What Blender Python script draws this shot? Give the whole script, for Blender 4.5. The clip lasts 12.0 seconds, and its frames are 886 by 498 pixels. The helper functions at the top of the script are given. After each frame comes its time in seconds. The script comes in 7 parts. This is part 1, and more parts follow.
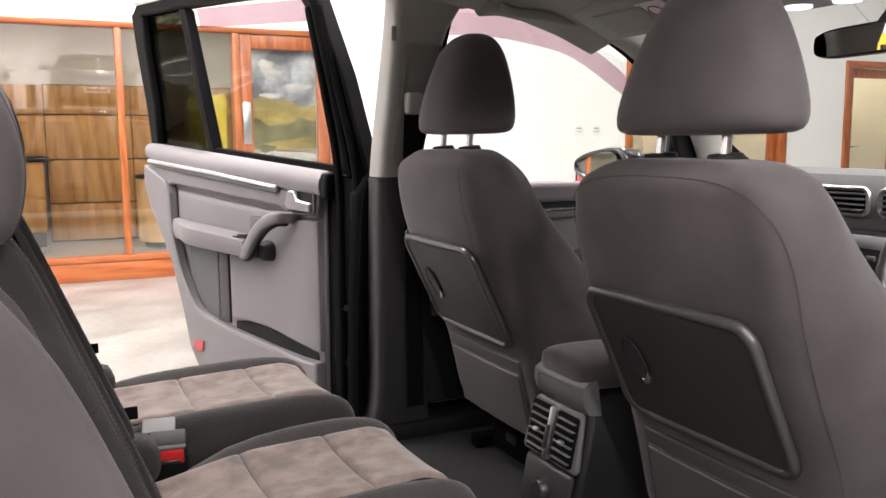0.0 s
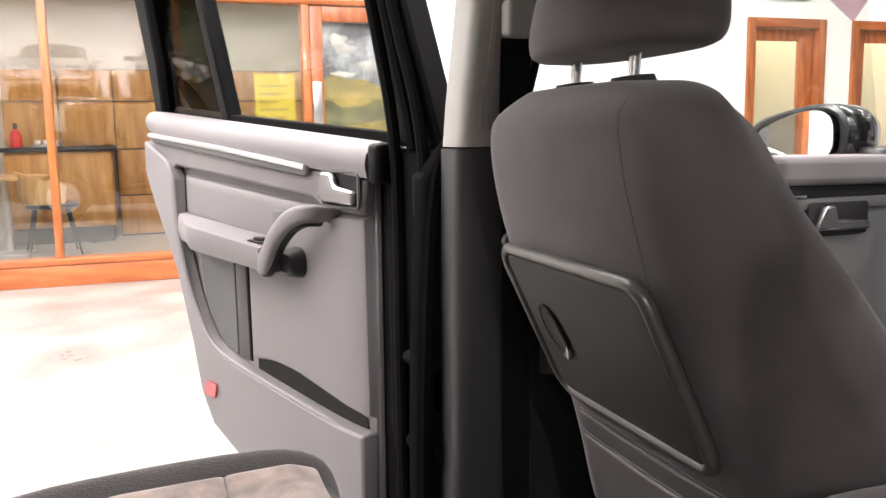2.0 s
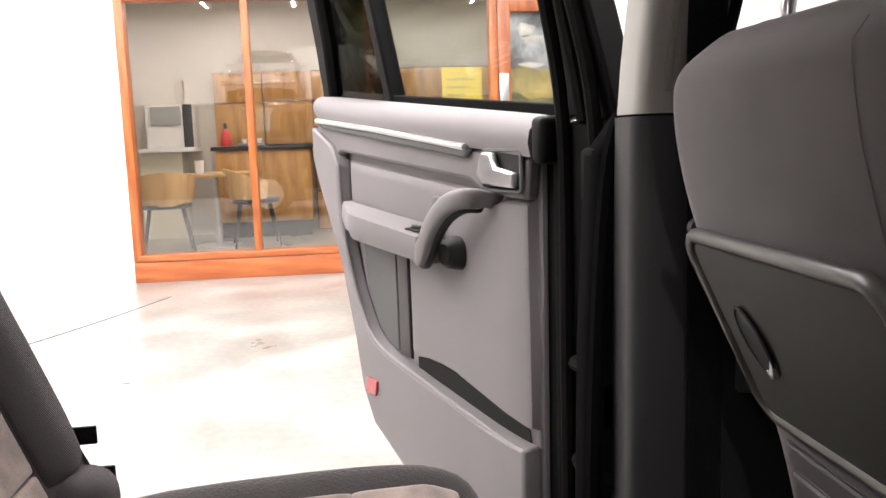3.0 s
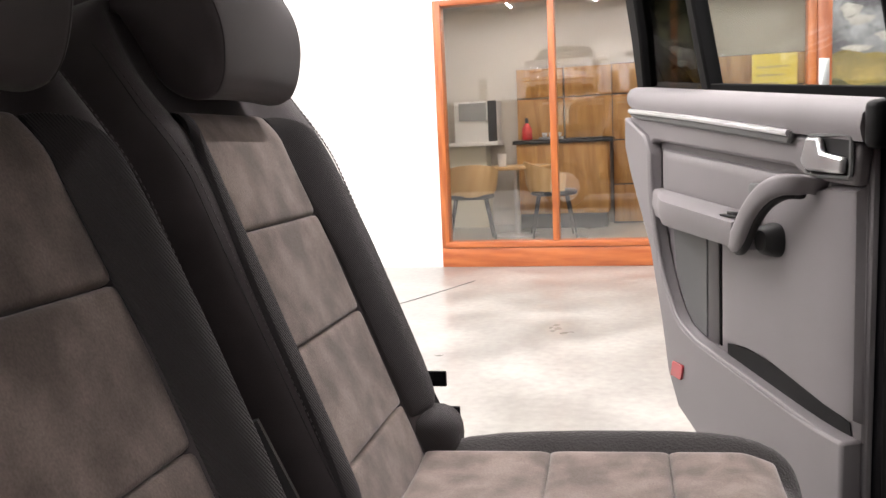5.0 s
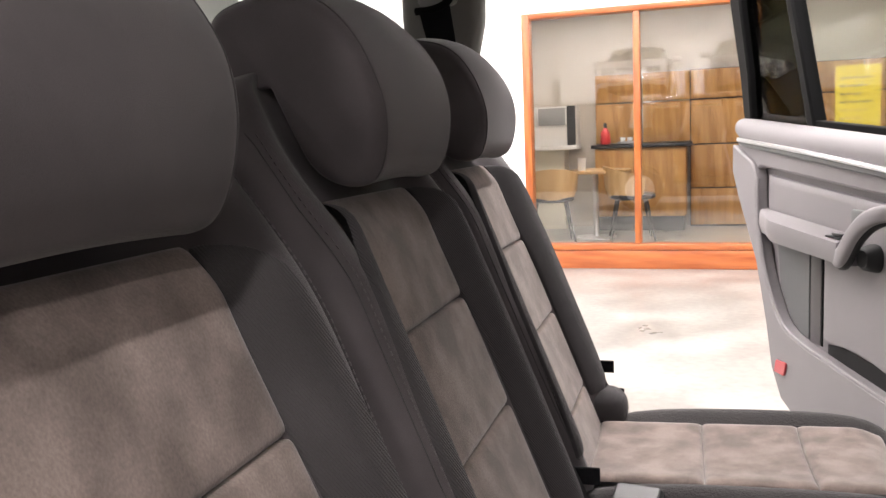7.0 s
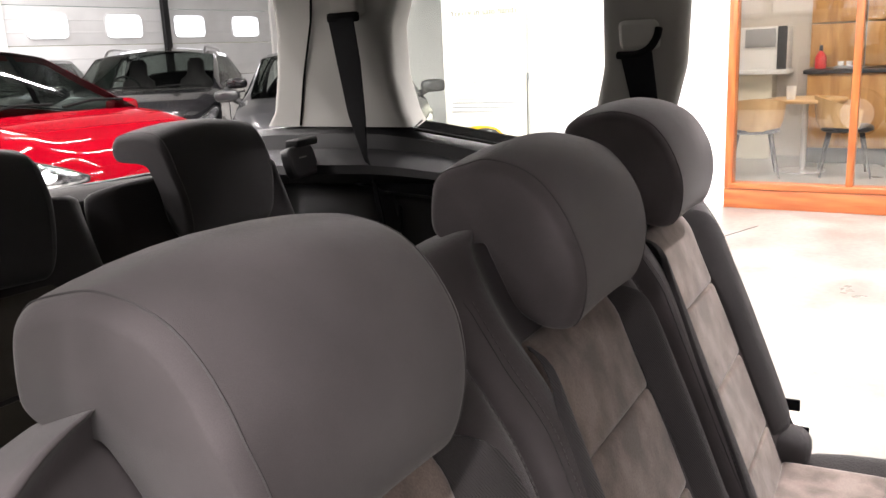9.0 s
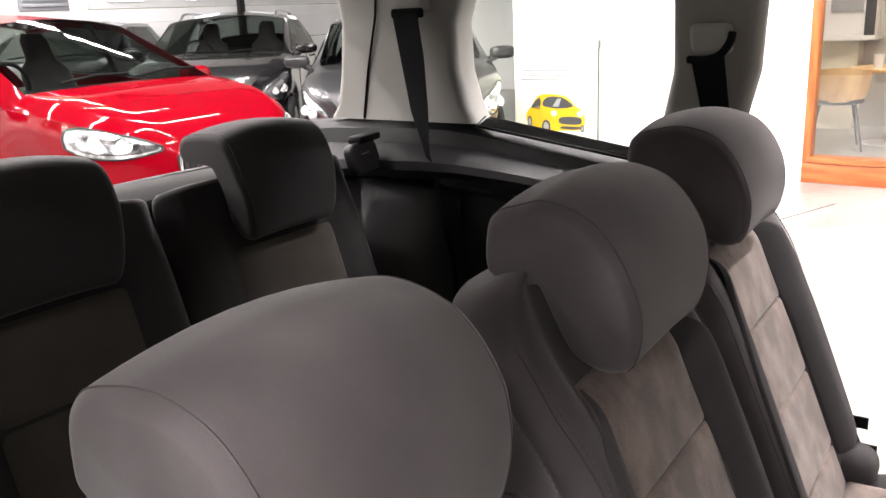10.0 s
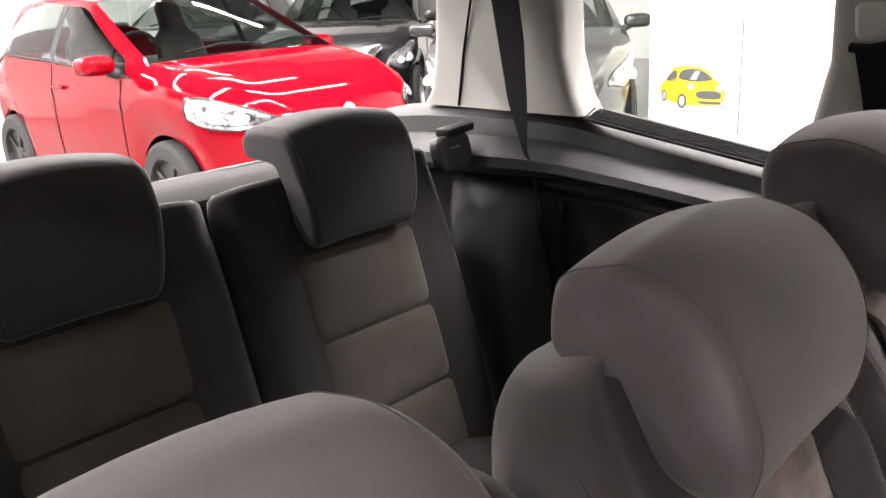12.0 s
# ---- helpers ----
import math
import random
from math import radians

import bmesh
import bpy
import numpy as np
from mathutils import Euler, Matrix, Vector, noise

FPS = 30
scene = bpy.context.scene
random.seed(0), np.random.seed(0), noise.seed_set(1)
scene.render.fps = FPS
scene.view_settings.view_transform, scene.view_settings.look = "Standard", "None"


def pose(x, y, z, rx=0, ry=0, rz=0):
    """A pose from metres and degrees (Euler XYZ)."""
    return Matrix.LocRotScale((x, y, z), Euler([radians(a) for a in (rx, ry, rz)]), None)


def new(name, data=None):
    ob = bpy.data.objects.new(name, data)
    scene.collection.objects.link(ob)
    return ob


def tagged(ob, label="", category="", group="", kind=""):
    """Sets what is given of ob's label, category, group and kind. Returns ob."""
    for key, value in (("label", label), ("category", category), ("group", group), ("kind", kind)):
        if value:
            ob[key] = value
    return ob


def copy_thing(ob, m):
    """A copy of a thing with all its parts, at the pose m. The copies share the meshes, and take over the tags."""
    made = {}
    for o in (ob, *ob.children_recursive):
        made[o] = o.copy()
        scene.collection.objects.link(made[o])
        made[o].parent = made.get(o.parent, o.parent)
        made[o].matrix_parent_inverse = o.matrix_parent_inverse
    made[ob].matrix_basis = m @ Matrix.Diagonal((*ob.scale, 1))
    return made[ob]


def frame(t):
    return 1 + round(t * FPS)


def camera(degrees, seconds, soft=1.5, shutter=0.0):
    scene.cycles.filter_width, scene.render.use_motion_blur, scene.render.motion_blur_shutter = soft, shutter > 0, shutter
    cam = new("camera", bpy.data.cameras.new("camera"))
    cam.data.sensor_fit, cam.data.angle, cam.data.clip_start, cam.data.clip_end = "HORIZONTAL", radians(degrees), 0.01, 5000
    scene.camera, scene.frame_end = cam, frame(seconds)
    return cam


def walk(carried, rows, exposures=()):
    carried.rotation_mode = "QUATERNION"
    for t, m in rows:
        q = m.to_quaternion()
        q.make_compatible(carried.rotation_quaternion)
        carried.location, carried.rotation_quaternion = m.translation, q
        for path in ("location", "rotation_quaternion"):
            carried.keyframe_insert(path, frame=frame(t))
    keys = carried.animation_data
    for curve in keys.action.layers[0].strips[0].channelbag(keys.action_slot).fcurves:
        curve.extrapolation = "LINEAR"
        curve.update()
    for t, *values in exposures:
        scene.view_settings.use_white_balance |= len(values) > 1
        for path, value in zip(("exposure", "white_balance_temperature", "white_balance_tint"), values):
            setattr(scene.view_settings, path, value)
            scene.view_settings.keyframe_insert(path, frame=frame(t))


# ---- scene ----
cam = camera(56.1, 12.0)
METRES, EYE, TILT, LEAN, TURN = 2.24, 1.12, -7.3, 0.4, -25.0
ROWS = [
    (0.0, 0.0, 0.0, 0.0, -0.0, 0.0, -0.0),
    (0.5, 0.0101, 0.0893, 0.0112, 0.3, -0.15, 0.02),
    (1.0, 0.0033, 0.1832, 0.0182, 1.67, -0.28, -0.03),
    (1.5, -0.0158, 0.2936, 0.0224, 3.3, -0.5, -0.08),
    (2.0, -0.0247, 0.3814, 0.0182, 5.89, -0.61, -0.19),
    (2.5, -0.0228, 0.4402, 0.0154, 12.73, -0.79, -0.49),
    (3.0, -0.0205, 0.4681, 0.0116, 19.08, -0.91, -0.76),
    (3.5, -0.022, 0.4739, 0.0076, 25.43, -0.98, -1.14),
    (5.5, -0.0108, 0.3798, -0.0037, 40.69, -1.99, -2.57),
    (6.0, -0.0015, 0.3368, -0.0023, 41.17, -2.04, -2.71),
    (6.5, 0.0066, 0.2895, 0.0027, 41.75, -2.11, -2.83),
    (7.0, 0.0133, 0.2364, 0.0169, 43.17, -2.23, -2.93),
    (7.5, 0.0247, 0.2077, 0.0481, 46.49, -2.91, -3.1),
    (9.5, 0.0307, 0.2041, 0.1442, 58.68, -11.47, -3.86),
    (10.0, 0.0243, 0.2111, 0.1614, 60.84, -12.61, -4.0),
    (10.5, 0.0154, 0.2262, 0.1707, 62.55, -13.45, -4.02),
    (11.0, -0.004, 0.2411, 0.1721, 64.04, -14.12, -4.07),
    (11.5, -0.0279, 0.2635, 0.1732, 66.1, -14.82, -4.09),
    (12.0, -0.055, 0.2839, 0.1767, 69.91, -15.52, -4.14),
]
walk(cam, [(t, pose(0, -1.29, EYE, TILT, LEAN, TURN) @ pose(METRES * x, METRES * y, METRES * z, 90 + pitch, roll, yaw)) for t, x, y, z, yaw, pitch, roll in ROWS],
     exposures=[(t, stops, 6500, 17) for t, stops in ((0.0, -0.10), (1.0, 0.08), (1.5, 0.16), (2.0, 0.3), (2.5, 0.35), (3.0, 0.06), (3.5, -0.32), (5.5, -0.30), (6.5, -0.05), (7.0, 0.05), (7.5, 0.18), (9.5, 0.34), (10.5, 0.60), (11.2, 0.95), (12.0, 1.22))])

# ---- light: a closed showroom under rows of white ceiling tubes ----
scene.view_settings.exposure = 0.0
world = bpy.data.worlds.new("world")
world.use_nodes = True
scene.world = world
sky = world.node_tree.nodes.new("ShaderNodeTexSky")
sky.sky_type, sky.sun_disc = "NISHITA", False
sky.sun_elevation, sky.sun_rotation = radians(35), radians(60)
bg = world.node_tree.nodes["Background"]
bg.inputs["Strength"].default_value = 0.08
world.node_tree.links.new(sky.outputs[0], bg.inputs[0])

CEILING = 4.6
TUBE_POWER = 165.0
COLUMNS = (-9.8, -7.6, -5.4, -3.2, -1.0, 1.2, 3.6, 6.4, 9.2)
SHARES = {"far south": (0.5, 0.5, 0.4, 0.5, 0.95, 0.9, 0.25, 0.1, 0.1),
          "south": (0.5, 0.5, 0.3, 0.3, 0.55, 0.64, 0.3, 0.12, 0.12),
          "middle": (0.9, 1.0, 1.0, 0.9, 0.5, 0.5, 0.5, 0.3, 0.3),
          "north": (0.6, 0.6, 0.6, 1.1, 1.35, 1.65, 0.6, 0.3, 0.3)}
ROWS_OF_TUBES = (("far south", -8.6, -8.6, 3.0), ("south", -3.2, -3.2, 1.8), ("middle", 1.0, 0.2, 0.9), ("north", 4.6, 3.0, 1.0))
TUBES = [(x, west if x < -4 else y, TUBE_POWER * gain * share) for name, west, y, gain in ROWS_OF_TUBES for x, share in zip(COLUMNS, SHARES[name])]
for x, y, power in TUBES:
    lamp = bpy.data.lights.new("tube_light", "AREA")
    lamp.shape, lamp.size, lamp.size_y = "RECTANGLE", 0.06, 2.4
    lamp.energy, lamp.color = power, (1.0, 0.97, 0.92)
    new("tube_light", lamp).matrix_world = pose(x, y, CEILING - 0.115)
for x, y in ((-1.0, 8.0), (1.4, 8.0)):
    lamp = bpy.data.lights.new("office_light", "AREA")
    lamp.shape, lamp.size, lamp.size_y = "RECTANGLE", 1.2, 0.3
    lamp.energy, lamp.color = 42.0, (1.0, 0.91, 0.77)
    new("office_light", lamp).matrix_world = pose(x, y, 2.62)

# ---- materials ----
def material(name, colour, rough=0.6, metal=0.0, vary=0.15, scale=6.0, fine=160.0, bump=0.0, coat=0.0, spec=0.5,
             rough_vary=0.1, tint=None, sheen=0.0, emit=0.0, weave=None, stretch=(1, 1, 1), patch=0.0):
    """A surface with variation at two scales (broad and fine), gloss variation and fine relief."""
    m = bpy.data.materials.new(name)
    m.use_nodes = True
    n, l = m.node_tree.nodes, m.node_tree.links
    b = n["Principled BSDF"]
    tc = n.new("ShaderNodeTexCoord")
    mp = n.new("ShaderNodeMapping")
    mp.inputs["Scale"].default_value = stretch
    l.new(tc.outputs["Object"], mp.inputs[0])
    broad, grain = n.new("ShaderNodeTexNoise"), n.new("ShaderNodeTexNoise")
    broad.inputs["Scale"].default_value, broad.inputs["Detail"].default_value = scale, 5
    grain.inputs["Scale"].default_value, grain.inputs["Detail"].default_value = fine, 3
    l.new(mp.outputs[0], broad.inputs["Vector"]), l.new(mp.outputs[0], grain.inputs["Vector"])
    dark = [c * (1 - vary) for c in colour]
    light = tint or [min(1, c * (1 + vary)) for c in colour]
    r = n.new("ShaderNodeValToRGB")
    r.color_ramp.elements[0].position, r.color_ramp.elements[1].position = 0.35 + patch, 0.68 - patch
    r.color_ramp.elements[0].color, r.color_ramp.elements[1].color = (*dark, 1), (*light, 1)
    l.new(broad.outputs["Fac"], r.inputs[0])
    mix = n.new("ShaderNodeMix")
    mix.data_type, mix.blend_type = "RGBA", "OVERLAY"
    mix.inputs["Factor"].default_value = min(1.0, vary * 1.2)
    l.new(r.outputs[0], mix.inputs["A"]), l.new(grain.outputs["Fac"], mix.inputs["B"])
    l.new(mix.outputs["Result"], b.inputs["Base Color"])
    rr = n.new("ShaderNodeMapRange")
    rr.inputs["To Min"].default_value, rr.inputs["To Max"].default_value = max(0.0, rough - rough_vary), min(1.0, rough + rough_vary)
    l.new(broad.outputs["Fac"], rr.inputs[0])
    l.new(rr.outputs[0], b.inputs["Roughness"])
    b.inputs["Metallic"].default_value, b.inputs["Specular IOR Level"].default_value = metal, spec
    b.inputs["Coat Weight"].default_value, b.inputs["Coat Roughness"].default_value = coat, 0.03
    b.inputs["Sheen Weight"].default_value, b.inputs["Sheen Roughness"].default_value = sheen, 0.4
    if emit:
        b.inputs["Emission Color"].default_value, b.inputs["Emission Strength"].default_value = (*colour, 1), emit
    height = grain.outputs["Fac"]
    if weave:
        kind, wscale, axis = weave
        w = n.new("ShaderNodeTexWave") if kind == "rib" else n.new("ShaderNodeTexVoronoi")
        w.inputs["Scale"].default_value = wscale
        if kind == "rib":
            w.bands_direction = axis
            w.inputs["Distortion"].default_value = 0.4
        l.new(mp.outputs[0], w.inputs["Vector"])
        add = n.new("ShaderNodeMath")
        add.operation = "MULTIPLY_ADD"
        add.inputs[1].default_value = 1.6
        l.new(w.outputs[0], add.inputs[0]), l.new(grain.outputs["Fac"], add.inputs[2])
        height = add.outputs[0]
    if bump:
        bp = n.new("ShaderNodeBump")
        bp.inputs["Strength"].default_value, bp.inputs["Distance"].default_value = bump, 0.002
        l.new(height, bp.inputs["Height"]), l.new(bp.outputs[0], b.inputs["Normal"])
    return m


def glass_material(name, colour=(1, 1, 1), rough=0.0, shine=1.0):
    """A thin pane: clear or tinted see-through with the gloss of glass."""
    m = bpy.data.materials.new(name)
    m.use_nodes = True
    n, l = m.node_tree.nodes, m.node_tree.links
    n.remove(n["Principled BSDF"])
    out = n["Material Output"]
    tr, gl, lw, mx = n.new("ShaderNodeBsdfTransparent"), n.new("ShaderNodeBsdfGlossy"), n.new("ShaderNodeLayerWeight"), n.new("ShaderNodeMixShader")
    pw, fr = n.new("ShaderNodeMath"), n.new("ShaderNodeMath")
    pw.operation, fr.operation = "POWER", "MULTIPLY_ADD"
    pw.inputs[1].default_value, fr.inputs[1].default_value, fr.inputs[2].default_value = 5.0, 0.9 * shine, 0.045 * shine
    l.new(lw.outputs["Facing"], pw.inputs[0]), l.new(pw.outputs[0], fr.inputs[0])
    tr.inputs[0].default_value = (*colour, 1)
    gl.inputs["Roughness"].default_value = rough
    l.new(fr.outputs[0], mx.inputs[0]), l.new(tr.outputs[0], mx.inputs[1]), l.new(gl.outputs[0], mx.inputs[2])
    l.new(mx.outputs[0], out.inputs[0])
    return m


def wood_material(name, dark, light, along=(1, 1, 1), rough=0.35, coat=0.3):
    """Grain drawn by a stretched noise, with darker streaks."""
    m = bpy.data.materials.new(name)
    m.use_nodes = True
    n, l = m.node_tree.nodes, m.node_tree.links
    b = n["Principled BSDF"]
    tc, mp = n.new("ShaderNodeTexCoord"), n.new("ShaderNodeMapping")
    mp.inputs["Scale"].default_value = along
    l.new(tc.outputs["Object"], mp.inputs[0])
    info = n.new("ShaderNodeObjectInfo")
    shift = n.new("ShaderNodeVectorMath")
    shift.operation = "MULTIPLY_ADD"
    shift.inputs[1].default_value = (7.0, 5.0, 3.0)
    l.new(info.outputs["Random"], shift.inputs[0]), l.new(mp.outputs[0], shift.inputs[2])
    a, c = n.new("ShaderNodeTexNoise"), n.new("ShaderNodeTexWave")
    a.inputs["Scale"].default_value, a.inputs["Detail"].default_value = 3.0, 8
    c.inputs["Scale"].default_value, c.inputs["Distortion"].default_value, c.inputs["Detail"].default_value = 0.5, 5.0, 4
    c.bands_direction = "DIAGONAL"
    l.new(shift.outputs[0], a.inputs["Vector"]), l.new(shift.outputs[0], c.inputs["Vector"])
    mx = n.new("ShaderNodeMath")
    mx.operation = "MULTIPLY_ADD"
    mx.inputs[1].default_value = 0.25
    l.new(c.outputs["Fac"], mx.inputs[0]), l.new(a.outputs["Fac"], mx.inputs[2])
    r = n.new("ShaderNodeValToRGB")
    r.color_ramp.elements[0].position, r.color_ramp.elements[1].position = 0.35, 0.85
    r.color_ramp.elements[0].color, r.color_ramp.elements[1].color = (*dark, 1), (*light, 1)
    l.new(mx.outputs[0], r.inputs[0]), l.new(r.outputs[0], b.inputs["Base Color"])
    b.inputs["Roughness"].default_value, b.inputs["Coat Weight"].default_value = rough, coat
    bp = n.new("ShaderNodeBump")
    bp.inputs["Strength"].default_value, bp.inputs["Distance"].default_value = 0.15, 0.002
    l.new(mx.outputs[0], bp.inputs["Height"]), l.new(bp.outputs[0], b.inputs["Normal"])
    return m


FABRIC = material("seat_fabric", (0.0765, 0.0668, 0.0692), 0.85, vary=0.20, scale=8, fine=1500, bump=0.22, sheen=0.25, spec=0.25)
RIBBED = material("ribbed_fabric", (0.042, 0.0385, 0.040), 0.8, vary=0.2, scale=6, fine=900, bump=0.36, sheen=0.12, spec=0.25, weave=("rib", 165.0, "DIAGONAL"))
DOTTED = material("dotted_fabric", (0.046, 0.042, 0.042), 0.85, vary=0.15, scale=6, fine=700, bump=0.4, sheen=0.2, spec=0.25, weave=("dot", 300.0, "Z"))
# Third-row cloth and suede: darker copies that carry the shade back there.
FABRIC_SHADED = material("shaded_seat_fabric", (0.034, 0.0315, 0.033), 0.9, vary=0.18, scale=5, fine=900, bump=0.25, sheen=0.3, spec=0.2)
SUEDE_SHADED = material("shaded_suede", (0.072, 0.064, 0.056), 0.95, vary=0.15, scale=9, fine=500, bump=0.2, sheen=0.2, spec=0.15)
SUEDE = material("suede", (0.218, 0.174, 0.155), 0.95, vary=0.30, scale=19, fine=500, bump=0.2, sheen=0.38, spec=0.15, patch=0.03, stretch=(1, 1, 0.8))
STITCH = material("stitching", (0.105, 0.095, 0.096), 0.8, vary=0.2, fine=400)
PIPING = material("seam_piping", (0.042, 0.038, 0.039), 0.7, vary=0.2, fine=400)
DOOR_GREY = material("grey_door_plastic", (0.205, 0.190, 0.197), 0.55, vary=0.06, scale=4, fine=1100, bump=0.12)
GREY_PLASTIC = material("mid_grey_plastic", (0.118, 0.120, 0.120), 0.5, vary=0.08, scale=4, fine=900, bump=0.12)
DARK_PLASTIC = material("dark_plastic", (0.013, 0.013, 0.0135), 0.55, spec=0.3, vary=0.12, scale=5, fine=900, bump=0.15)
CHARCOAL = material("charcoal_trim", (0.016, 0.016, 0.017), 0.5, spec=0.26, vary=0.1, scale=4, fine=900, bump=0.15)
COVER_GREY = material("luggage_cover_vinyl", (0.032, 0.0315, 0.031), 0.9, spec=0.15, vary=0.1, scale=4, fine=600, bump=0.2)
JAMB = material("matte_jamb", (0.004, 0.004, 0.0045), 0.9, vary=0.2, spec=0.03, fine=300)
PILLAR_DARK = material("dark_grey_trim", (0.025, 0.025, 0.027), 0.5, vary=0.08, scale=4, fine=900, bump=0.12)
TABLE_GREY = material("satin_table_plastic", (0.034, 0.033, 0.030), 0.48, spec=0.45, vary=0.1, scale=5, fine=900, bump=0.08)
SEAT_SHELL = material("seat_shell_plastic", (0.085, 0.080, 0.080), 0.45, vary=0.08, scale=5, fine=900, bump=0.08)
RIM_GREY = material("satin_rim_plastic", (0.050, 0.049, 0.046), 0.33, spec=0.8, vary=0.08, scale=5, fine=700, bump=0.03)
GLOSS_DARK = material("satin_dark_plastic", (0.027, 0.027, 0.029), 0.30, spec=0.65, vary=0.12, scale=5, fine=700, bump=0.05)
PILLAR_GREY = material("light_grey_trim", (0.36, 0.355, 0.33), 0.7, vary=0.05, scale=3, fine=900, bump=0.15)
PILLAR_MID = material("mid_grey_trim", (0.25, 0.243, 0.225), 0.7, vary=0.05, scale=3, fine=900, bump=0.15)
HEADLINER = material("headliner_felt", (0.40, 0.39, 0.36), 0.95, vary=0.06, scale=4, fine=700, bump=0.25, sheen=0.2)
CARPET = material("carpet", (0.012, 0.012, 0.013), 1.0, vary=0.3, scale=9, fine=500, bump=0.6)
BLACK_TRIM = material("black_door_frame", (0.004, 0.004, 0.0045), 0.55, vary=0.15, spec=0.2, fine=500)
RUBBER = material("rubber_seal", (0.005, 0.005, 0.005), 0.8, vary=0.2, fine=300, spec=0.08)
BELT = material("belt_webbing", (0.006, 0.006, 0.007), 0.85, spec=0.1, vary=0.15, fine=500, bump=0.4, weave=("rib", 130.0, "X"))
MIRROR_SILVER = material("mirror_silver", (0.9, 0.9, 0.9), 0.02, metal=1.0, vary=0.01, rough_vary=0.0)
CHROME = material("chrome", (0.86, 0.86, 0.87), 0.16, metal=1.0, vary=0.03, rough_vary=0.04)
BRUSHED = material("satin_metal", (0.72, 0.72, 0.73), 0.3, metal=1.0, vary=0.05, rough_vary=0.06)
BLACK_PAINT = material("black_paint", (0.006, 0.006, 0.007), 0.25, vary=0.1, coat=1.0, rough_vary=0.03)
RED_PAINT = material("red_paint", (0.155, 0.0008, 0.005), 0.5, vary=0.04, coat=0.5, spec=0.0, rough_vary=0.03)
SILVER_PAINT = material("silver_paint", (0.55, 0.55, 0.56), 0.32, metal=0.6, vary=0.04, coat=1.0, rough_vary=0.03)
BLUE_PAINT = material("dark_blue_paint", (0.012, 0.016, 0.04), 0.3, vary=0.1, coat=1.0, rough_vary=0.03)
GREY_PAINT = material("dark_grey_paint", (0.028, 0.029, 0.031), 0.3, metal=0.3, vary=0.06, coat=1.0, rough_vary=0.03)
RED_PLASTIC = material("red_plastic", (0.65, 0.03, 0.03), 0.35, vary=0.08)
LENS_RED = material("red_reflector", (0.42, 0.05, 0.06), 0.2, vary=0.1, coat=0.8, fine=300)
TYRE = material("tyre", (0.015, 0.015, 0.015), 0.8, vary=0.25, scale=20, fine=300, bump=0.4)
CLEAR = glass_material("clear_glass", (0.97, 0.98, 0.97), shine=3.2)
CAR_GLASS = glass_material("car_glass", (0.93, 0.96, 0.94))
TINT = glass_material("privacy_glass", (0.20, 0.21, 0.17))
OUTSIDE_GLASS = glass_material("windscreen_glass", (0.42, 0.46, 0.44), rough=0.0, shine=0.6)
PINK_TINT = glass_material("pink_acrylic", (0.80, 0.66, 0.72), rough=0.05)
LAMP_GLASS = material("headlamp_lens", (0.42, 0.43, 0.45), 0.12, metal=0.85, vary=0.8, scale=16, fine=60, coat=1.0, tint=(0.9, 0.91, 0.93))
FRAME_WOOD = wood_material("orange_timber", (0.28, 0.068, 0.016), (0.46, 0.14, 0.036), (14, 14, 1.6))
PLINTH_WOOD = wood_material("orange_timber_rail", (0.29, 0.066, 0.016), (0.44, 0.13, 0.036), (1.4, 14, 14))
DOOR_WOOD = wood_material("red_brown_timber", (0.25, 0.06, 0.02), (0.44, 0.13, 0.045), (14, 14, 1.6))
OAK = wood_material("oak_panel", (0.36, 0.17, 0.05), (0.56, 0.31, 0.105), (7, 7, 1.0), rough=0.5, coat=0.05)
BEECH = wood_material("beech_ply", (0.55, 0.33, 0.14), (0.72, 0.48, 0.24), (8, 8, 2), rough=0.4)
WALL_WHITE = material("white_wall", (0.84, 0.835, 0.81), 0.85, vary=0.02, scale=1.5, fine=220, bump=0.06)
# White office walls; their dimmer light is put into this darker, warmer colour.
OFFICE_WALL_DIM = material("office_wall_dimmed", (0.58, 0.54, 0.49), 0.85, vary=0.03, scale=1.5, fine=220, bump=0.06)
WALL_CREAM = material("cream_wall", (0.80, 0.76, 0.62), 0.85, vary=0.03, scale=1.5, fine=220, bump=0.06)
CEILING_WHITE = material("grey_ceiling", (0.16, 0.16, 0.165), 0.9, vary=0.03, scale=1.0, fine=150)
GARAGE_WHITE = material("sectional_door_white", (0.72, 0.73, 0.73), 0.5, vary=0.05, scale=2, fine=300, bump=0.05)
GLOW_WHITE = material("lit_window_panel", (0.95, 0.97, 1.0), 0.4, emit=2.2)
TUBE_WHITE = material("tube_fitting", (0.85, 0.85, 0.85), 0.4, vary=0.03)
BLACK_METAL = material("black_metal", (0.015, 0.015, 0.016), 0.45, metal=0.4, vary=0.1)
DARK_TOP = material("dark_worktop", (0.02, 0.022, 0.026), 0.35, vary=0.2, fine=200)
WHITE_GLOSS = material("white_appliance", (0.82, 0.83, 0.84), 0.25, vary=0.03)
GREY_PANEL = material("grey_panel", (0.32, 0.33, 0.35), 0.5, vary=0.05)
YELLOW_PRINT = material("yellow_print", (0.78, 0.45, 0.01), 0.5, vary=0.05)
PRINT_DARK = material("dark_print", (0.06, 0.06, 0.065), 0.6, vary=0.05)
BANNER_TEXT = material("washed_out_print", (0.50, 0.49, 0.44), 0.6, vary=0.05)
SOUTH_GREY = material("grey_block_wall", (0.30, 0.295, 0.285), 0.85, vary=0.06, scale=1.5, fine=220, bump=0.06)
BANNER = material("banner_sheet", (0.84, 0.82, 0.68), 0.5, vary=0.02)
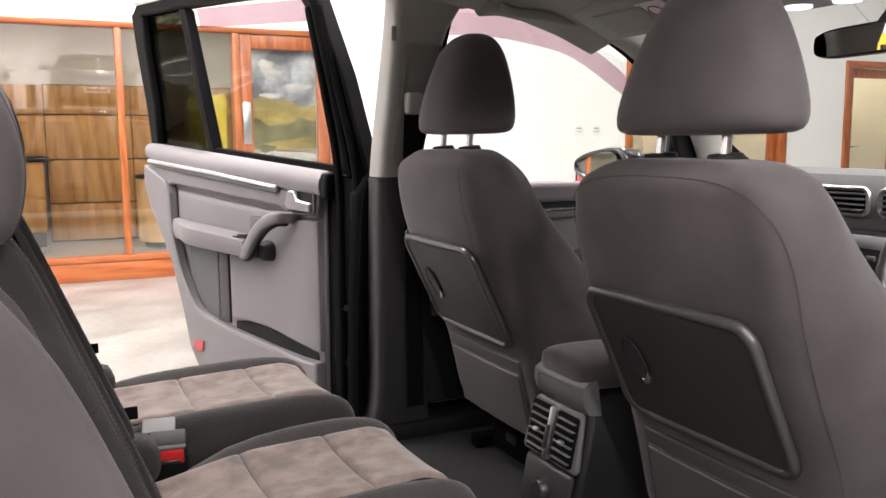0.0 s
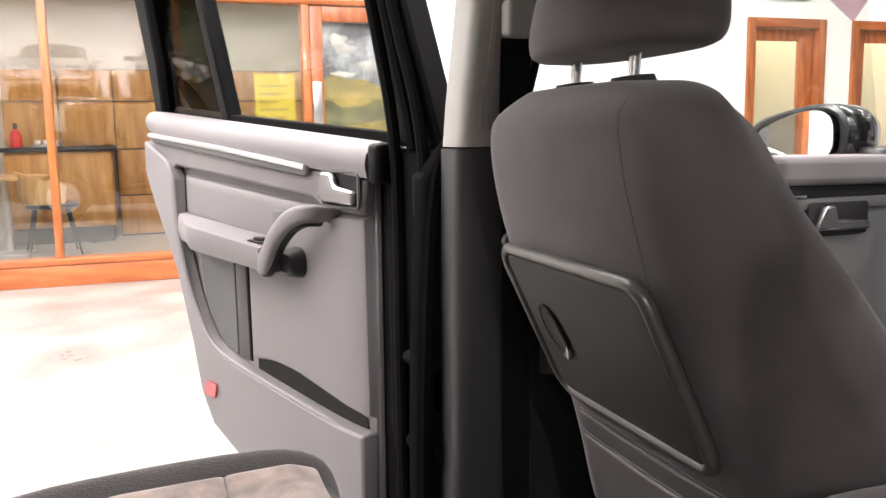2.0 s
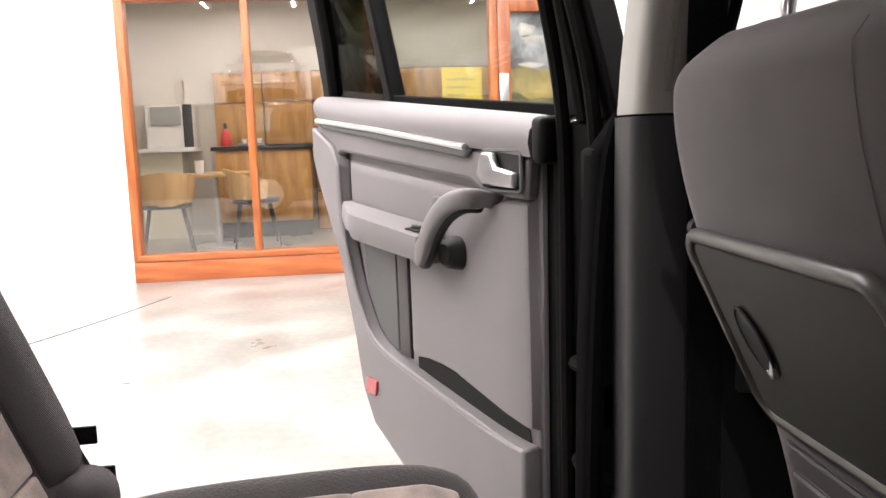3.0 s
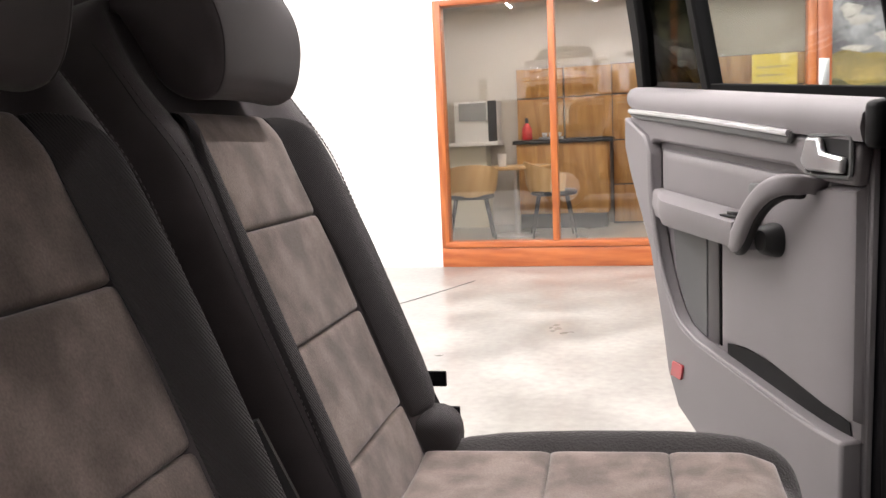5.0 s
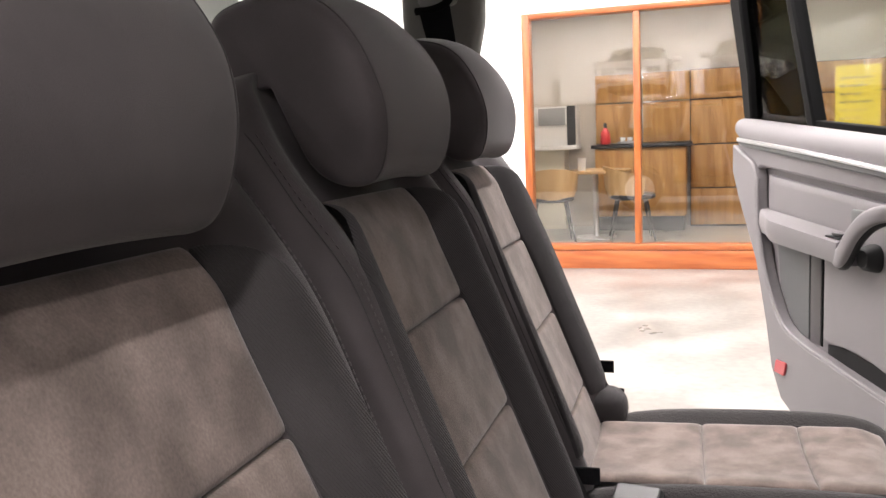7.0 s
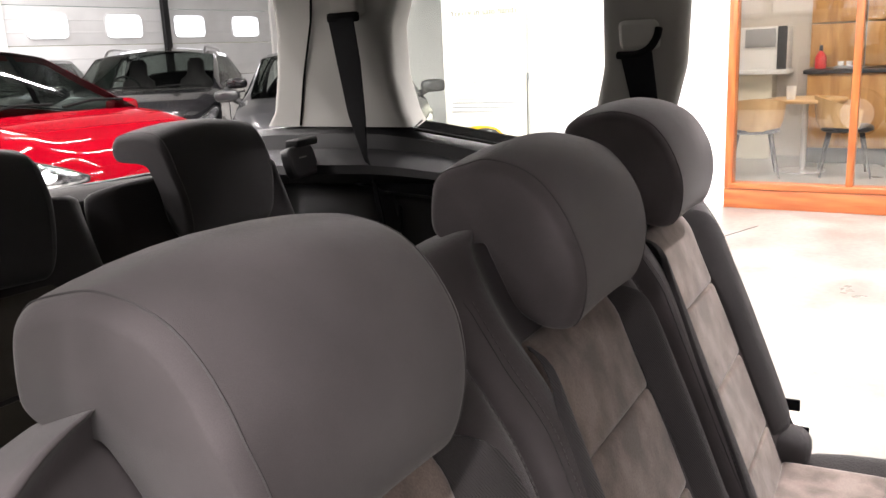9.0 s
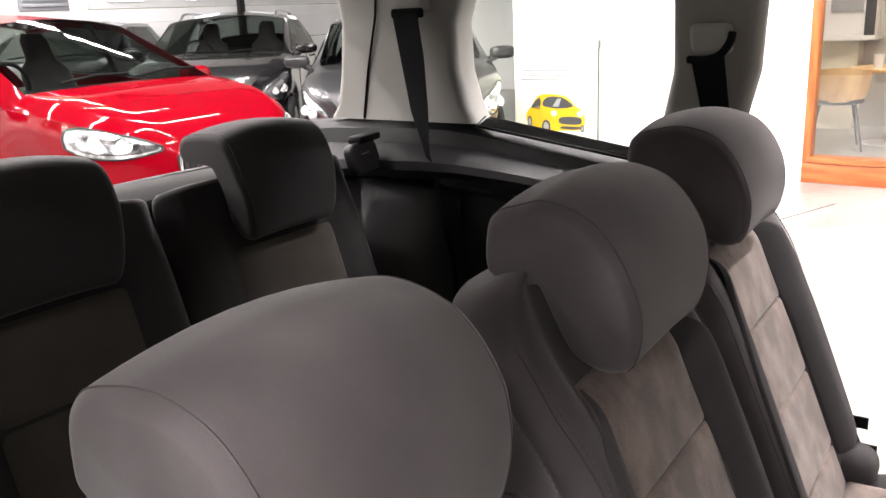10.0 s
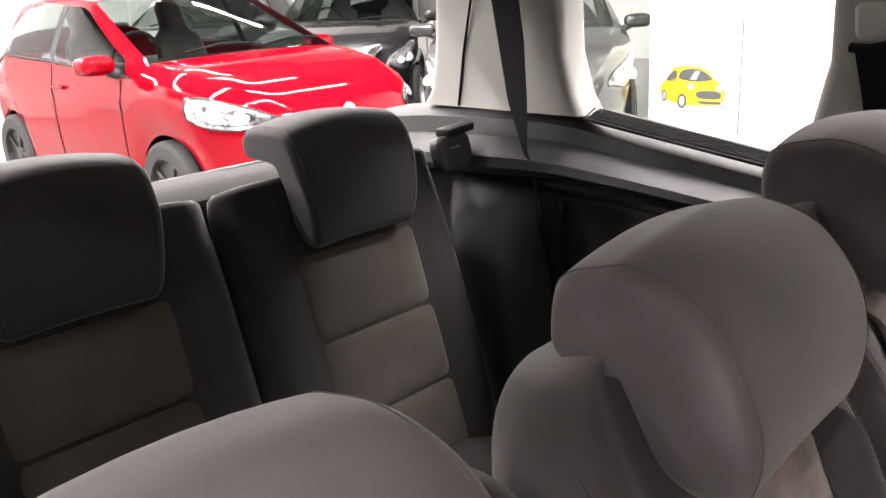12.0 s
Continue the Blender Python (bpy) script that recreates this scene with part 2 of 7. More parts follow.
GREEN_SIGN = material("green_sign", (0.02, 0.34, 0.22), 0.4, vary=0.05)
DECK = material("deck_paint", (0.05, 0.045, 0.04), 0.6, vary=0.2, scale=2)
BLUE_PRINT = material("sky_poster_print", (0.27, 0.25, 0.30), 0.5, vary=0.6, scale=3.0, fine=30, tint=(0.55, 0.55, 0.58), patch=0.06)
CLOUD_PRINT = material("cloud_poster_print", (0.52, 0.48, 0.45), 0.5, vary=0.3, scale=9.0, fine=60)
OLIVE_PRINT = material("hill_poster_print", (0.16, 0.145, 0.06), 0.5, vary=0.4, scale=7.0, fine=60)
OCHRE_PRINT = material("field_poster_print", (0.33, 0.24, 0.07), 0.5, vary=0.4, scale=5.0, fine=40)
NOTICE_YELLOW = material("notice_card", (0.50, 0.37, 0.03), 0.6, vary=0.05)
AMBER = material("amber_lens", (0.85, 0.30, 0.02), 0.2, vary=0.1, coat=0.8)
FLOOR = material("polished_concrete", (0.262, 0.258, 0.240), 0.34, vary=0.24, scale=2.2, fine=24, bump=0.03, rough_vary=0.16, coat=0.15)


# ---- shaping tools ----
def part(name, bm, mat, parent=None, label="", sharp=38, sub=0, bevel=0.0, m=None):
    """Links a bmesh as one mesh object, under a thing or a part if given."""
    bmesh.ops.recalc_face_normals(bm, faces=bm.faces)
    me = bpy.data.meshes.new(name)
    bm.to_mesh(me)
    bm.free()
    me.materials.append(mat)
    me.polygons.foreach_set("use_smooth", [True] * len(me.polygons))
    if sharp and not sub:
        me.set_sharp_from_angle(angle=radians(sharp))
    ob = new(name, me)
    if parent:
        ob.parent = parent
    if m is not None:
        ob.matrix_basis = m
    if bevel:
        b = ob.modifiers.new("bevel", "BEVEL")
        b.width, b.segments, b.limit_method, b.angle_limit = bevel, 2, "ANGLE", radians(35)
    if sub:
        s = ob.modifiers.new("smooth", "SUBSURF")
        s.levels = s.render_levels = sub
    if label:
        tagged(ob, label)
    return ob


def thing(name, label, category, m=None, group="", kind=""):
    ob = new(name)
    ob.empty_display_size = 0.05
    if m is not None:
        ob.matrix_basis = m
    return tagged(ob, label, category, group, kind)


def structure(name, bm, mat, label, category="", bevel=0.0):
    return tagged(part(name, bm, mat, bevel=bevel), label, category or name.split("_")[0], kind="structure")


def box(bm, x0, x1, y0, y1, z0, z1, b=0.0, seg=2, m=None):
    vs = [bm.verts.new((x, y, z)) for x in (x0, x1) for y in (y0, y1) for z in (z0, z1)]
    for f in ((0, 1, 3, 2), (4, 6, 7, 5), (0, 4, 5, 1), (2, 3, 7, 6), (0, 2, 6, 4), (1, 5, 7, 3)):
        bm.faces.new([vs[i] for i in f])
    if m is not None:
        for v in vs:
            v.co = m @ v.co
    if b:
        es = list({e for v in vs for e in v.link_edges})
        bmesh.ops.bevel(bm, geom=es, offset=b, segments=seg, affect="EDGES", profile=0.5)
    return bm


def boxes(*rows, b=0.0):
    bm = bmesh.new()
    for r in rows:
        box(bm, *r, b=b)
    return bm


def loft(bm, rings, caps=True, closed=True):
    """Skins a row of rings with the same number of points."""
    rows = [[bm.verts.new(p) for p in r] for r in rings]
    n = len(rows[0])
    for a, b in zip(rows, rows[1:]):
        for i in range(n if closed else n - 1):
            j = (i + 1) % n
            bm.faces.new((a[i], a[j], b[j], b[i]))
    if caps and closed:
        bm.faces.new(rows[0][::-1]), bm.faces.new(rows[-1])
    return bm


def spline(pts, n=6, closed=False):
    """A smooth line through points (Catmull-Rom)."""
    pts = [Vector(p) for p in pts]
    out, k = [], len(pts)
    for i in range(k if closed else k - 1):
        at = lambda j: pts[j % k] if closed else pts[max(0, min(k - 1, j))]
        p0, p1, p2, p3 = at(i - 1), at(i), at(i + 1), at(i + 2)
        for s in range(n):
            t = s / n
            out.append(0.5 * (2 * p1 + (p2 - p0) * t + (2 * p0 - 5 * p1 + 4 * p2 - p3) * t * t + (3 * p1 - p0 - 3 * p2 + p3) * t ** 3))
    if not closed:
        out.append(pts[-1])
    return out


def curve_at(keys, x):
    """Smooth reading of a table of (place, value)."""
    xs = [k[0] for k in keys]
    if x <= xs[0]:
        return keys[0][1]
    for (a, p), (b, q) in zip(keys, keys[1:]):
        if x <= b:
            t = (x - a) / (b - a)
            return p + (q - p) * t
    return keys[-1][1]


def tube(bm, pts, r, n=8, closed=False, flat=1.0):
    """A round or flattened bar along a line."""
    pts = [Vector(p) for p in pts]
    k = len(pts)
    rings, up = [], None
    for i, p in enumerate(pts):
        a = pts[(i - 1) % k] if closed or i else pts[0]
        b = pts[(i + 1) % k] if closed or i < k - 1 else pts[-1]
        d = (b - a).normalized()
        if up is None:
            up = d.orthogonal().normalized()
        up = (up - d * up.dot(d)).normalized()
        side = d.cross(up)
        rr = r[i] if isinstance(r, (list, tuple)) else r
        rings.append([p + rr * (math.cos(q) * up + flat * math.sin(q) * side) for q in [2 * math.pi * j / n for j in range(n)]])
    if closed:
        rings.append(rings[0])
    return loft(bm, rings, caps=not closed)


def prism(bm, outline, place, depth):
    """A flat outline given depth: place(a, b, d) puts a point of it in space."""
    low = [bm.verts.new(place(a, b, 0)) for a, b in outline]
    top = [bm.verts.new(place(a, b, depth)) for a, b in outline]
    n = len(outline)
    for i in range(n):
        j = (i + 1) % n
        bm.faces.new((low[i], low[j], top[j], top[i]))
    bm.faces.new(low[::-1]), bm.faces.new(top)
    return bm


def pad(bm, P, nu=12, nv=12, bulge=0.01, skirt=0.012, power=4.0, flip=False):
    """A cushioned patch over a surface P(u, v), u and v from 0 to 1, domed and sunk at its edges."""
    e = 1e-3
    grid = []
    for i in range(nu + 1):
        u = 0.5 - 0.5 * math.cos(math.pi * i / nu)
        row = []
        for j in range(nv + 1):
            v = 0.5 - 0.5 * math.cos(math.pi * j / nv)
            p = P(u, v)
            du = P(min(1, u + e), v) - P(max(0, u - e), v)
            dv = P(u, min(1, v + e)) - P(u, max(0, v - e))
            nrm = du.cross(dv).normalized() * (-1 if flip else 1)
            a = max(0.0, 1 - abs(2 * u - 1) ** power) ** 0.5
            b = max(0.0, 1 - abs(2 * v - 1) ** power) ** 0.5
            row.append(bm.verts.new(p + nrm * ((bulge + skirt) * a * b - skirt)))
        grid.append(row)
    for i in range(nu):
        for j in range(nv):
            bm.faces.new((grid[i][j], grid[i + 1][j], grid[i + 1][j + 1], grid[i][j + 1]))
    return bm


def lathe(bm, profile, n=24, m=None):
    """Turns (radius, height) pairs about z."""
    m = m or Matrix()
    rings = [[m @ Vector((r * math.cos(2 * math.pi * i / n), r * math.sin(2 * math.pi * i / n), h)) for i in range(n)] for r, h in profile]
    return loft(bm, rings)


def rounded(w, h, r, n=5):
    """The outline of a rounded rectangle about 0, 0."""
    out = []
    for cx, cy, a in ((w - r, h - r, 0), (r - w, h - r, 90), (r - w, r - h, 180), (w - r, r - h, 270)):
        for i in range(n + 1):
            q = radians(a + 90 * i / n)
            out.append((cx + r * math.cos(q), cy + r * math.sin(q)))
    return out


def oval(cx, cy, a, b, n=40, p=2.6):
    """A squarish oval ring, as pairs."""
    out = []
    for i in range(n):
        q = 2 * math.pi * i / n
        c, s = math.cos(q), math.sin(q)
        out.append((cx + a * math.copysign(abs(c) ** (2 / p), c), cy + b * math.copysign(abs(s) ** (2 / p), s)))
    return out


def smooth01(a, b, x):
    t = max(0.0, min(1.0, (x - a) / (b - a)))
    return t * t * (3 - 2 * t)


def words(text, size, mat, parent, m, name="lettering"):
    """Lettering cut as a thin mesh, in the built-in face."""
    cu = bpy.data.curves.new(name, "FONT")
    cu.body, cu.size, cu.extrude = text, size, 0.0008
    tmp = bpy.data.objects.new(name, cu)
    me = bpy.data.meshes.new_from_object(tmp)
    bpy.data.objects.remove(tmp)
    me.materials.append(mat)
    ob = new(name, me)
    ob.parent, ob.matrix_basis = parent, m
    return ob


# ---- the showroom ----
WALL_Y = 6.10
structure("floor", boxes((-12, 12, -11, 13.0, -0.1, 0.0)), FLOOR, "pale polished concrete showroom floor with faint stains", "floor")
bm = bmesh.new()
for pts in (((-0.9, 5.4), (-1.15, 4.7), (-1.5, 3.9)), ((-1.5, 3.9), (-1.3, 3.2), (-1.45, 2.6))):
    tube(bm, [(p.x, p.y, 0.0) for p in spline([(a, b, 0) for a, b in pts], 6)], 0.004, 5)
tagged(part("floor_crack", bm, PRINT_DARK), "thin dark crack in the concrete floor", "crack", kind="structure")


def wall_with_holes(name, axis, at, a0, a1, top, holes, thick, label, mat):
    """An upright wall along x or y; holes are (from, to, bottom, top) along it."""
    bm = bmesh.new()
    put = (lambda a, b, z0, z1: box(bm, a, b, at, at + thick, z0, z1)) if axis == "x" else (lambda a, b, z0, z1: box(bm, at, at + thick, a, b, z0, z1))
    here = a0
    for h0, h1, z0, z1 in sorted(holes):
        if h0 > here:
            put(here, h0, 0, top)
        if z0 > 0:
            put(h0, h1, 0, z0)
        if z1 < top:
            put(h0, h1, z1, top)
        here = h1
    if here < a1:
        put(here, a1, 0, top)
    return structure(name, bm, mat, label, "wall")


GLAZED = (-1.30, 2.36)
wall_with_holes("wall_north", "x", WALL_Y, -3.95, 12.0, CEILING,
                [(*GLAZED, 0, 2.11), (5.62, 6.53, 0, 2.09), (6.86, 7.98, 0, 2.09), (8.95, 10.1, 0, 2.09)], 0.16,
                "plain white plastered showroom wall with doors", WALL_WHITE)
wall_with_holes("wall_recess_side", "y", -3.95, WALL_Y + 0.16, 12.6, CEILING, [], 0.15, "white side wall of the parking recess", WALL_WHITE)
wall_with_holes("wall_recess_back", "x", 12.6, -11.3, -3.8, CEILING, [], 0.15, "white wall behind the parked cars", WALL_WHITE)
# South and east walls are out of view; their greys tone down reflections.
wall_with_holes("wall_south", "x", -10.8, -11.25, 12.0, CEILING, [], 0.15, "grey wall behind the display deck", SOUTH_GREY)
wall_with_holes("wall_east", "y", 11.9, -10.8, 9.6, CEILING, [], 0.15, "unseen grey end wall closing the showroom", GREY_PANEL)
wall_with_holes("wall_west", "y", -11.25, -10.8, 12.7, CEILING, [(6.2, 11.6, 0, 3.4), (-4.5, 1.6, 0, 3.4)], 0.15, "white blockwork wall with two garage doors", WALL_WHITE)
structure("ceiling", boxes((-12, 12, -11, 13.0, CEILING, CEILING + 0.12)), CEILING_WHITE, "grey showroom ceiling above rows of tubes", "ceiling")


def tube_fitting(x, y):
    t = thing("ceiling_light", "long white tube light fitting under the ceiling", "ceiling light", pose(x, y, CEILING), group="rows of tube lights")
    part("housing", box(bmesh.new(), -0.1, 0.1, -1.25, 1.25, -0.10, 0.0, 0.015), TUBE_WHITE, t)
    for s in (-1, 1):
        part("end_cap", box(bmesh.new(), -0.105, 0.105, s * 1.26 - 0.02, s * 1.26 + 0.02, -0.112, -0.004, 0.006), TUBE_WHITE, t)
    return t


first = None
for x, y, _ in TUBES:
    first = copy_thing(first, pose(x, y, CEILING)) if first else tube_fitting(x, y)


# sectional garage doors in the west wall
def garage_door(y0, y1, glazed_row):
    t = thing("garage_door", "white sectional garage door with rounded lit windows", "garage door", pose(-11.2, (y0 + y1) / 2, 0), kind="structure")
    w = (y1 - y0) / 2
    rows = 6
    for r in range(rows):
        z0, z1 = r * 3.4 / rows + 0.006, (r + 1) * 3.4 / rows - 0.006
        bm = box(bmesh.new(), 0, 0.05, -w, w, z0, z1, 0.006)
        for k in (0.33, 0.66):
            zz = z0 + (z1 - z0) * k
            box(bm, 0.045, 0.056, -w + 0.03, w - 0.03, zz - 0.012, zz + 0.012, 0.004)
        p = part("door_panel", bm, GARAGE_WHITE, t)
        if r == glazed_row:
            n = int(2 * w // 1.3)
            for i in range(n):
                c = -w + (i + 0.5) * 2 * w / n
                bm = prism(bmesh.new(), rounded(0.33, 0.17, 0.08), lambda a, b, d: (0.057 + d, c + a, (z0 + z1) / 2 + b), 0.008)
                part("pane", bm, GLOW_WHITE, p, "bright daylit plastic window")
                ring = [(0.062, c + a, (z0 + z1) / 2 + b) for a, b in rounded(0.345, 0.185, 0.09)]
                part("window_frame", tube(bmesh.new(), ring, 0.014, 6, closed=True), WHITE_GLOSS, p)
    return t


garage_door(6.2, 11.6, 3)
garage_door(-4.5, 1.6, 3)
track = thing("door_track", "black upright track beside the garage door", "door track", pose(-11.06, 9.0, 0))
part("rail", box(bmesh.new(), -0.04, 0.04, -0.06, 0.06, 0.0, 3.6, 0.01), BLACK_METAL, track)
part("foot", box(bmesh.new(), -0.06, 0.06, -0.1, 0.1, 0.0, 0.02, 0.004), BLACK_METAL, track)
vent = thing("wall_vent", "grey louvred ventilation grille high on the wall", "vent", pose(-11.1, 5.55, 2.15))
part("frame", box(bmesh.new(), 0, 0.03, -0.36, 0.36, -0.45, 0.45, 0.006), GREY_PANEL, vent)
for i in range(11):
    part("slat", box(bmesh.new(), 0.03, 0.06, -0.32, 0.32, -0.40 + i * 0.075, -0.36 + i * 0.075, 0.004, m=pose(0, 0, 0)), GREY_PANEL, vent)


# glazed timber partition of the office
def rail(x0, x1, z0, z1, y0=-0.03, y1=0.10, mat=FRAME_WOOD, name="frame", parent=None, b=0.006):
    return part(name, box(bmesh.new(), x0, x1, WALL_Y + y0, WALL_Y + y1, z0, z1, b), mat, parent)


screen = thing("glazed_partition", "orange-stained timber screen with large clear panes", "partition", kind="structure")
rail(GLAZED[0], 1.445, 0.0, 0.155, -0.035, 0.11, PLINTH_WOOD, "plinth", screen)
rail(GLAZED[0] + 0.04, 1.44, 0.157, 0.205, -0.045, 0.11, PLINTH_WOOD, "sill", screen)
rail(GLAZED[0], GLAZED[0] + 0.062, 0.157, 2.11, -0.03, 0.10, FRAME_WOOD, "post", screen)
rail(GLAZED[0] + 0.064, GLAZED[1], 2.065, 2.11, -0.03, 0.10, PLINTH_WOOD, "head_rail", screen)
for x in (-0.375, 0.53):
    rail(x - 0.026, x + 0.026, 0.207, 2.063, -0.025, 0.09, FRAME_WOOD, "mullion", screen)
rail(1.447, 1.508, 0.0, 2.063, -0.03, 0.10, FRAME_WOOD, "post", screen)
rail(2.30, GLAZED[1], 0.0, 2.063, -0.03, 0.10, FRAME_WOOD, "post", screen)
for a, b in ((GLAZED[0] + 0.06, -0.40), (-0.35, 0.505), (0.555, 1.448)):
    p = part("pane", box(bmesh.new(), a, b, WALL_Y + 0.03, WALL_Y + 0.036, 0.20, 2.07), CLEAR, screen)
    p.visible_shadow = False

office_door = thing("office_door", "red-brown timber office door with a large glass pane", "door", kind="structure")
D0, D1 = 1.512, 2.296
rail(D0, D0 + 0.10, 0.01, 2.058, -0.01, 0.04, DOOR_WOOD, "stile", office_door)
rail(D1 - 0.10, D1, 0.01, 2.058, -0.01, 0.04, DOOR_WOOD, "stile", office_door)
rail(D0 + 0.101, D1 - 0.101, 1.94, 2.058, -0.01, 0.04, DOOR_WOOD, "top_rail", office_door)
rail(D0 + 0.101, D1 - 0.101, 0.01, 0.24, -0.01, 0.04, DOOR_WOOD, "bottom_rail", office_door)
p = part("pane", box(bmesh.new(), D0 + 0.09, D1 - 0.09, WALL_Y + 0.013, WALL_Y + 0.019, 0.23, 1.95), CLEAR, office_door)
p.visible_shadow = False
part("push_plate", box(bmesh.new(), D0 + 0.012, D0 + 0.082, WALL_Y - 0.014, WALL_Y - 0.011, 1.12, 1.48, 0.001), BRUSHED, office_door, "white metal push plate")
part("handle", tube(bmesh.new(), spline([(D0 + 0.05, WALL_Y - 0.012, 1.05), (D0 + 0.05, WALL_Y - 0.06, 1.04), (D0 + 0.05, WALL_Y - 0.06, 0.84), (D0 + 0.05, WALL_Y - 0.012, 0.83)], 6), 0.009, 10), CHROME, office_door)


def wall_door(x0, x1, pane, cream):
    d = thing("timber_door", "orange-stained timber door with a tall glass panel", "door", kind="structure")
    top = 2.09
    rail(x0, x0 + 0.085, 0, top, -0.03, 0.16, FRAME_WOOD, "jamb", d)
    rail(x1 - 0.085, x1, 0, top, -0.03, 0.16, FRAME_WOOD, "jamb", d)
    rail(x0 + 0.087, x1 - 0.087, top - 0.085, top, -0.03, 0.16, PLINTH_WOOD, "head", d)
    a, b = x0 + 0.09, x1 - 0.09
    rail(a, a + pane[0], 0.01, top - 0.09, 0.06, 0.10, DOOR_WOOD, "stile", d)
    rail(b - pane[1], b, 0.01, top - 0.09, 0.06, 0.10, FRAME_WOOD, "stile", d)
    rail(a + pane[0] + 0.001, b - pane[1] - 0.001, top - 0.20, top - 0.09, 0.06, 0.10, FRAME_WOOD, "top_rail", d)
    rail(a + pane[0] + 0.001, b - pane[1] - 0.001, 0.01, 0.25, 0.06, 0.10, FRAME_WOOD, "bottom_rail", d)
    part("pane", box(bmesh.new(), a + pane[0], b - pane[1], WALL_Y + 0.075, WALL_Y + 0.083, 0.25, top - 0.2), CLEAR, d).visible_shadow = False
    part("handle", tube(bmesh.new(), spline([(a + pane[0] - 0.03, WALL_Y + 0.055, 1.03), (a + pane[0] - 0.03, WALL_Y + 0.005, 1.03), (a + pane[0] + 0.09, WALL_Y + 0.0, 1.03)], 6), 0.009, 8), CHROME, d)
    bm = boxes((x0 - 0.1, x1 + 0.1, WALL_Y + 1.2, WALL_Y + 1.3, 0, 2.6), (x0 - 0.12, x0 - 0.1, WALL_Y + 0.16, WALL_Y + 1.3, 0, 2.6),
               (x1 + 0.1, x1 + 0.12, WALL_Y + 0.16, WALL_Y + 1.3, 0, 2.6), (x0 - 0.12, x1 + 0.12, WALL_Y + 0.16, WALL_Y + 1.3, 2.6, 2.65))
    structure("wall_lobby", bm, WALL_CREAM, "cream wall of the lobby behind the door", "wall")
    lamp = bpy.data.lights.new("lobby_light", "AREA")
    lamp.size, lamp.energy, lamp.color = 0.5, 16.0, (1.0, 0.9, 0.72)
    new("lobby_light", lamp).matrix_world = pose((x0 + x1) / 2, WALL_Y + 0.7, 2.55)
    return d


wall_door(5.62, 6.53, (0.05, 0.16), True)
wall_door(6.86, 7.98, (0.14, 0.12), True)
wall_door(8.95, 10.1, (0.14, 0.12), True)
cab = thing("brown_cabinet", "dark brown wall cabinet seen through the door pane", "cabinet")
part("body", box(bmesh.new(), 5.85, 6.12, WALL_Y + 1.0, WALL_Y + 1.2, 1.2, 1.62, 0.004), DOOR_WOOD, cab)

sign = thing("exit_sign", "green emergency exit sign on the wall", "sign")
part("plate", box(bmesh.new(), 5.84, 6.30, WALL_Y - 0.03, WALL_Y - 0.002, 2.26, 2.46, 0.006), GREEN_SIGN, sign)
part("arrow", boxes((5.90, 6.04, WALL_Y - 0.034, WALL_Y - 0.031, 2.345, 2.375), (5.96, 5.99, WALL_Y - 0.034, WALL_Y - 0.031, 2.31, 2.41)), WHITE_GLOSS, sign)
part("door_symbol", boxes((6.10, 6.24, WALL_Y - 0.034, WALL_Y - 0.031, 2.30, 2.42)), WHITE_GLOSS, sign)


def extinguisher(x):
    e = thing("fire_extinguisher", "red fire extinguisher hung on the white wall", "fire extinguisher", pose(x, WALL_Y - 0.10, 0.38), group="fire extinguishers")
    part("cylinder", lathe(bmesh.new(), [(0.02, 0), (0.075, 0.005), (0.08, 0.03), (0.08, 0.34), (0.07, 0.39), (0.035, 0.42), (0.022, 0.43), (0.022, 0.45)], 20), RED_PLASTIC, e)
    part("valve", box(bmesh.new(), -0.02, 0.02, -0.03, 0.03, 0.45, 0.48, 0.004), BLACK_METAL, e)
    part("lever", tube(bmesh.new(), [(0, 0, 0.48), (0.05, 0, 0.50), (0.11, 0, 0.49)], 0.007, 6), BLACK_METAL, e)
    part("hose", tube(bmesh.new(), spline([(-0.02, 0, 0.46), (-0.09, 0, 0.44), (-0.10, 0, 0.3), (-0.09, 0, 0.12)], 6), 0.009, 8), RUBBER, e)
    part("label_panel", box(bmesh.new(), -0.045, 0.045, -0.084, -0.078, 0.14, 0.27), WALL_CREAM, e)
    part("bracket", box(bmesh.new(), -0.03, 0.03, 0.075, 0.10, 0.2, 0.34, 0.003), BLACK_METAL, e)
    return e


copy_thing(extinguisher(5.03), pose(5.25, WALL_Y - 0.10, 0.38))
for x in (5.02, 5.24):
    n = thing("wall_notice", "small notice on the white wall", "notice", pose(x, WALL_Y - 0.004, 1.24), group="fire notices")
    part("sheet", box(bmesh.new(), -0.05, 0.05, -0.003, 0.002, -0.05, 0.05, 0.001), WHITE_GLOSS, n)
    part("text_bar", boxes((-0.035, 0.03, -0.005, -0.0035, 0.012, 0.026), (-0.035, 0.035, -0.005, -0.0035, -0.02, -0.012)), GREY_PANEL, n)

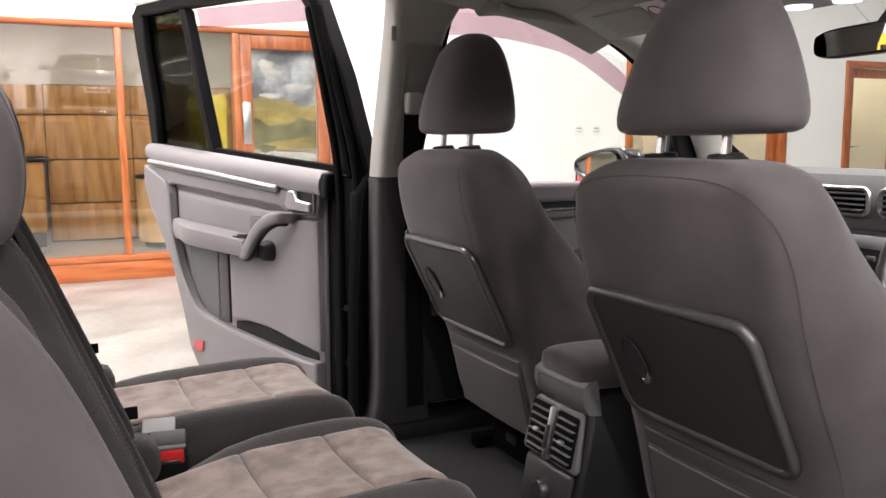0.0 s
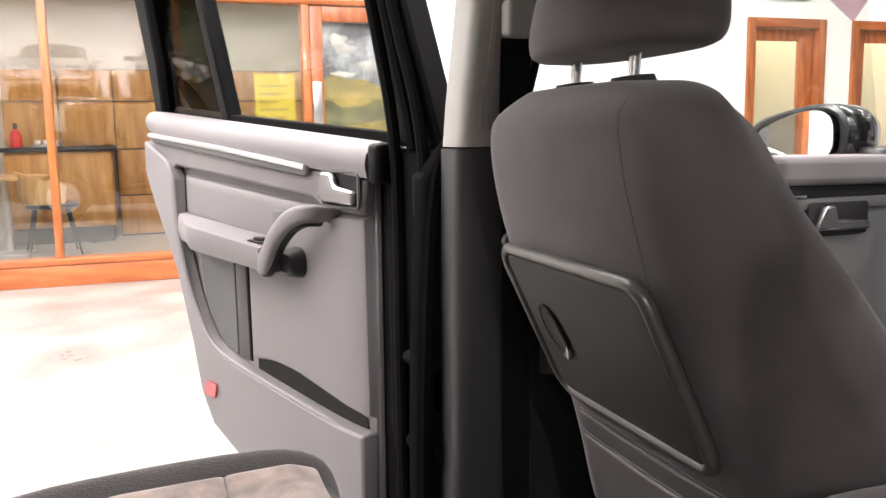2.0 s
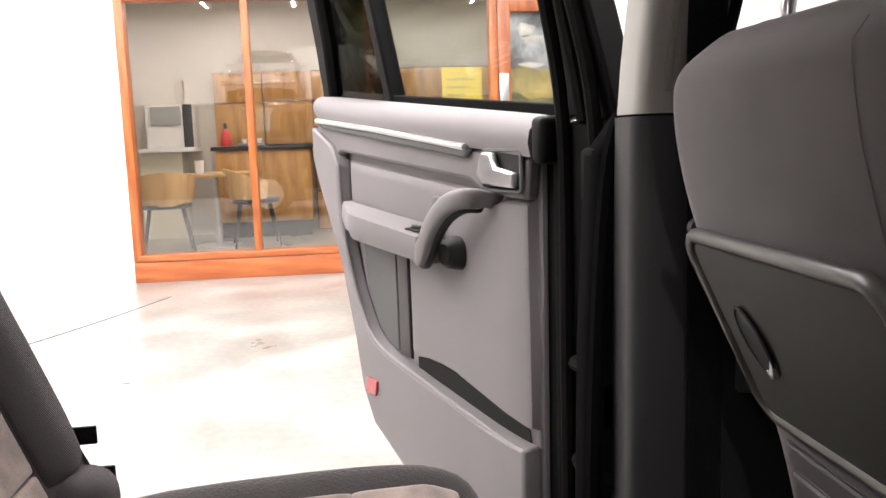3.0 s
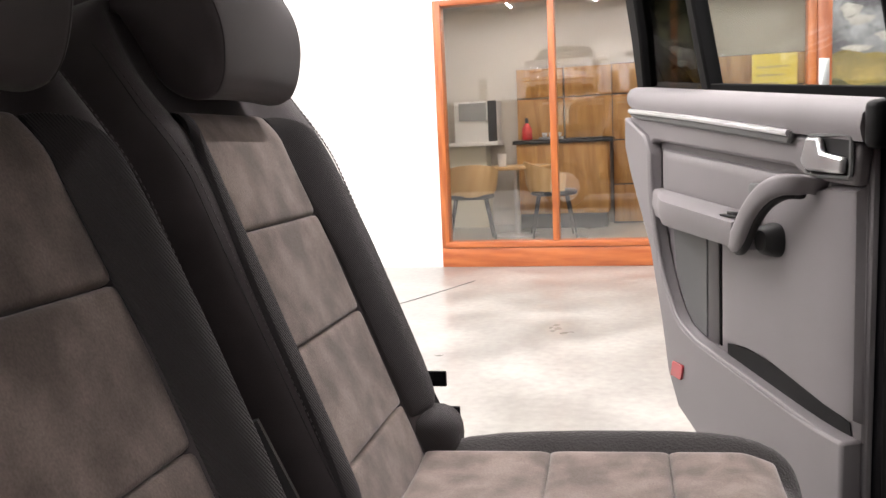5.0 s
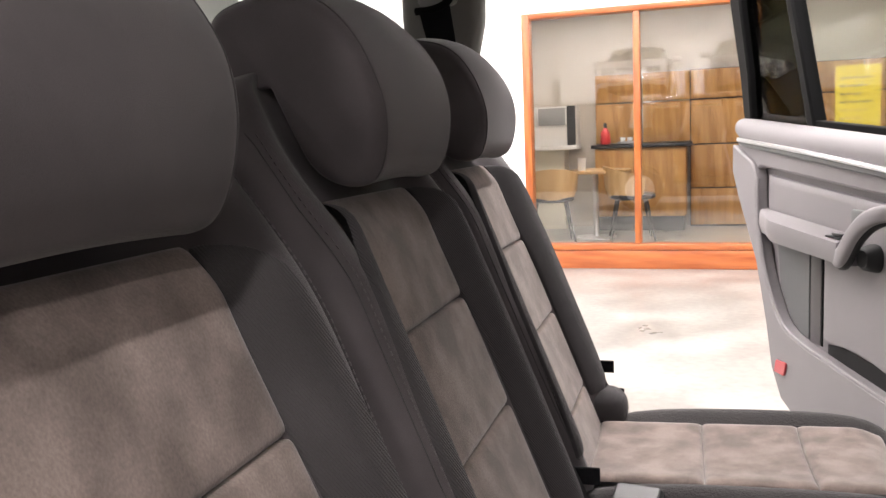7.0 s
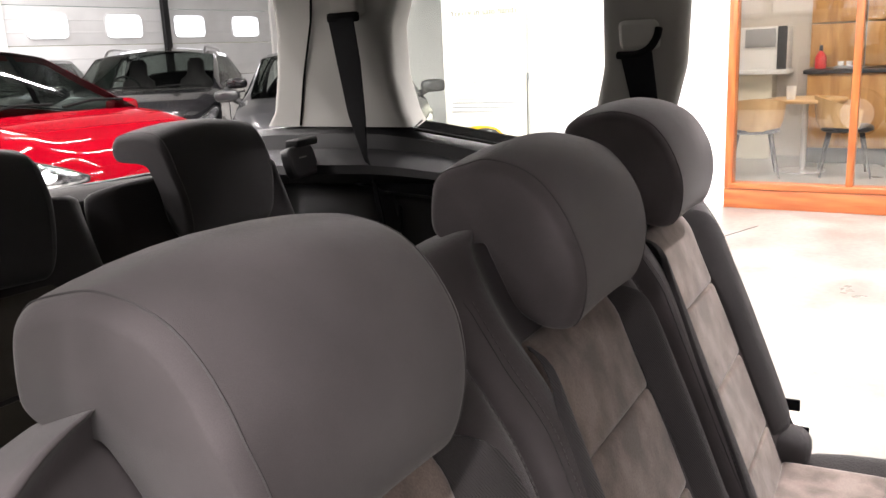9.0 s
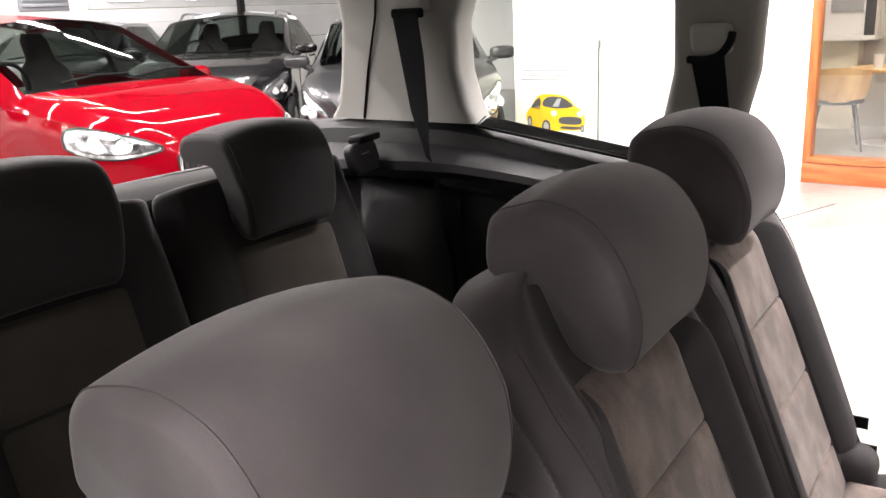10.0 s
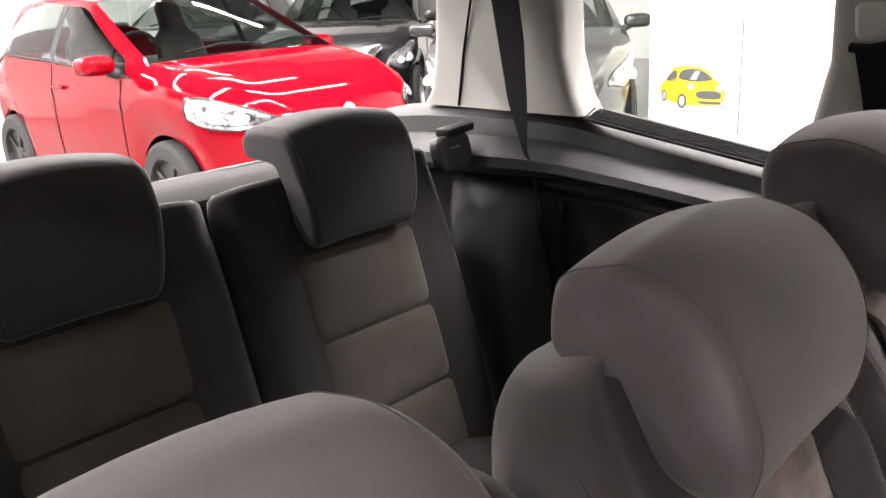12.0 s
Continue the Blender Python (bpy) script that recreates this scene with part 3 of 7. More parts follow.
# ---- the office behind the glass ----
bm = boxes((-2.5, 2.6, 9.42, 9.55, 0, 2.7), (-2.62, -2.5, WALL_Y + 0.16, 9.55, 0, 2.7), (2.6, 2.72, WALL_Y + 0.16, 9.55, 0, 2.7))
structure("wall_office", bm, OFFICE_WALL_DIM, "white walls of the office, dimmed in colour", "wall")
structure("ceiling_office", boxes((-2.62, 2.72, WALL_Y + 0.16, 9.55, 2.7, 2.78)), WALL_WHITE, "white office ceiling", "ceiling")
oak = thing("oak_wall", "oak wall panelling with dark shadow gaps", "wall panelling", kind="structure")
cols = [(-0.06, 0.86), (0.87, 1.74), (1.75, 2.58)]
for x0, x1 in cols:
    for z0, z1 in ((0.02, 0.44), (0.455, 0.945), (0.96, 1.46), (1.475, 1.80)):
        part("panel", box(bmesh.new(), x0, x1, 9.30, 9.33, z0, z1, 0.003), OAK, oak)
part("backing", box(bmesh.new(), -0.07, 2.59, 9.34, 9.41, 0.0, 1.81), PRINT_DARK, oak)

unit = thing("kitchen_counter", "oak counter with a dark worktop and dark kick board", "counter", pose(-0.6, 9.05, 0))
part("body", box(bmesh.new(), -0.50, 0.50, -0.22, 0.24, 0.17, 0.945, 0.004), OAK, unit)
part("worktop", box(bmesh.new(), -0.54, 0.56, -0.26, 0.25, 0.947, 0.99, 0.006), DARK_TOP, unit, "dark worktop")
part("kick_board", box(bmesh.new(), -0.48, 0.48, -0.17, 0.2, 0.0, 0.168, 0.003), DARK_TOP, unit)
part("cupboard_door", box(bmesh.new(), -0.49, -0.01, -0.24, -0.222, 0.19, 0.93, 0.003), OAK, unit)
part("cupboard_door", box(bmesh.new(), 0.01, 0.49, -0.24, -0.222, 0.19, 0.93, 0.003), OAK, unit)
back = thing("oak_back_panel", "tall oak panel behind the counter", "wall panelling", pose(-0.6, 9.34, 0), kind="structure")
for x0, x1 in ((-0.55, -0.02), (0.0, 0.53)):
    part("panel", box(bmesh.new(), x0, x1, -0.03, 0.04, 1.0, 1.46, 0.003), OAK, back)
    part("panel", box(bmesh.new(), x0, x1, -0.03, 0.04, 1.475, 1.80, 0.003), OAK, back)
bottle = thing("red_bottle", "red soap bottle on the dark worktop", "bottle", pose(-1.0, 9.0, 0.991))
part("body", lathe(bmesh.new(), [(0.02, 0), (0.055, 0.004), (0.06, 0.03), (0.055, 0.13), (0.03, 0.17), (0.018, 0.19)], 16), RED_PLASTIC, bottle)
part("cap", lathe(bmesh.new(), [(0.016, 0.19), (0.02, 0.2), (0.02, 0.24), (0.012, 0.25)], 12), DARK_TOP, bottle)
tray = thing("small_tray", "pale tray of cups on the worktop", "tray", pose(-0.72, 8.98, 0.991))
part("base", box(bmesh.new(), -0.14, 0.14, -0.08, 0.08, 0.0, 0.03, 0.01), GREY_PANEL, tray)
for k in (-0.08, 0.0, 0.08):
    part("cup", lathe(bmesh.new(), [(0.02, 0.03), (0.026, 0.034), (0.032, 0.075), (0.028, 0.076)], 12, pose(k, 0, 0)), WHITE_GLOSS, tray)

fridge = thing("white_cabinet", "white wall unit with a grey flap and black screen edge", "cabinet", pose(-1.55, 9.2, 0))
part("body", box(bmesh.new(), -0.30, 0.20, -0.15, 0.2, 1.0, 1.46, 0.006), WHITE_GLOSS, fridge)
part("flap", box(bmesh.new(), -0.24, 0.08, -0.17, -0.152, 1.24, 1.44, 0.004), GREY_PANEL, fridge)
part("screen", box(bmesh.new(), 0.10, 0.20, -0.175, -0.152, 1.0, 1.46, 0.004), DARK_TOP, fridge)
part("shelf", box(bmesh.new(), -0.40, 0.22, -0.22, 0.2, 0.95, 0.998, 0.004), WHITE_GLOSS, fridge)
part("base", box(bmesh.new(), -0.40, 0.05, -0.1, 0.2, 0.0, 0.948, 0.004), WALL_CREAM, fridge)


def shell_chair(x, y, turn):
    c = thing("shell_chair", "beech shell chair with black seat pad and black legs", "chair", pose(x, y, 0, 0, 0, turn), group="chairs in the office")
    bm = bmesh.new()
    rings = []
    for i in range(15):
        a = radians(-115 + 230 * i / 14)
        r = 0.27
        top = 0.78 - 0.14 * abs(math.sin(a / 2)) ** 2 * 1.3
        cx, cy = r * math.sin(a), r * math.cos(a)
        rings.append([(cx * 0.86, cy * 0.86, 0.46), (cx, cy, 0.55), (cx * 1.06, cy * 1.08, top), (cx * 1.0, cy * 1.02, top), (cx * 0.95, cy * 0.95, 0.55), (cx * 0.80, cy * 0.80, 0.465)])
    part("shell", loft(bm, rings), BEECH, c, "bent beech plywood back")
    part("seat", loft(bmesh.new(), [[(a, b, z) for a, b in oval(0, -0.01, 0.24 * k, 0.235 * k, 24)] for z, k in ((0.43, 0.85), (0.445, 1.0), (0.475, 1.0), (0.488, 0.93))]), DARK_TOP, c, "black upholstered seat pad")
    for sx in (-1, 1):
        for sy in (-1, 1):
            part("leg", tube(bmesh.new(), [(sx * 0.15, sy * 0.14, 0.44), (sx * 0.23, sy * 0.22, 0.0)], [0.014, 0.010], 8), BLACK_METAL, c)
    return c


chair = shell_chair(-1.42, 7.80, 195)
copy_thing(chair, pose(-0.62, 8.05, 0, 0, 0, 100))
table = thing("round_table", "small round beech table on a metal column", "table", pose(-1.02, 8.25, 0))
part("tabletop", lathe(bmesh.new(), [(0.36, 0.70), (0.38, 0.705), (0.385, 0.72), (0.38, 0.735), (0.37, 0.737)], 36), BEECH, table)
part("column", lathe(bmesh.new(), [(0.03, 0.02), (0.03, 0.70)], 16), BRUSHED, table)
part("foot", lathe(bmesh.new(), [(0.22, 0.0), (0.22, 0.012), (0.05, 0.022)], 28), BRUSHED, table)
mug = thing("white_cup", "white paper cup on the round table", "cup", pose(-1.13, 8.05, 0.737))
part("cup", lathe(bmesh.new(), [(0.035, 0), (0.04, 0.004), (0.048, 0.13), (0.044, 0.13), (0.038, 0.02)], 18), WHITE_GLOSS, mug)
drum = thing("beech_drum_table", "round beech drum table behind the glass", "table", pose(1.16, 8.45, 0) @ Matrix.Diagonal((0.96, 0.96, 1.2, 1.0)))
part("body", lathe(bmesh.new(), [(0.34, 0.05), (0.36, 0.055), (0.36, 0.62), (0.34, 0.63)], 40), BEECH, drum)
part("top", lathe(bmesh.new(), [(0.37, 0.632), (0.38, 0.64), (0.38, 0.66), (0.37, 0.665)], 40), DARK_TOP, drum)
part("plinth", lathe(bmesh.new(), [(0.30, 0.0), (0.30, 0.05)], 32), DARK_TOP, drum)

poster = thing("yellow_notice", "yellow printed notice stuck inside the office glass", "notice", pose(1.24, WALL_Y + 0.042, 1.25))
part("sheet", box(bmesh.new(), -0.16, 0.15, 0.0, 0.003, -0.25, 0.29), NOTICE_YELLOW, poster)
for i in range(7):
    part("text_bar", box(bmesh.new(), -0.13, 0.10 - 0.04 * (i % 3), -0.0012, -0.0004, 0.19 - i * 0.06, 0.205 - i * 0.06), OCHRE_PRINT, poster)
view = thing("landscape_poster", "landscape poster of sky and fields behind the door pane", "poster", pose(1.904, WALL_Y + 0.045, 1.41))
sheet_at = lambda name, pts, mat, d, label="": part(name, prism(bmesh.new(), pts, lambda a, b, e: (a, 0.004 - d - e, b), 0.0012), mat, view, label)
wavy = lambda z, rise, bends, seed: [(-0.285 + 0.57 * k / 24, z + rise * math.sin(bends * k / 24 + seed) + 0.4 * rise * math.sin(2.7 * bends * k / 24)) for k in range(25)]
puff = lambda x, z, w, h: [(x + w * math.cos(q) * (1 + 0.18 * math.sin(5 * q)), z + h * math.sin(q) * (1 + 0.25 * math.sin(3 * q + 1))) for q in np.linspace(0, 2 * math.pi, 28, endpoint=False)]
part("sky_print", box(bmesh.new(), -0.285, 0.285, 0.0, 0.004, -0.30, 0.53), BLUE_PRINT, view, "hazy blue sky with clouds")
for x, z, w, h in ((-0.16, 0.40, 0.07, 0.05), (-0.10, 0.33, 0.09, 0.035), (0.12, 0.21, 0.12, 0.030), (-0.12, 0.13, 0.10, 0.025)):
    sheet_at("cloud_print", puff(x, z, w, h), CLOUD_PRINT, 0.005)
sheet_at("field_print", wavy(0.08, 0.035, 5.0, 0.4) + [(0.285, -0.34), (-0.285, -0.34)], OCHRE_PRINT, 0.0065, "ochre fields")
sheet_at("hill_print", wavy(-0.10, 0.03, 7.0, 2.0) + [(0.285, -0.22), (-0.285, -0.30)], OLIVE_PRINT, 0.008)
sheet_at("road_print", wavy(-0.36, 0.02, 4.0, 1.0) + [(0.285, -0.72), (-0.285, -0.72)], CLOUD_PRINT, 0.0095, "pale road")
sheet_at("vehicle_print", puff(-0.17, -0.33, 0.08, 0.035), OLIVE_PRINT, 0.011)

# roll-up banner by the recess
ban = thing("roll_up_banner", "pale roll-up banner with a yellow header and a printed car", "banner", pose(-3.47, 6.02, 0))
part("sheet", box(bmesh.new(), -0.425, 0.425, 0.0, 0.004, 0.09, 2.19), BANNER, ban)
part("base", box(bmesh.new(), -0.45, 0.45, -0.09, 0.09, 0.0, 0.088, 0.02), BRUSHED, ban)
part("pole", tube(bmesh.new(), [(0.0, 0.03, 0.09), (0.0, 0.03, 2.2)], 0.01, 8), BRUSHED, ban)
part("top_rail", box(bmesh.new(), -0.43, 0.43, -0.008, 0.014, 2.19, 2.215, 0.004), BRUSHED, ban)
bm = prism(bmesh.new(), [(-0.42, 2.185), (0.42, 2.185), (0.42, 2.12), (-0.22, 1.93), (-0.42, 1.90)], lambda a, b, d: (a, -0.002 + d, b), 0.0015)
part("header", bm, YELLOW_PRINT, ban, "yellow header shape")
part("logo_bar", boxes((-0.36, -0.30, -0.004, -0.0022, 2.03, 2.13), (-0.28, -0.22, -0.004, -0.0022, 2.03, 2.13)), PRINT_DARK, ban)
words("You're in safe hands", 0.085, PRINT_DARK, ban, pose(-0.34, -0.003, 1.66, 90, 0, 0), "slogan")
# Upper text lines paled in colour, as bright light washes them out.
for i in range(9):
    z = 1.52 - i * 0.078
    part("text_bar", boxes((-0.34, 0.26 - 0.17 * ((i * 7) % 3) / 2, -0.003, -0.002, z, z + 0.016), *([(-0.34, -0.05 + 0.08 * (i % 2), -0.003, -0.002, z - 0.028, z - 0.013)] if i % 3 == 0 else [])), BANNER_TEXT, ban)
part("text_bar", boxes(*[(-0.36, 0.36 - 0.14 * k, -0.003, -0.002, 0.865 - k * 0.042, 0.880 - k * 0.042) for k in range(3)]), GREY_PANEL, ban)


def flat_car(parent, m):
    """The small printed car on the banner, built as thin flat shapes."""
    def sheet(name, pts, mat, d):
        part(name, prism(bmesh.new(), pts, lambda a, b, e: m @ Vector((a, -d + e, b)), 0.0012), mat, parent)
    curve = lambda pts: [(p.x, p.y) for p in spline([(a, b, 0) for a, b in pts], 5, closed=True)]
    disc = lambda x, z, w, h: [(x + w * math.cos(q), z + h * math.sin(q)) for q in np.linspace(0, 2 * math.pi, 18, endpoint=False)]
    sheet("print_body", curve([(-0.235, 0.10), (-0.245, 0.18), (-0.20, 0.25), (-0.15, 0.335), (-0.07, 0.362), (0.06, 0.352), (0.12, 0.318), (0.165, 0.262), (0.225, 0.215), (0.245, 0.15), (0.235, 0.075), (0.20, 0.045), (0.05, 0.035), (-0.06, 0.03), (-0.17, 0.06)]), YELLOW_PRINT, 0.003)
    sheet("print_windscreen", curve([(-0.10, 0.255), (-0.085, 0.315), (-0.03, 0.340), (0.05, 0.335), (0.10, 0.31), (0.15, 0.258), (0.08, 0.238), (0.0, 0.235)]), PRINT_DARK, 0.0042)
    sheet("print_glare", [(-0.02, 0.25), (0.02, 0.322), (0.055, 0.322), (0.03, 0.25)], GREY_PANEL, 0.0048)
    sheet("print_window", curve([(-0.20, 0.235), (-0.165, 0.30), (-0.125, 0.325), (-0.125, 0.25)]), PRINT_DARK, 0.0042)
    sheet("print_grille", curve([(0.03, 0.125), (0.05, 0.155), (0.13, 0.165), (0.205, 0.155), (0.22, 0.125), (0.19, 0.095), (0.06, 0.095)]), PRINT_DARK, 0.0042)
    sheet("print_intake", curve([(0.05, 0.055), (0.06, 0.075), (0.20, 0.075), (0.21, 0.058), (0.13, 0.048)]), PRINT_DARK, 0.0042)
    for x in (0.0, 0.215):
        sheet("print_lamp", curve([(x - 0.035, 0.20), (x, 0.215), (x + 0.015, 0.185), (x - 0.015, 0.165)]), WHITE_GLOSS, 0.0042)
    sheet("print_mirror", curve([(-0.165, 0.225), (-0.15, 0.25), (-0.125, 0.245), (-0.13, 0.22)]), OCHRE_PRINT, 0.0048)
    sheet("print_seam", [(-0.12, 0.10), (-0.125, 0.23), (-0.121, 0.23), (-0.115, 0.10)], OCHRE_PRINT, 0.0042)
    for x, z, w, h in ((-0.075, 0.065, 0.036, 0.065), (-0.215, 0.105, 0.020, 0.055), (0.225, 0.06, 0.016, 0.035)):
        sheet("print_wheel", disc(x, z, w, h), PRINT_DARK, 0.0042)
        sheet("print_rim", disc(x, z, w * 0.62, h * 0.68), GREY_PANEL, 0.0048)


flat_car(ban, pose(0.0, -0.001, 0.29) @ Matrix.Diagonal((1.25, 1.0, 1.02, 1.0)))

# conduit and small box on the wall by the banner
duct = thing("wall_conduit", "thin dark conduit with a small box on the white wall", "conduit", pose(-3.075, 6.10, 0))
part("pipe", tube(bmesh.new(), [(0, -0.012, 0.02), (0, -0.012, 1.06)], 0.009, 8), PRINT_DARK, duct)
part("box", box(bmesh.new(), -0.02, 0.02, -0.03, -0.001, 1.06, 1.13, 0.004), GREY_PANEL, duct)

# display deck on the far side, whose cars show in the glass
deck = thing("display_deck", "dark raised display deck with low posts", "platform", pose(0, -5.6, 0))
part("top", box(bmesh.new(), -7.0, 7.0, -4.9, 1.8, 1.70, 1.80, 0.01), DECK, deck)
part("fascia", box(bmesh.new(), -7.0, 7.0, 1.70, 1.78, 0.0, 1.698, 0.004), DECK, deck)
for x in (-6.8, -3.4, 0.0, 3.4, 6.8):
    part("leg", box(bmesh.new(), x - 0.1, x + 0.1, -4.7, -4.5, 0, 1.698, 0.01), DECK, deck)
for x in (-2.9, -0.3, 0.05, 3.3):
    part("post", box(bmesh.new(), x - 0.08, x + 0.08, 1.55, 1.7, 1.802, 2.25, 0.01), DECK, deck)


# ---- cars: a body surface from a few stations, cut into panels ----
class Shape:
    """Body surface of a car along x (forward), v from the sill (0) over the belt (0.45) and the roof edge (0.8) to the roof's middle (1)."""
    def __init__(self, nose, tail, axles, arch, low, belt, top, half, roof_half, bulge=0.035):
        self.nose, self.tail, self.axles, self.arch = nose, tail, axles, arch
        self.low, self.belt, self.top, self.half, self.roof_half, self.bulge = low, belt, top, half, roof_half, bulge

    def at(self, x, v, side=1, out=0.0):
        low = curve_at(self.low, x)
        for ax in self.axles:
            d = abs(x - ax)
            if d < self.arch:
                low = max(low, 0.31 + math.sqrt(self.arch ** 2 - d * d))
        belt, top = curve_at(self.belt, x), curve_at(self.top, x)
        belt = max(belt, low + 0.02)
        top = max(top, belt + 0.02)
        w, rw = curve_at(self.half, x), curve_at(self.roof_half, x)
        wb = w * 0.965
        if v <= 0.45:
            q = v / 0.45
            z = low + (belt - low) * q
            y = (w * 0.955) + (wb - w * 0.955) * q + self.bulge * math.sin(math.pi * min(1, q * 0.95 + 0.02)) + 0.012 * math.exp(-((q - 0.78) / 0.06) ** 2)
        elif v <= 0.8:
            q = (v - 0.45) / 0.35
            edge = belt + (top - belt) * 0.86
            z = belt + (edge - belt) * q
            y = wb + (rw - wb) * (q ** 1.35)
        else:
            q = (v - 0.8) / 0.2
            edge = belt + (top - belt) * 0.86
            y = rw * (1 - q)
            z = edge + (top - edge) * (1 - (1 - q) ** 2.0)
        return Vector((x, side * (y + (out if v <= 0.8 else 0)), z + (out if v > 0.8 else 0)))


def panel(s, x0, x1, v0, v1, side=1, out=0.0, nx=16, nv=10, edge=0.006):
    """A piece of the body surface, with a thin turned-in edge."""
    bm = bmesh.new()
    X0, X1 = (x0, x1) if callable(x0) else ((lambda v: x0), (lambda v: x1))
    grid = [[s.at(X0(v) + (X1(v) - X0(v)) * i / nx, v, side, out) for v in [v0 + (v1 - v0) * j / nv for j in range(nv + 1)]] for i in range(nx + 1)]
    rows = [[bm.verts.new(p) for p in r] for r in grid]
    for a, b in zip(rows, rows[1:]):
        for j in range(nv):
            bm.faces.new((a[j], a[j + 1], b[j + 1], b[j]))
    rim = [r[0] for r in rows] + [v for v in rows[-1][1:]] + [r[-1] for r in rows[-2::-1]] + [v for v in rows[0][-2:0:-1]]
    mid = sum((v.co for v in rim), Vector()) / len(rim)
    inner = []
    for v in rim:
        n = Vector((0, -side, -0.25)) if v1 <= 0.82 else Vector((0, 0, -1))
        inner.append(bm.verts.new(v.co + n.normalized() * edge + (mid - v.co).normalized() * 0.001))
    for i in range(len(rim)):
        j = (i + 1) % len(rim)
        bm.faces.new((rim[i], rim[j], inner[j], inner[i]))
    return bm


def wheel(parent, x, y, r=0.31, width=0.2, spokes=5, rim_mat=BRUSHED, side=1):
    m = pose(x, y, r, -90 * side, 0, 0)
    w = part("wheel", lathe(bmesh.new(), [(r * 0.2, -width * 0.45), (r * 0.62, -width * 0.45), (r * 0.62, -width * 0.1), (r * 0.2, -width * 0.05)], 28, m), BLACK_METAL, parent)
    part("tyre", lathe(bmesh.new(), [(r * 0.66, -width * 0.5), (r * 0.9, -width * 0.52), (r * 0.985, -width * 0.42), (r, -width * 0.3), (r, width * 0.3), (r * 0.985, width * 0.42), (r * 0.9, width * 0.52), (r * 0.66, width * 0.5), (r * 0.64, 0)], 36, m), TYRE, w)
    bm = bmesh.new()
    lathe(bm, [(r * 0.60, width * 0.1), (r * 0.665, width * 0.2), (r * 0.67, width * 0.46), (r * 0.64, width * 0.47), (r * 0.61, width * 0.30)], 36, m)
    lathe(bm, [(0.01, width * 0.40), (r * 0.15, width * 0.39), (r * 0.2, width * 0.32), (r * 0.2, width * 0.1)], 20, m)
    for i in range(spokes):
        box(bm, r * 0.14, r * 0.64, -r * 0.06, r * 0.06, width * 0.24, width * 0.38, 0.006, 1, m @ pose(0, 0, 0, 0, 0, 360 * i / spokes))
    part("rim", bm, rim_mat, w, "alloy rim")
    return w


def mirror_housing(parent, x, y, z, side, mat):
    rings = []
    for k, sc in ((0.0, 0.5), (0.02, 0.85), (0.07, 1.0), (0.10, 0.98), (0.115, 0.9)):
        rings.append([(x - k + 0.06, y + a, z + b) for a, b in oval(0, 0, 0.125 * sc, 0.062 * sc, 20, 3)])
    mo = part("door_mirror", loft(bmesh.new(), rings), mat, parent)
    part("mirror_arm", tube(bmesh.new(), [(x, y - side * 0.07, z - 0.04), (x + 0.02, y - side * 0.17, z - 0.08)], [0.03, 0.035], 10), DARK_PLASTIC, mo)
    part("mirror_glass", prism(bmesh.new(), oval(0, 0, 0.108, 0.050, 20, 3), lambda a, b, d: (x - 0.056 - d, y + a, z + b), 0.003), CHROME, mo)
    return mo


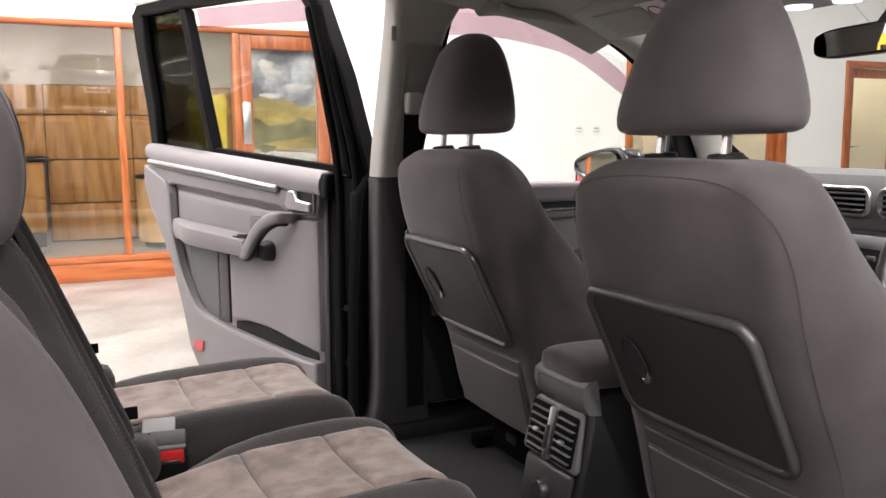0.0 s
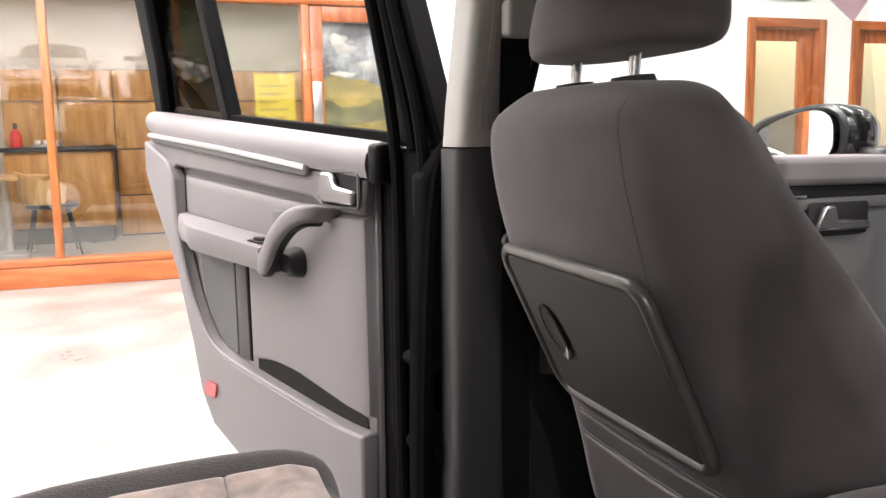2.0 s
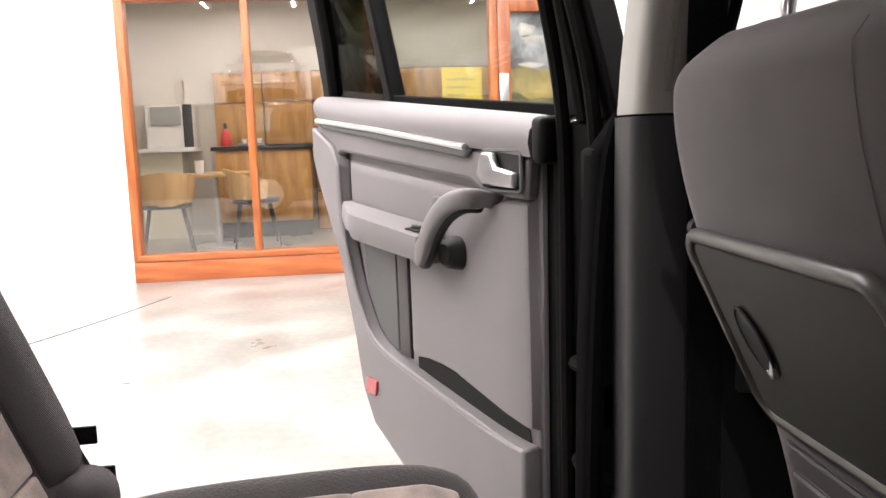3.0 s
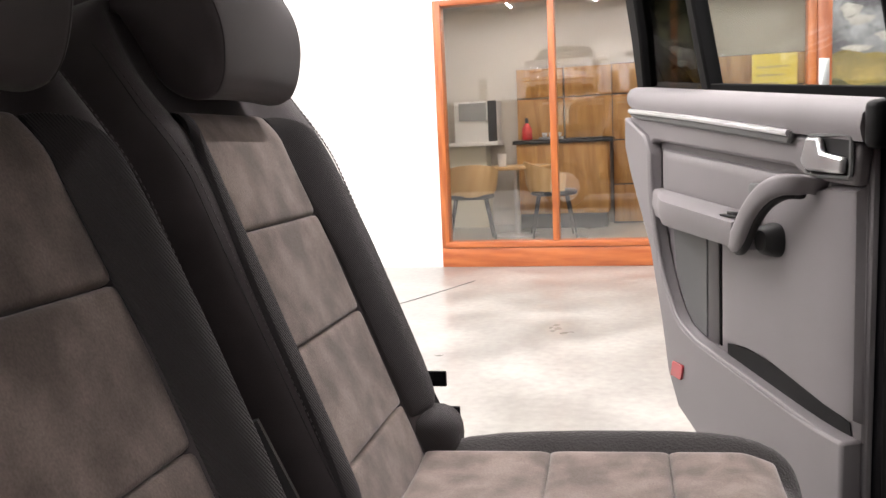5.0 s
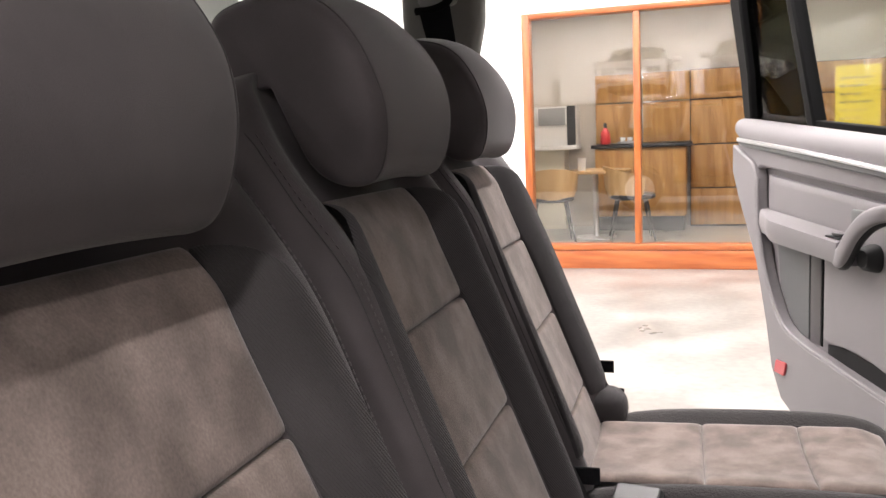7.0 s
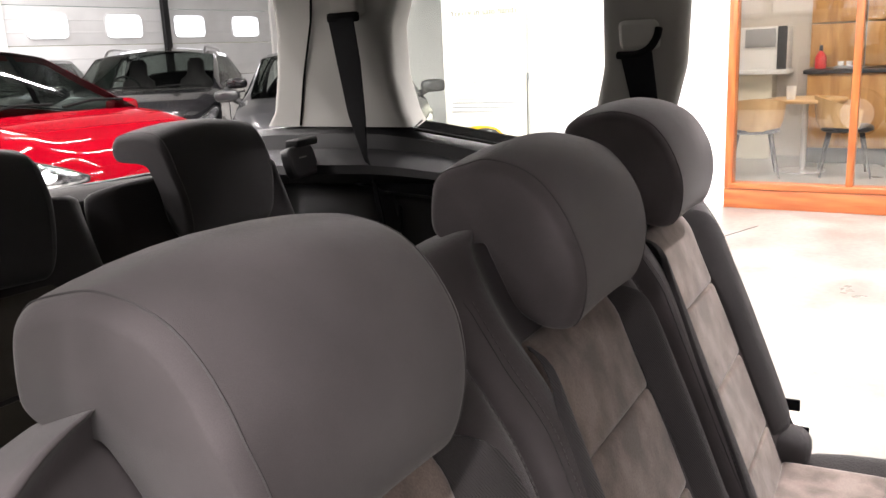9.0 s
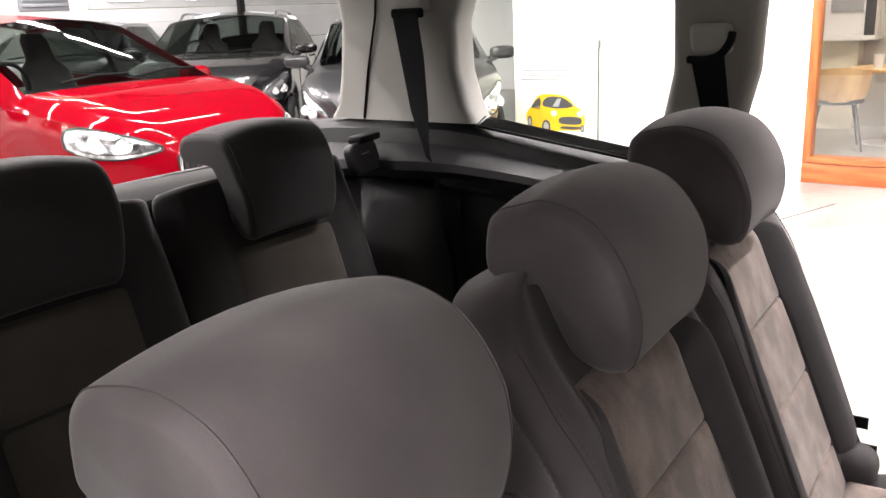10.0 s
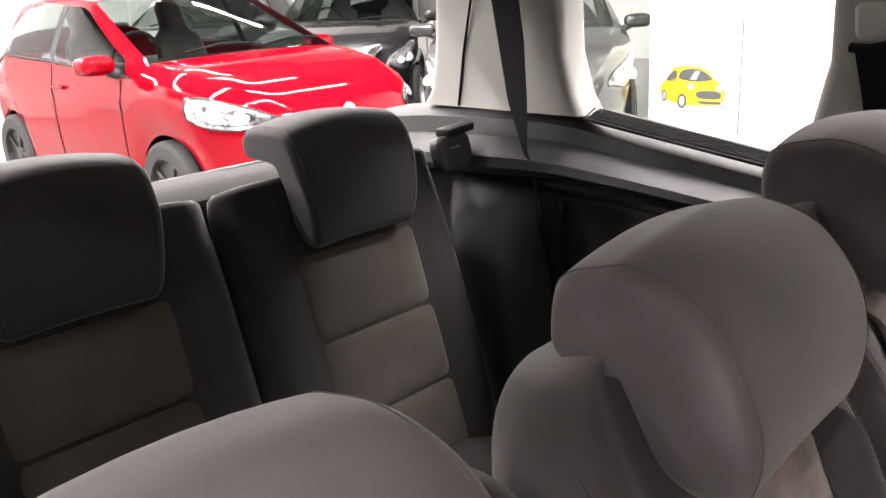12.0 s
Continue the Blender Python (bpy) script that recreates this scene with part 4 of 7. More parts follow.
def parked_car(name, label, m, s, paint, glass_x, seats=True, rails=False, lamps=None, spokes=5, grille=(0.35, 0.08), rim_mat=BRUSHED, badge=True, pillars=(), lamp_level=None, far_mirror=0.13, upright_bars=0):
    """A parked car: body panels, panes, lamps, wheels and trim, all on one surface. glass_x: bonnet end, header, tailgate header, tailgate base."""
    car = thing(name, label, "car", m)
    base, head, rear_head, rear_base = glass_x
    follow = lambda k: 0.22 * k if k < 0.55 else 0.121 + 0.879 * (k - 0.55) / 0.35
    for side in (1, -1):
        flank = part("flank", panel(s, s.tail, s.nose, 0.0, 0.45, side, 0, 60, 10), paint, car)
        if side == 1:
            first_flank = flank
        # door seams and handles
        for x in pillars:
            line = [s.at(x - 0.02 * math.sin(v * 6), v, side, 0.001) for v in np.linspace(0.06, 0.44, 10)]
            part("door_seam", tube(bmesh.new(), line, 0.004, 5), RUBBER, flank)
        for x in pillars[1:]:
            p = s.at(x + 0.12, 0.37, side, 0.014)
            part("door_handle", tube(bmesh.new(), [p - Vector((0.09, 0, 0)), p + Vector((0, side * 0.012, 0)), p + Vector((0.09, 0, 0))], 0.013, 8), paint, flank)
        part("sill_trim", tube(bmesh.new(), [s.at(x, 0.02, side, 0.0) for x in np.linspace(s.axles[1] + s.arch + 0.03, s.axles[0] - s.arch - 0.03, 8)], 0.02, 6), DARK_PLASTIC, flank)
        # side panes between belt and roof edge
        f0, f1 = rear_base + 0.16, base - 0.12
        cuts = [f0] + [x for x in pillars if f0 + 0.15 < x < f1 - 0.2] + [f1]
        for a, b in zip(cuts, cuts[1:]):
            def lo(v, a=a, first=a == f0):
                k = (v - 0.45) / 0.35
                return a + 0.03 + (max(0.0, rear_head - rear_base) * k * 0.9 if first else 0)
            def hi(v, b=b, last=b == f1):
                k = (v - 0.45) / 0.35
                return b - 0.03 + ((head - base) * 0.95 * follow(k) if last else 0)
            part("side_pane", panel(s, lo, hi, 0.47, 0.765, side, 0.002, 12, 6), OUTSIDE_GLASS, car)
        # pillars and roof rail skin: the frame round the panes
        for a, b in [(lambda v: rear_base + (rear_head - rear_base) * max(0, (v - 0.45) / 0.35), lambda v: f0 + 0.03 + (rear_head - rear_base) * 0.9 * max(0, (v - 0.45) / 0.35)),
                     (lambda v: f1 - 0.03 + (head - base) * 0.95 * min(1.06, follow(max(0, (v - 0.45) / 0.35))), lambda v: base)]:
            part("pillar", panel(s, a, b, 0.45, 0.8, side, 0.0, 14, 20), paint, car)
        for x in cuts[1:-1]:
            part("pillar", panel(s, x - 0.04, x + 0.04, 0.45, 0.8, side, 0.0, 3, 8), DARK_PLASTIC, car)
        part("cant_rail", panel(s, rear_head - 0.05, head + 0.05, 0.765, 0.80, side, 0.0, 24, 2), paint, car)
        part("belt_trim", tube(bmesh.new(), [s.at(x, 0.46, side, 0.003) for x in np.linspace(f0, f1, 14)], 0.009, 6), DARK_PLASTIC, car)
        if rails:
            pts = [s.at(x, 0.83, side, 0.05) for x in np.linspace(rear_head + 0.1, head - 0.15, 12)]
            pts = [s.at(rear_head + 0.0, 0.83, side, 0.0)] + pts + [s.at(head, 0.83, side, 0.0)]
            part("roof_rail", tube(bmesh.new(), pts, 0.016, 8), BRUSHED, car)
        p = s.at(base - 0.28, 0.47, side, 0.13 if side < 0 else far_mirror)
        mirror_housing(car, p.x, p.y, p.z + 0.06, side, paint)
        for x in s.axles:
            y = side * (curve_at(s.half, x) - 0.095)
            wheel(car, x, y, spokes=spokes, side=side, rim_mat=rim_mat)
            well = [[(x + (s.arch + 0.01) * math.cos(a), side * yy, 0.31 + (s.arch + 0.01) * math.sin(a)) for a in np.linspace(0.0, math.pi, 14)] for yy in (curve_at(s.half, x) * 0.95, 0.45)]
            part("wheel_well", loft(bmesh.new(), well, closed=False), RUBBER, flank)
    # the upper skins, both halves in one
    def both(x0, x1, v0, v1, out=0.0, nx=20, nv=8):
        bm = panel(s, x0, x1, v0, v1, 1, out, nx, nv)
        tmp = panel(s, x0, x1, v0, v1, -1, out, nx, nv)
        me = bpy.data.meshes.new("half")
        tmp.to_mesh(me)
        tmp.free()
        bm.from_mesh(me)
        bpy.data.meshes.remove(me)
        return bm
    part("bonnet", both(base, s.nose, 0.45, 1.0, 0, 24, 14), paint, car)
    part("windscreen", both(head, base, 0.80, 1.0, 0.0, 14, 8), OUTSIDE_GLASS, car)
    part("roof", both(rear_head, head, 0.80, 1.0, 0, 20, 8), paint, car)
    part("rear_screen", both(rear_base, rear_head, 0.80, 1.0, 0, 12, 8), OUTSIDE_GLASS, car)
    if s.tail < rear_base - 0.05:
        part("boot_lid", both(s.tail, rear_base, 0.45, 1.0, 0, 12, 10), paint, car)
    for x, nm in ((s.nose, "front_bumper"), (s.tail, "rear_panel")):
        d = 1 if x == s.nose else -1
        rim = [s.at(x, v, 1) for v in np.linspace(0, 1, 22)] + [s.at(x, v, -1) for v in np.linspace(1, 0, 22)][1:]
        inner = [Vector((x + d * 0.07, p.y * 0.86, (p.z - 0.5) * 0.8 + 0.48)) for p in rim]
        inner2 = [Vector((x + d * 0.09, p.y * 0.6, (p.z - 0.5) * 0.5 + 0.48)) for p in rim]
        part(nm, loft(bmesh.new(), [rim, inner, inner2], closed=True), paint, car)
    # black dash and cabin tub behind the panes
    w = curve_at(s.half, head) - 0.12
    zb = curve_at(s.belt, head)
    part("cabin_tub", box(bmesh.new(), rear_base + 0.2, base - 0.15, -w, w, 0.30, zb - 0.06, 0.05), DARK_PLASTIC, car)
    part("dashboard", box(bmesh.new(), base - 0.75, base - 0.18, -w, w, zb - 0.15, zb + 0.01, 0.05), DARK_PLASTIC, car)
    part("steering_wheel", tube(bmesh.new(), [(base - 0.85 + 0.05 * math.sin(a), -0.36 + 0.18 * math.cos(a), zb + 0.02 + 0.18 * math.sin(a)) for a in np.linspace(0, 2 * math.pi, 24, endpoint=False)], 0.014, 8, closed=True), DARK_PLASTIC, car)
    if seats:
        for y in (-0.36, 0.36):
            x = (head + base) / 2 - 0.95
            part("seat_back", loft(bmesh.new(), [[(x - 0.3 * k + a, y + b, zb - 0.3 + k * 0.75) for a, b in oval(0, 0, 0.07, 0.22 * wd, 20)] for k, wd in ((0, 0.95), (0.3, 1.0), (0.55, 0.9), (0.64, 0.55), (0.68, 0.5), (0.85, 0.48), (0.92, 0.3))]), FABRIC, car)
    # front end details
    hv = s.nose
    lx0, lx1, lv0, lv1 = lamps or (0.52, 0.07, 0.27, 0.425)
    for side in (1, -1):
        lp = lambda u, v: s.at(hv - lx0 + (lx0 - lx1) * u, lv0 + (lv1 - lv0) * (0.46 + 0.12 * u + (v - 0.5) * 0.92 * (1 - 0.62 * abs(2 * u - 0.9) ** 2.6)), side, 0.0)
        if lamp_level:
            def lp(u, v, side=side):
                x, (z0, z1, h) = hv - lx0 + (lx0 - lx1) * u, lamp_level
                z = z0 + (z1 - z0) * u + (v - 0.5) * h * (1 - 0.55 * abs(2 * u - 0.9) ** 2.6)
                low, belt = s.at(x, 0.0).z, s.at(x, 0.45).z
                return s.at(x, 0.45 * max(0.0, min(0.99, (z - low) / (belt - low))), side)
        lamp = part("headlamp", pad(bmesh.new(), lp, 14, 10, 0.012, 0.004, 6, flip=side > 0), LAMP_GLASS, car, "clear headlamp with chrome reflectors")
        for q, rr in ((0.45, 0.055), (0.72, 0.042)):
            c0 = lp(q, 0.5) + Vector((0.012, side * 0.012, 0))
            part("reflector", lathe(bmesh.new(), [(0.004, -0.012), (rr * 0.45, -0.010), (rr * 0.85, 0.0), (rr, 0.008), (rr * 1.08, 0.004)], 20, Matrix.Translation(c0) @ pose(0, 0, 0, 0, 62, 32 * side)), CHROME, lamp)
        c = s.at(hv - (lx0 + lx1) / 2, (lv0 + lv1) / 2, side, 0.018)
        part("lamp_rim", tube(bmesh.new(), [lp(u, v) for u, v in [(a, 0.0) for a in np.linspace(0, 1, 10)] + [(1, a) for a in np.linspace(0, 1, 6)] + [(a, 1.0) for a in np.linspace(1, 0, 10)] + [(0, a) for a in np.linspace(1, 0, 6)]], 0.007, 6), DARK_PLASTIC, lamp)
        part("indicator", box(bmesh.new(), c.x - 0.16, c.x - 0.08, c.y - side * 0.01, c.y + side * 0.012, c.z - 0.01, c.z + 0.02, 0.004), AMBER, lamp)
    zg = curve_at(s.belt, hv) - 0.06
    gx = hv + 0.075
    gw, gh = grille
    part("grille", box(bmesh.new(), gx - 0.03, gx + 0.012, -gw, gw, zg - gh, zg, 0.012), DARK_PLASTIC, car)
    for i in range(upright_bars):
        y = -gw + (i + 0.5) * 2 * gw / upright_bars
        part("grille_bar", box(bmesh.new(), gx + 0.010, gx + 0.022, y - 0.004, y + 0.004, zg - gh + 0.008, zg - 0.008), DARK_PLASTIC, car)
    if upright_bars:
        rim = [(gw * a, zg - gh / 2 + gh / 2 * b) for a, b in rounded(1.0, 1.0, 0.15)]
        part("grille_surround", tube(bmesh.new(), [(gx + 0.012, a, b) for a, b in rim], 0.007, 8, closed=True), CHROME, car, "chrome grille surround")
    for i in range(0 if upright_bars else 4):
        part("grille_bar", box(bmesh.new(), gx + 0.012, gx + 0.02, -gw + 0.01, gw - 0.01, zg - gh + (i + 0.5) * gh / 4 - 0.004, zg - gh + (i + 0.5) * gh / 4 + 0.004), BRUSHED, car)
    part("lower_intake", box(bmesh.new(), gx - 0.03, gx + 0.014, -0.5, 0.5, 0.27, 0.38, 0.02), DARK_PLASTIC, car)
    plate = part("number_plate", box(bmesh.new(), gx + 0.01, gx + 0.025, -0.26, 0.26, 0.42, 0.53, 0.004), WHITE_GLOSS, car)
    part("plate_bar", box(bmesh.new(), gx + 0.0255, gx + 0.027, -0.21, 0.21, 0.445, 0.505), PRINT_DARK, plate)
    if badge:
        part("badge", lathe(bmesh.new(), [(0.002, 0.0), (0.045, 0.0), (0.05, 0.008), (0.044, 0.014), (0.03, 0.01)], 20, pose(gx - 0.03, 0, zg + 0.035, 0, 70, 0)), CHROME, car)
    for y in (-0.45, 0.12):
        a, b = s.at(base + 0.01, 0.9, 1), None
        p0 = Vector((base - 0.02, y, s.at(base - 0.02, 1, 1).z + 0.02))
        p1 = Vector((base - 0.06, y + 0.52, s.at(base - 0.06, 0.93, 1).z + 0.022))
        part("wiper", tube(bmesh.new(), [p0, (p0 + p1) / 2 + Vector((0, 0, 0.02)), p1], 0.009, 6), RUBBER, car)
    return car


# ---- the people carrier we look into: x forward, y to its left ----
mpv = thing("people_carrier", "black people carrier with grey cloth cabin and open rear doors", "car")
body = Shape(2.72, -1.60, (1.85, -0.83), 0.36,
             [(-1.6, 0.34), (-1.3, 0.24), (1.2, 0.22), (2.5, 0.22), (2.72, 0.32)],
             [(-1.6, 1.08), (-0.9, 1.09), (0.2, 1.05), (1.5, 0.97), (1.9, 0.94), (2.4, 0.84), (2.72, 0.66)],
             [(-1.6, 1.12), (-1.48, 1.45), (-1.3, 1.60), (-0.9, 1.645), (0.0, 1.655), (0.9, 1.64), (1.35, 1.57), (2.12, 1.03), (2.4, 0.95), (2.72, 0.74)],
             [(-1.6, 0.74), (-1.45, 0.82), (-1.0, 0.88), (0.0, 0.895), (1.6, 0.89), (2.2, 0.85), (2.55, 0.74), (2.72, 0.62)],
             [(-1.6, 0.60), (-1.0, 0.64), (0.5, 0.66), (1.4, 0.66), (2.0, 0.75), (2.6, 0.66), (2.72, 0.55)])


def both_halves(s, x0, x1, v0, v1, out=0.0, nx=20, nv=8):
    bm = panel(s, x0, x1, v0, v1, 1, out, nx, nv)
    tmp = panel(s, x0, x1, v0, v1, -1, out, nx, nv)
    me = bpy.data.meshes.new("half")
    tmp.to_mesh(me)
    tmp.free()
    bm.from_mesh(me)
    bpy.data.meshes.remove(me)
    return bm


for side in (1, -1):
    part("front_wing", panel(body, 1.74, 2.72, 0, 0.45, side, 0, 30, 8), BLACK_PAINT, mpv)
    part("front_door_skin", panel(body, 0.84, 1.73, 0.02, 0.45, side, 0, 16, 8), BLACK_PAINT, mpv)
    part("rear_quarter", panel(body, -1.60, -0.36, 0, 0.45, side, 0, 40, 8), BLACK_PAINT, mpv)
    part("sill", box(bmesh.new(), -0.5, 1.45, side * 0.80 - 0.06, side * 0.80 + 0.06, 0.20, 0.36, 0.02), BLACK_PAINT, mpv)
    part("cant_rail", panel(body, -1.13, 1.30, 0.775, 0.82, side, 0, 24, 3), BLACK_PAINT, mpv)
    for x in body.axles:
        wheel(mpv, x, side * 0.80, 0.315, 0.2, 9, BRUSHED, side)
        well = [[(x + 0.37 * math.cos(a), side * yy, 0.31 + 0.37 * math.sin(a)) for a in np.linspace(0.0, math.pi, 14)] for yy in (0.87, 0.64)]
        part("wheel_well", loft(bmesh.new(), well, closed=False), RUBBER, mpv)
part("roof", both_halves(body, -1.13, 1.35, 0.80, 1.0), BLACK_PAINT, mpv)
part("bonnet", both_halves(body, 2.12, 2.72, 0.45, 1.0), BLACK_PAINT, mpv)
for side in (1, -1):
    part("scuttle", panel(body, 1.95, 2.12, 0.45, 0.8, side, 0.0, 20, 8), BLACK_PAINT, mpv)
p = part("windscreen", both_halves(body, 1.36, 2.12, 0.80, 1.0, 0.0, 14, 8), CAR_GLASS, mpv)
p.visible_shadow = False
for x, nm in ((2.72, "front_bumper"),):
    rim = [body.at(x, v, 1) for v in np.linspace(0, 1, 22)] + [body.at(x, v, -1) for v in np.linspace(1, 0, 22)][1:]
    inner = [Vector((x + 0.06, q.y * 0.86, (q.z - 0.5) * 0.8 + 0.48)) for q in rim]
    part(nm, loft(bmesh.new(), [rim, inner]), BLACK_PAINT, mpv)

# cabin floor, sill trims and tunnel
bm = boxes((-1.45, 1.9, -0.72, 0.72, 0.29, 0.33))
part("cabin_floor", bm, CARPET, mpv, "black carpet")
part("step_trim", box(bmesh.new(), -0.3, 1.4, 0.70, 0.80, 0.325, 0.375, 0.012), DARK_PLASTIC, mpv)
part("step_trim", box(bmesh.new(), -0.3, 1.4, -0.80, -0.70, 0.325, 0.375, 0.012), DARK_PLASTIC, mpv)

# headliner: one gently crowned sheet
rows = []
for x in np.linspace(-1.16, 1.32, 24):
    z = curve_at([(-1.42, 1.535), (-1.0, 1.545), (0.0, 1.54), (0.8, 1.525), (1.15, 1.475), (1.32, 1.405)], x)
    w = curve_at([(-1.38, 0.55), (0, 0.60), (1.32, 0.60)], x)
    rows.append([(x, w * k, z - 0.055 * abs(k) ** 3.0) for k in np.linspace(-1, 1, 17)] + [(x, w * k, z + 0.02 - 0.05 * abs(k) ** 3.0) for k in np.linspace(1, -1, 17)])
part("headliner", loft(bmesh.new(), rows), HEADLINER, mpv, "pale grey felt headliner")


def column(name, mat, keys, parent=mpv, label="", side=1, depth=0.10, shift=0.0):
    """A pillar trim from rows of (z, x from, x to, inner y)."""
    rings = []
    for z, x0, x1, y in keys:
        b = min(0.022, (x1 - x0) * 0.3)
        o = rounded((x1 - x0) / 2, depth / 2, b, 4)
        rings.append([((x0 + x1) / 2 + a, side * (y + shift + depth / 2 + c), z) for a, c in o])
    return part(name, loft(bmesh.new(), rings), mat, parent, label)


for side in (1, -1):
    if side == 1:
        column("pillar_trim_upper", PILLAR_GREY, [(1.033, 0.748, 0.845, 0.690), (1.10, 0.751, 0.85, 0.682), (1.25, 0.760, 0.87, 0.655), (1.40, 0.768, 0.915, 0.625), (1.50, 0.762, 0.965, 0.585)], label="pale grey B-pillar trim")
        # Darker slab on the pillar's face; its shaded side is put into colour.
        column("pillar_cover", PILLAR_MID, [(1.06, 0.782, 0.845, 0.683), (1.10, 0.783, 0.848, 0.678), (1.25, 0.790, 0.868, 0.651), (1.36, 0.797, 0.895, 0.630)], label="cover panel greyed down as the shaded face of the pillar", depth=0.02)
        column("pillar_trim_lower", PILLAR_DARK, [(0.33, 0.715, 0.90, 0.715), (0.42, 0.738, 0.89, 0.715), (0.52, 0.744, 0.88, 0.713), (0.70, 0.745, 0.87, 0.708), (0.90, 0.745, 0.862, 0.698), (1.03, 0.745, 0.855, 0.690)], label="dark B-pillar trim")
        column("pillar_skin", JAMB, [(0.30, 0.70, 0.92, 0.80), (0.7, 0.71, 0.90, 0.80), (0.98, 0.72, 0.90, 0.785), (1.05, 0.77, 0.90, 0.775), (1.12, 0.80, 0.91, 0.76), (1.52, 0.84, 0.96, 0.64)], depth=0.07)
        # seal along the door opening
        seal = [(0.715, 0.795, 0.36), (0.725, 0.795, 0.7), (0.745, 0.788, 0.98), (0.785, 0.765, 1.10), (0.80, 0.72, 1.3), (0.82, 0.68, 1.5)]
        part("door_seal", tube(bmesh.new(), spline(seal, 5), 0.013, 8), JAMB, mpv)
        for z in (0.62, 0.95):
            part("hinge", box(bmesh.new(), 0.72, 0.76, 0.80, 0.86, z - 0.04, z + 0.04, 0.008), RUBBER, mpv)
        part("check_strap", tube(bmesh.new(), [(0.74, 0.80, 0.66), (0.72, 0.90, 0.66)], 0.012, 8), RUBBER, mpv)
        part("wiring_boot", tube(bmesh.new(), spline([(0.745, 0.80, 0.52), (0.735, 0.83, 0.50), (0.725, 0.88, 0.515)], 6), 0.02, 10), RUBBER, mpv)
# A-pillar, front door inner and window on the left
a_in = [(0.99, 1.71, 0.66), (1.10, 1.68, 0.65), (1.235, 1.62, 0.64), (1.335, 1.50, 0.625), (1.40, 1.36, 0.60), (1.43, 1.22, 0.59), (1.455, 1.05, 0.585), (1.45, 0.93, 0.59)]
part("pillar_trim_front", tube(bmesh.new(), spline([(1.84, 0.665, 0.99), (1.81, 0.66, 1.08), (1.77, 0.655, 1.16), (1.685, 0.64, 1.275), (1.55, 0.62, 1.36)] + [(x + 0.045, y - 0.005, z + 0.03) for z, x, y in a_in[4:]], 5), 0.056, 14, flat=0.85), PILLAR_GREY, mpv, "pale grey A-pillar trim")
part("window_seal", tube(bmesh.new(), spline([(x + 0.004, y + 0.030, z + 0.006) for z, x, y in a_in], 5), 0.007, 8), RUBBER, mpv)
part("pillar_skin", tube(bmesh.new(), spline([(x + 0.105, y + 0.055, z + 0.075) for z, x, y in a_in], 5), 0.032, 10), BLACK_PAINT, mpv)
dp = prism(bmesh.new(), [(p.x, p.y) for p in spline([(0.84, 1.40, 0), (0.92, 1.455, 0), (1.05, 1.46, 0), (1.22, 1.435, 0), (1.36, 1.40, 0), (1.50, 1.335, 0), (1.58, 1.285, 0)], 5)] +
           [(p.x, p.y) for p in spline([(1.56, 1.25, 0), (1.36, 1.35, 0), (1.22, 1.383, 0), (1.05, 1.40, 0), (0.92, 1.39, 0), (0.85, 1.34, 0)], 5)],
           lambda a, b, d: (a, 0.86 - 0.33 * (b - 0.95) + d, b), 0.004)
part("wind_deflector", dp, PINK_TINT, mpv, "pink-tinted acrylic wind deflector").visible_shadow = False
part("corner_trim", prism(bmesh.new(), [(1.665, 0.99), (1.775, 0.99), (1.785, 1.15), (1.69, 1.195)], lambda a, b, d: (a, 0.70 + d, b), 0.03), DARK_PLASTIC, mpv, bevel=0.006)

fdoor = thing("front_door", "closed front door with grey trim and chrome handle", "door")
top = [(0.83, 1.0), (1.90, 0.985), (1.92, 0.93), (1.92, 0.40), (0.83, 0.40)]
part("trim_panel", prism(bmesh.new(), top, lambda a, b, d: (a, 0.74 + d, b), 0.06), GREY_PLASTIC, fdoor, bevel=0.02)
part("upper_trim", prism(bmesh.new(), [(0.83, 0.955), (1.90, 0.943), (1.90, 0.998), (0.83, 1.01)], lambda a, b, d: (a, 0.715 + d, b), 0.10), DOOR_GREY, fdoor, bevel=0.014)
# Black sheet standing for the shade low on the door, behind the seat.
part("lower_panel", prism(bmesh.new(), [(0.83, 0.82), (1.15, 0.82), (1.22, 0.41), (0.83, 0.41)], lambda a, b, d: (a, 0.734 + d, b), 0.02), DARK_PLASTIC, fdoor, "black sheet for the shade low on the front door", bevel=0.006)
part("accent_strip", box(bmesh.new(), 0.95, 1.435, 0.722, 0.742, 0.9245, 0.932, 0.003), CHROME, fdoor)
part("recess_strip", box(bmesh.new(), 0.90, 1.85, 0.736, 0.745, 0.924, 0.950, 0.003), DARK_PLASTIC, fdoor)
part("ledge_strip", box(bmesh.new(), 0.90, 1.85, 0.728, 0.745, 0.903, 0.924, 0.004), GREY_PLASTIC, fdoor)
part("armrest", loft(bmesh.new(), [[(x, 0.74 - 0.05 * k + a, 0.70 + b) for a, b in oval(0, 0, 0.055 * k + 0.005, 0.045, 20)] for x, k in ((0.9, 0.3), (1.0, 1), (1.3, 1), (1.42, 0.4))]), GREY_PLASTIC, fdoor)
part("pull_handle", tube(bmesh.new(), spline([(1.405, 0.740, 0.862), (1.412, 0.702, 0.842), (1.37, 0.690, 0.755), (1.32, 0.70, 0.70)], 6), 0.016, 10), DOOR_GREY, fdoor)
part("handle_cup", box(bmesh.new(), 1.438, 1.585, 0.7225, 0.745, 0.853, 0.918, 0.010), DARK_PLASTIC, fdoor)
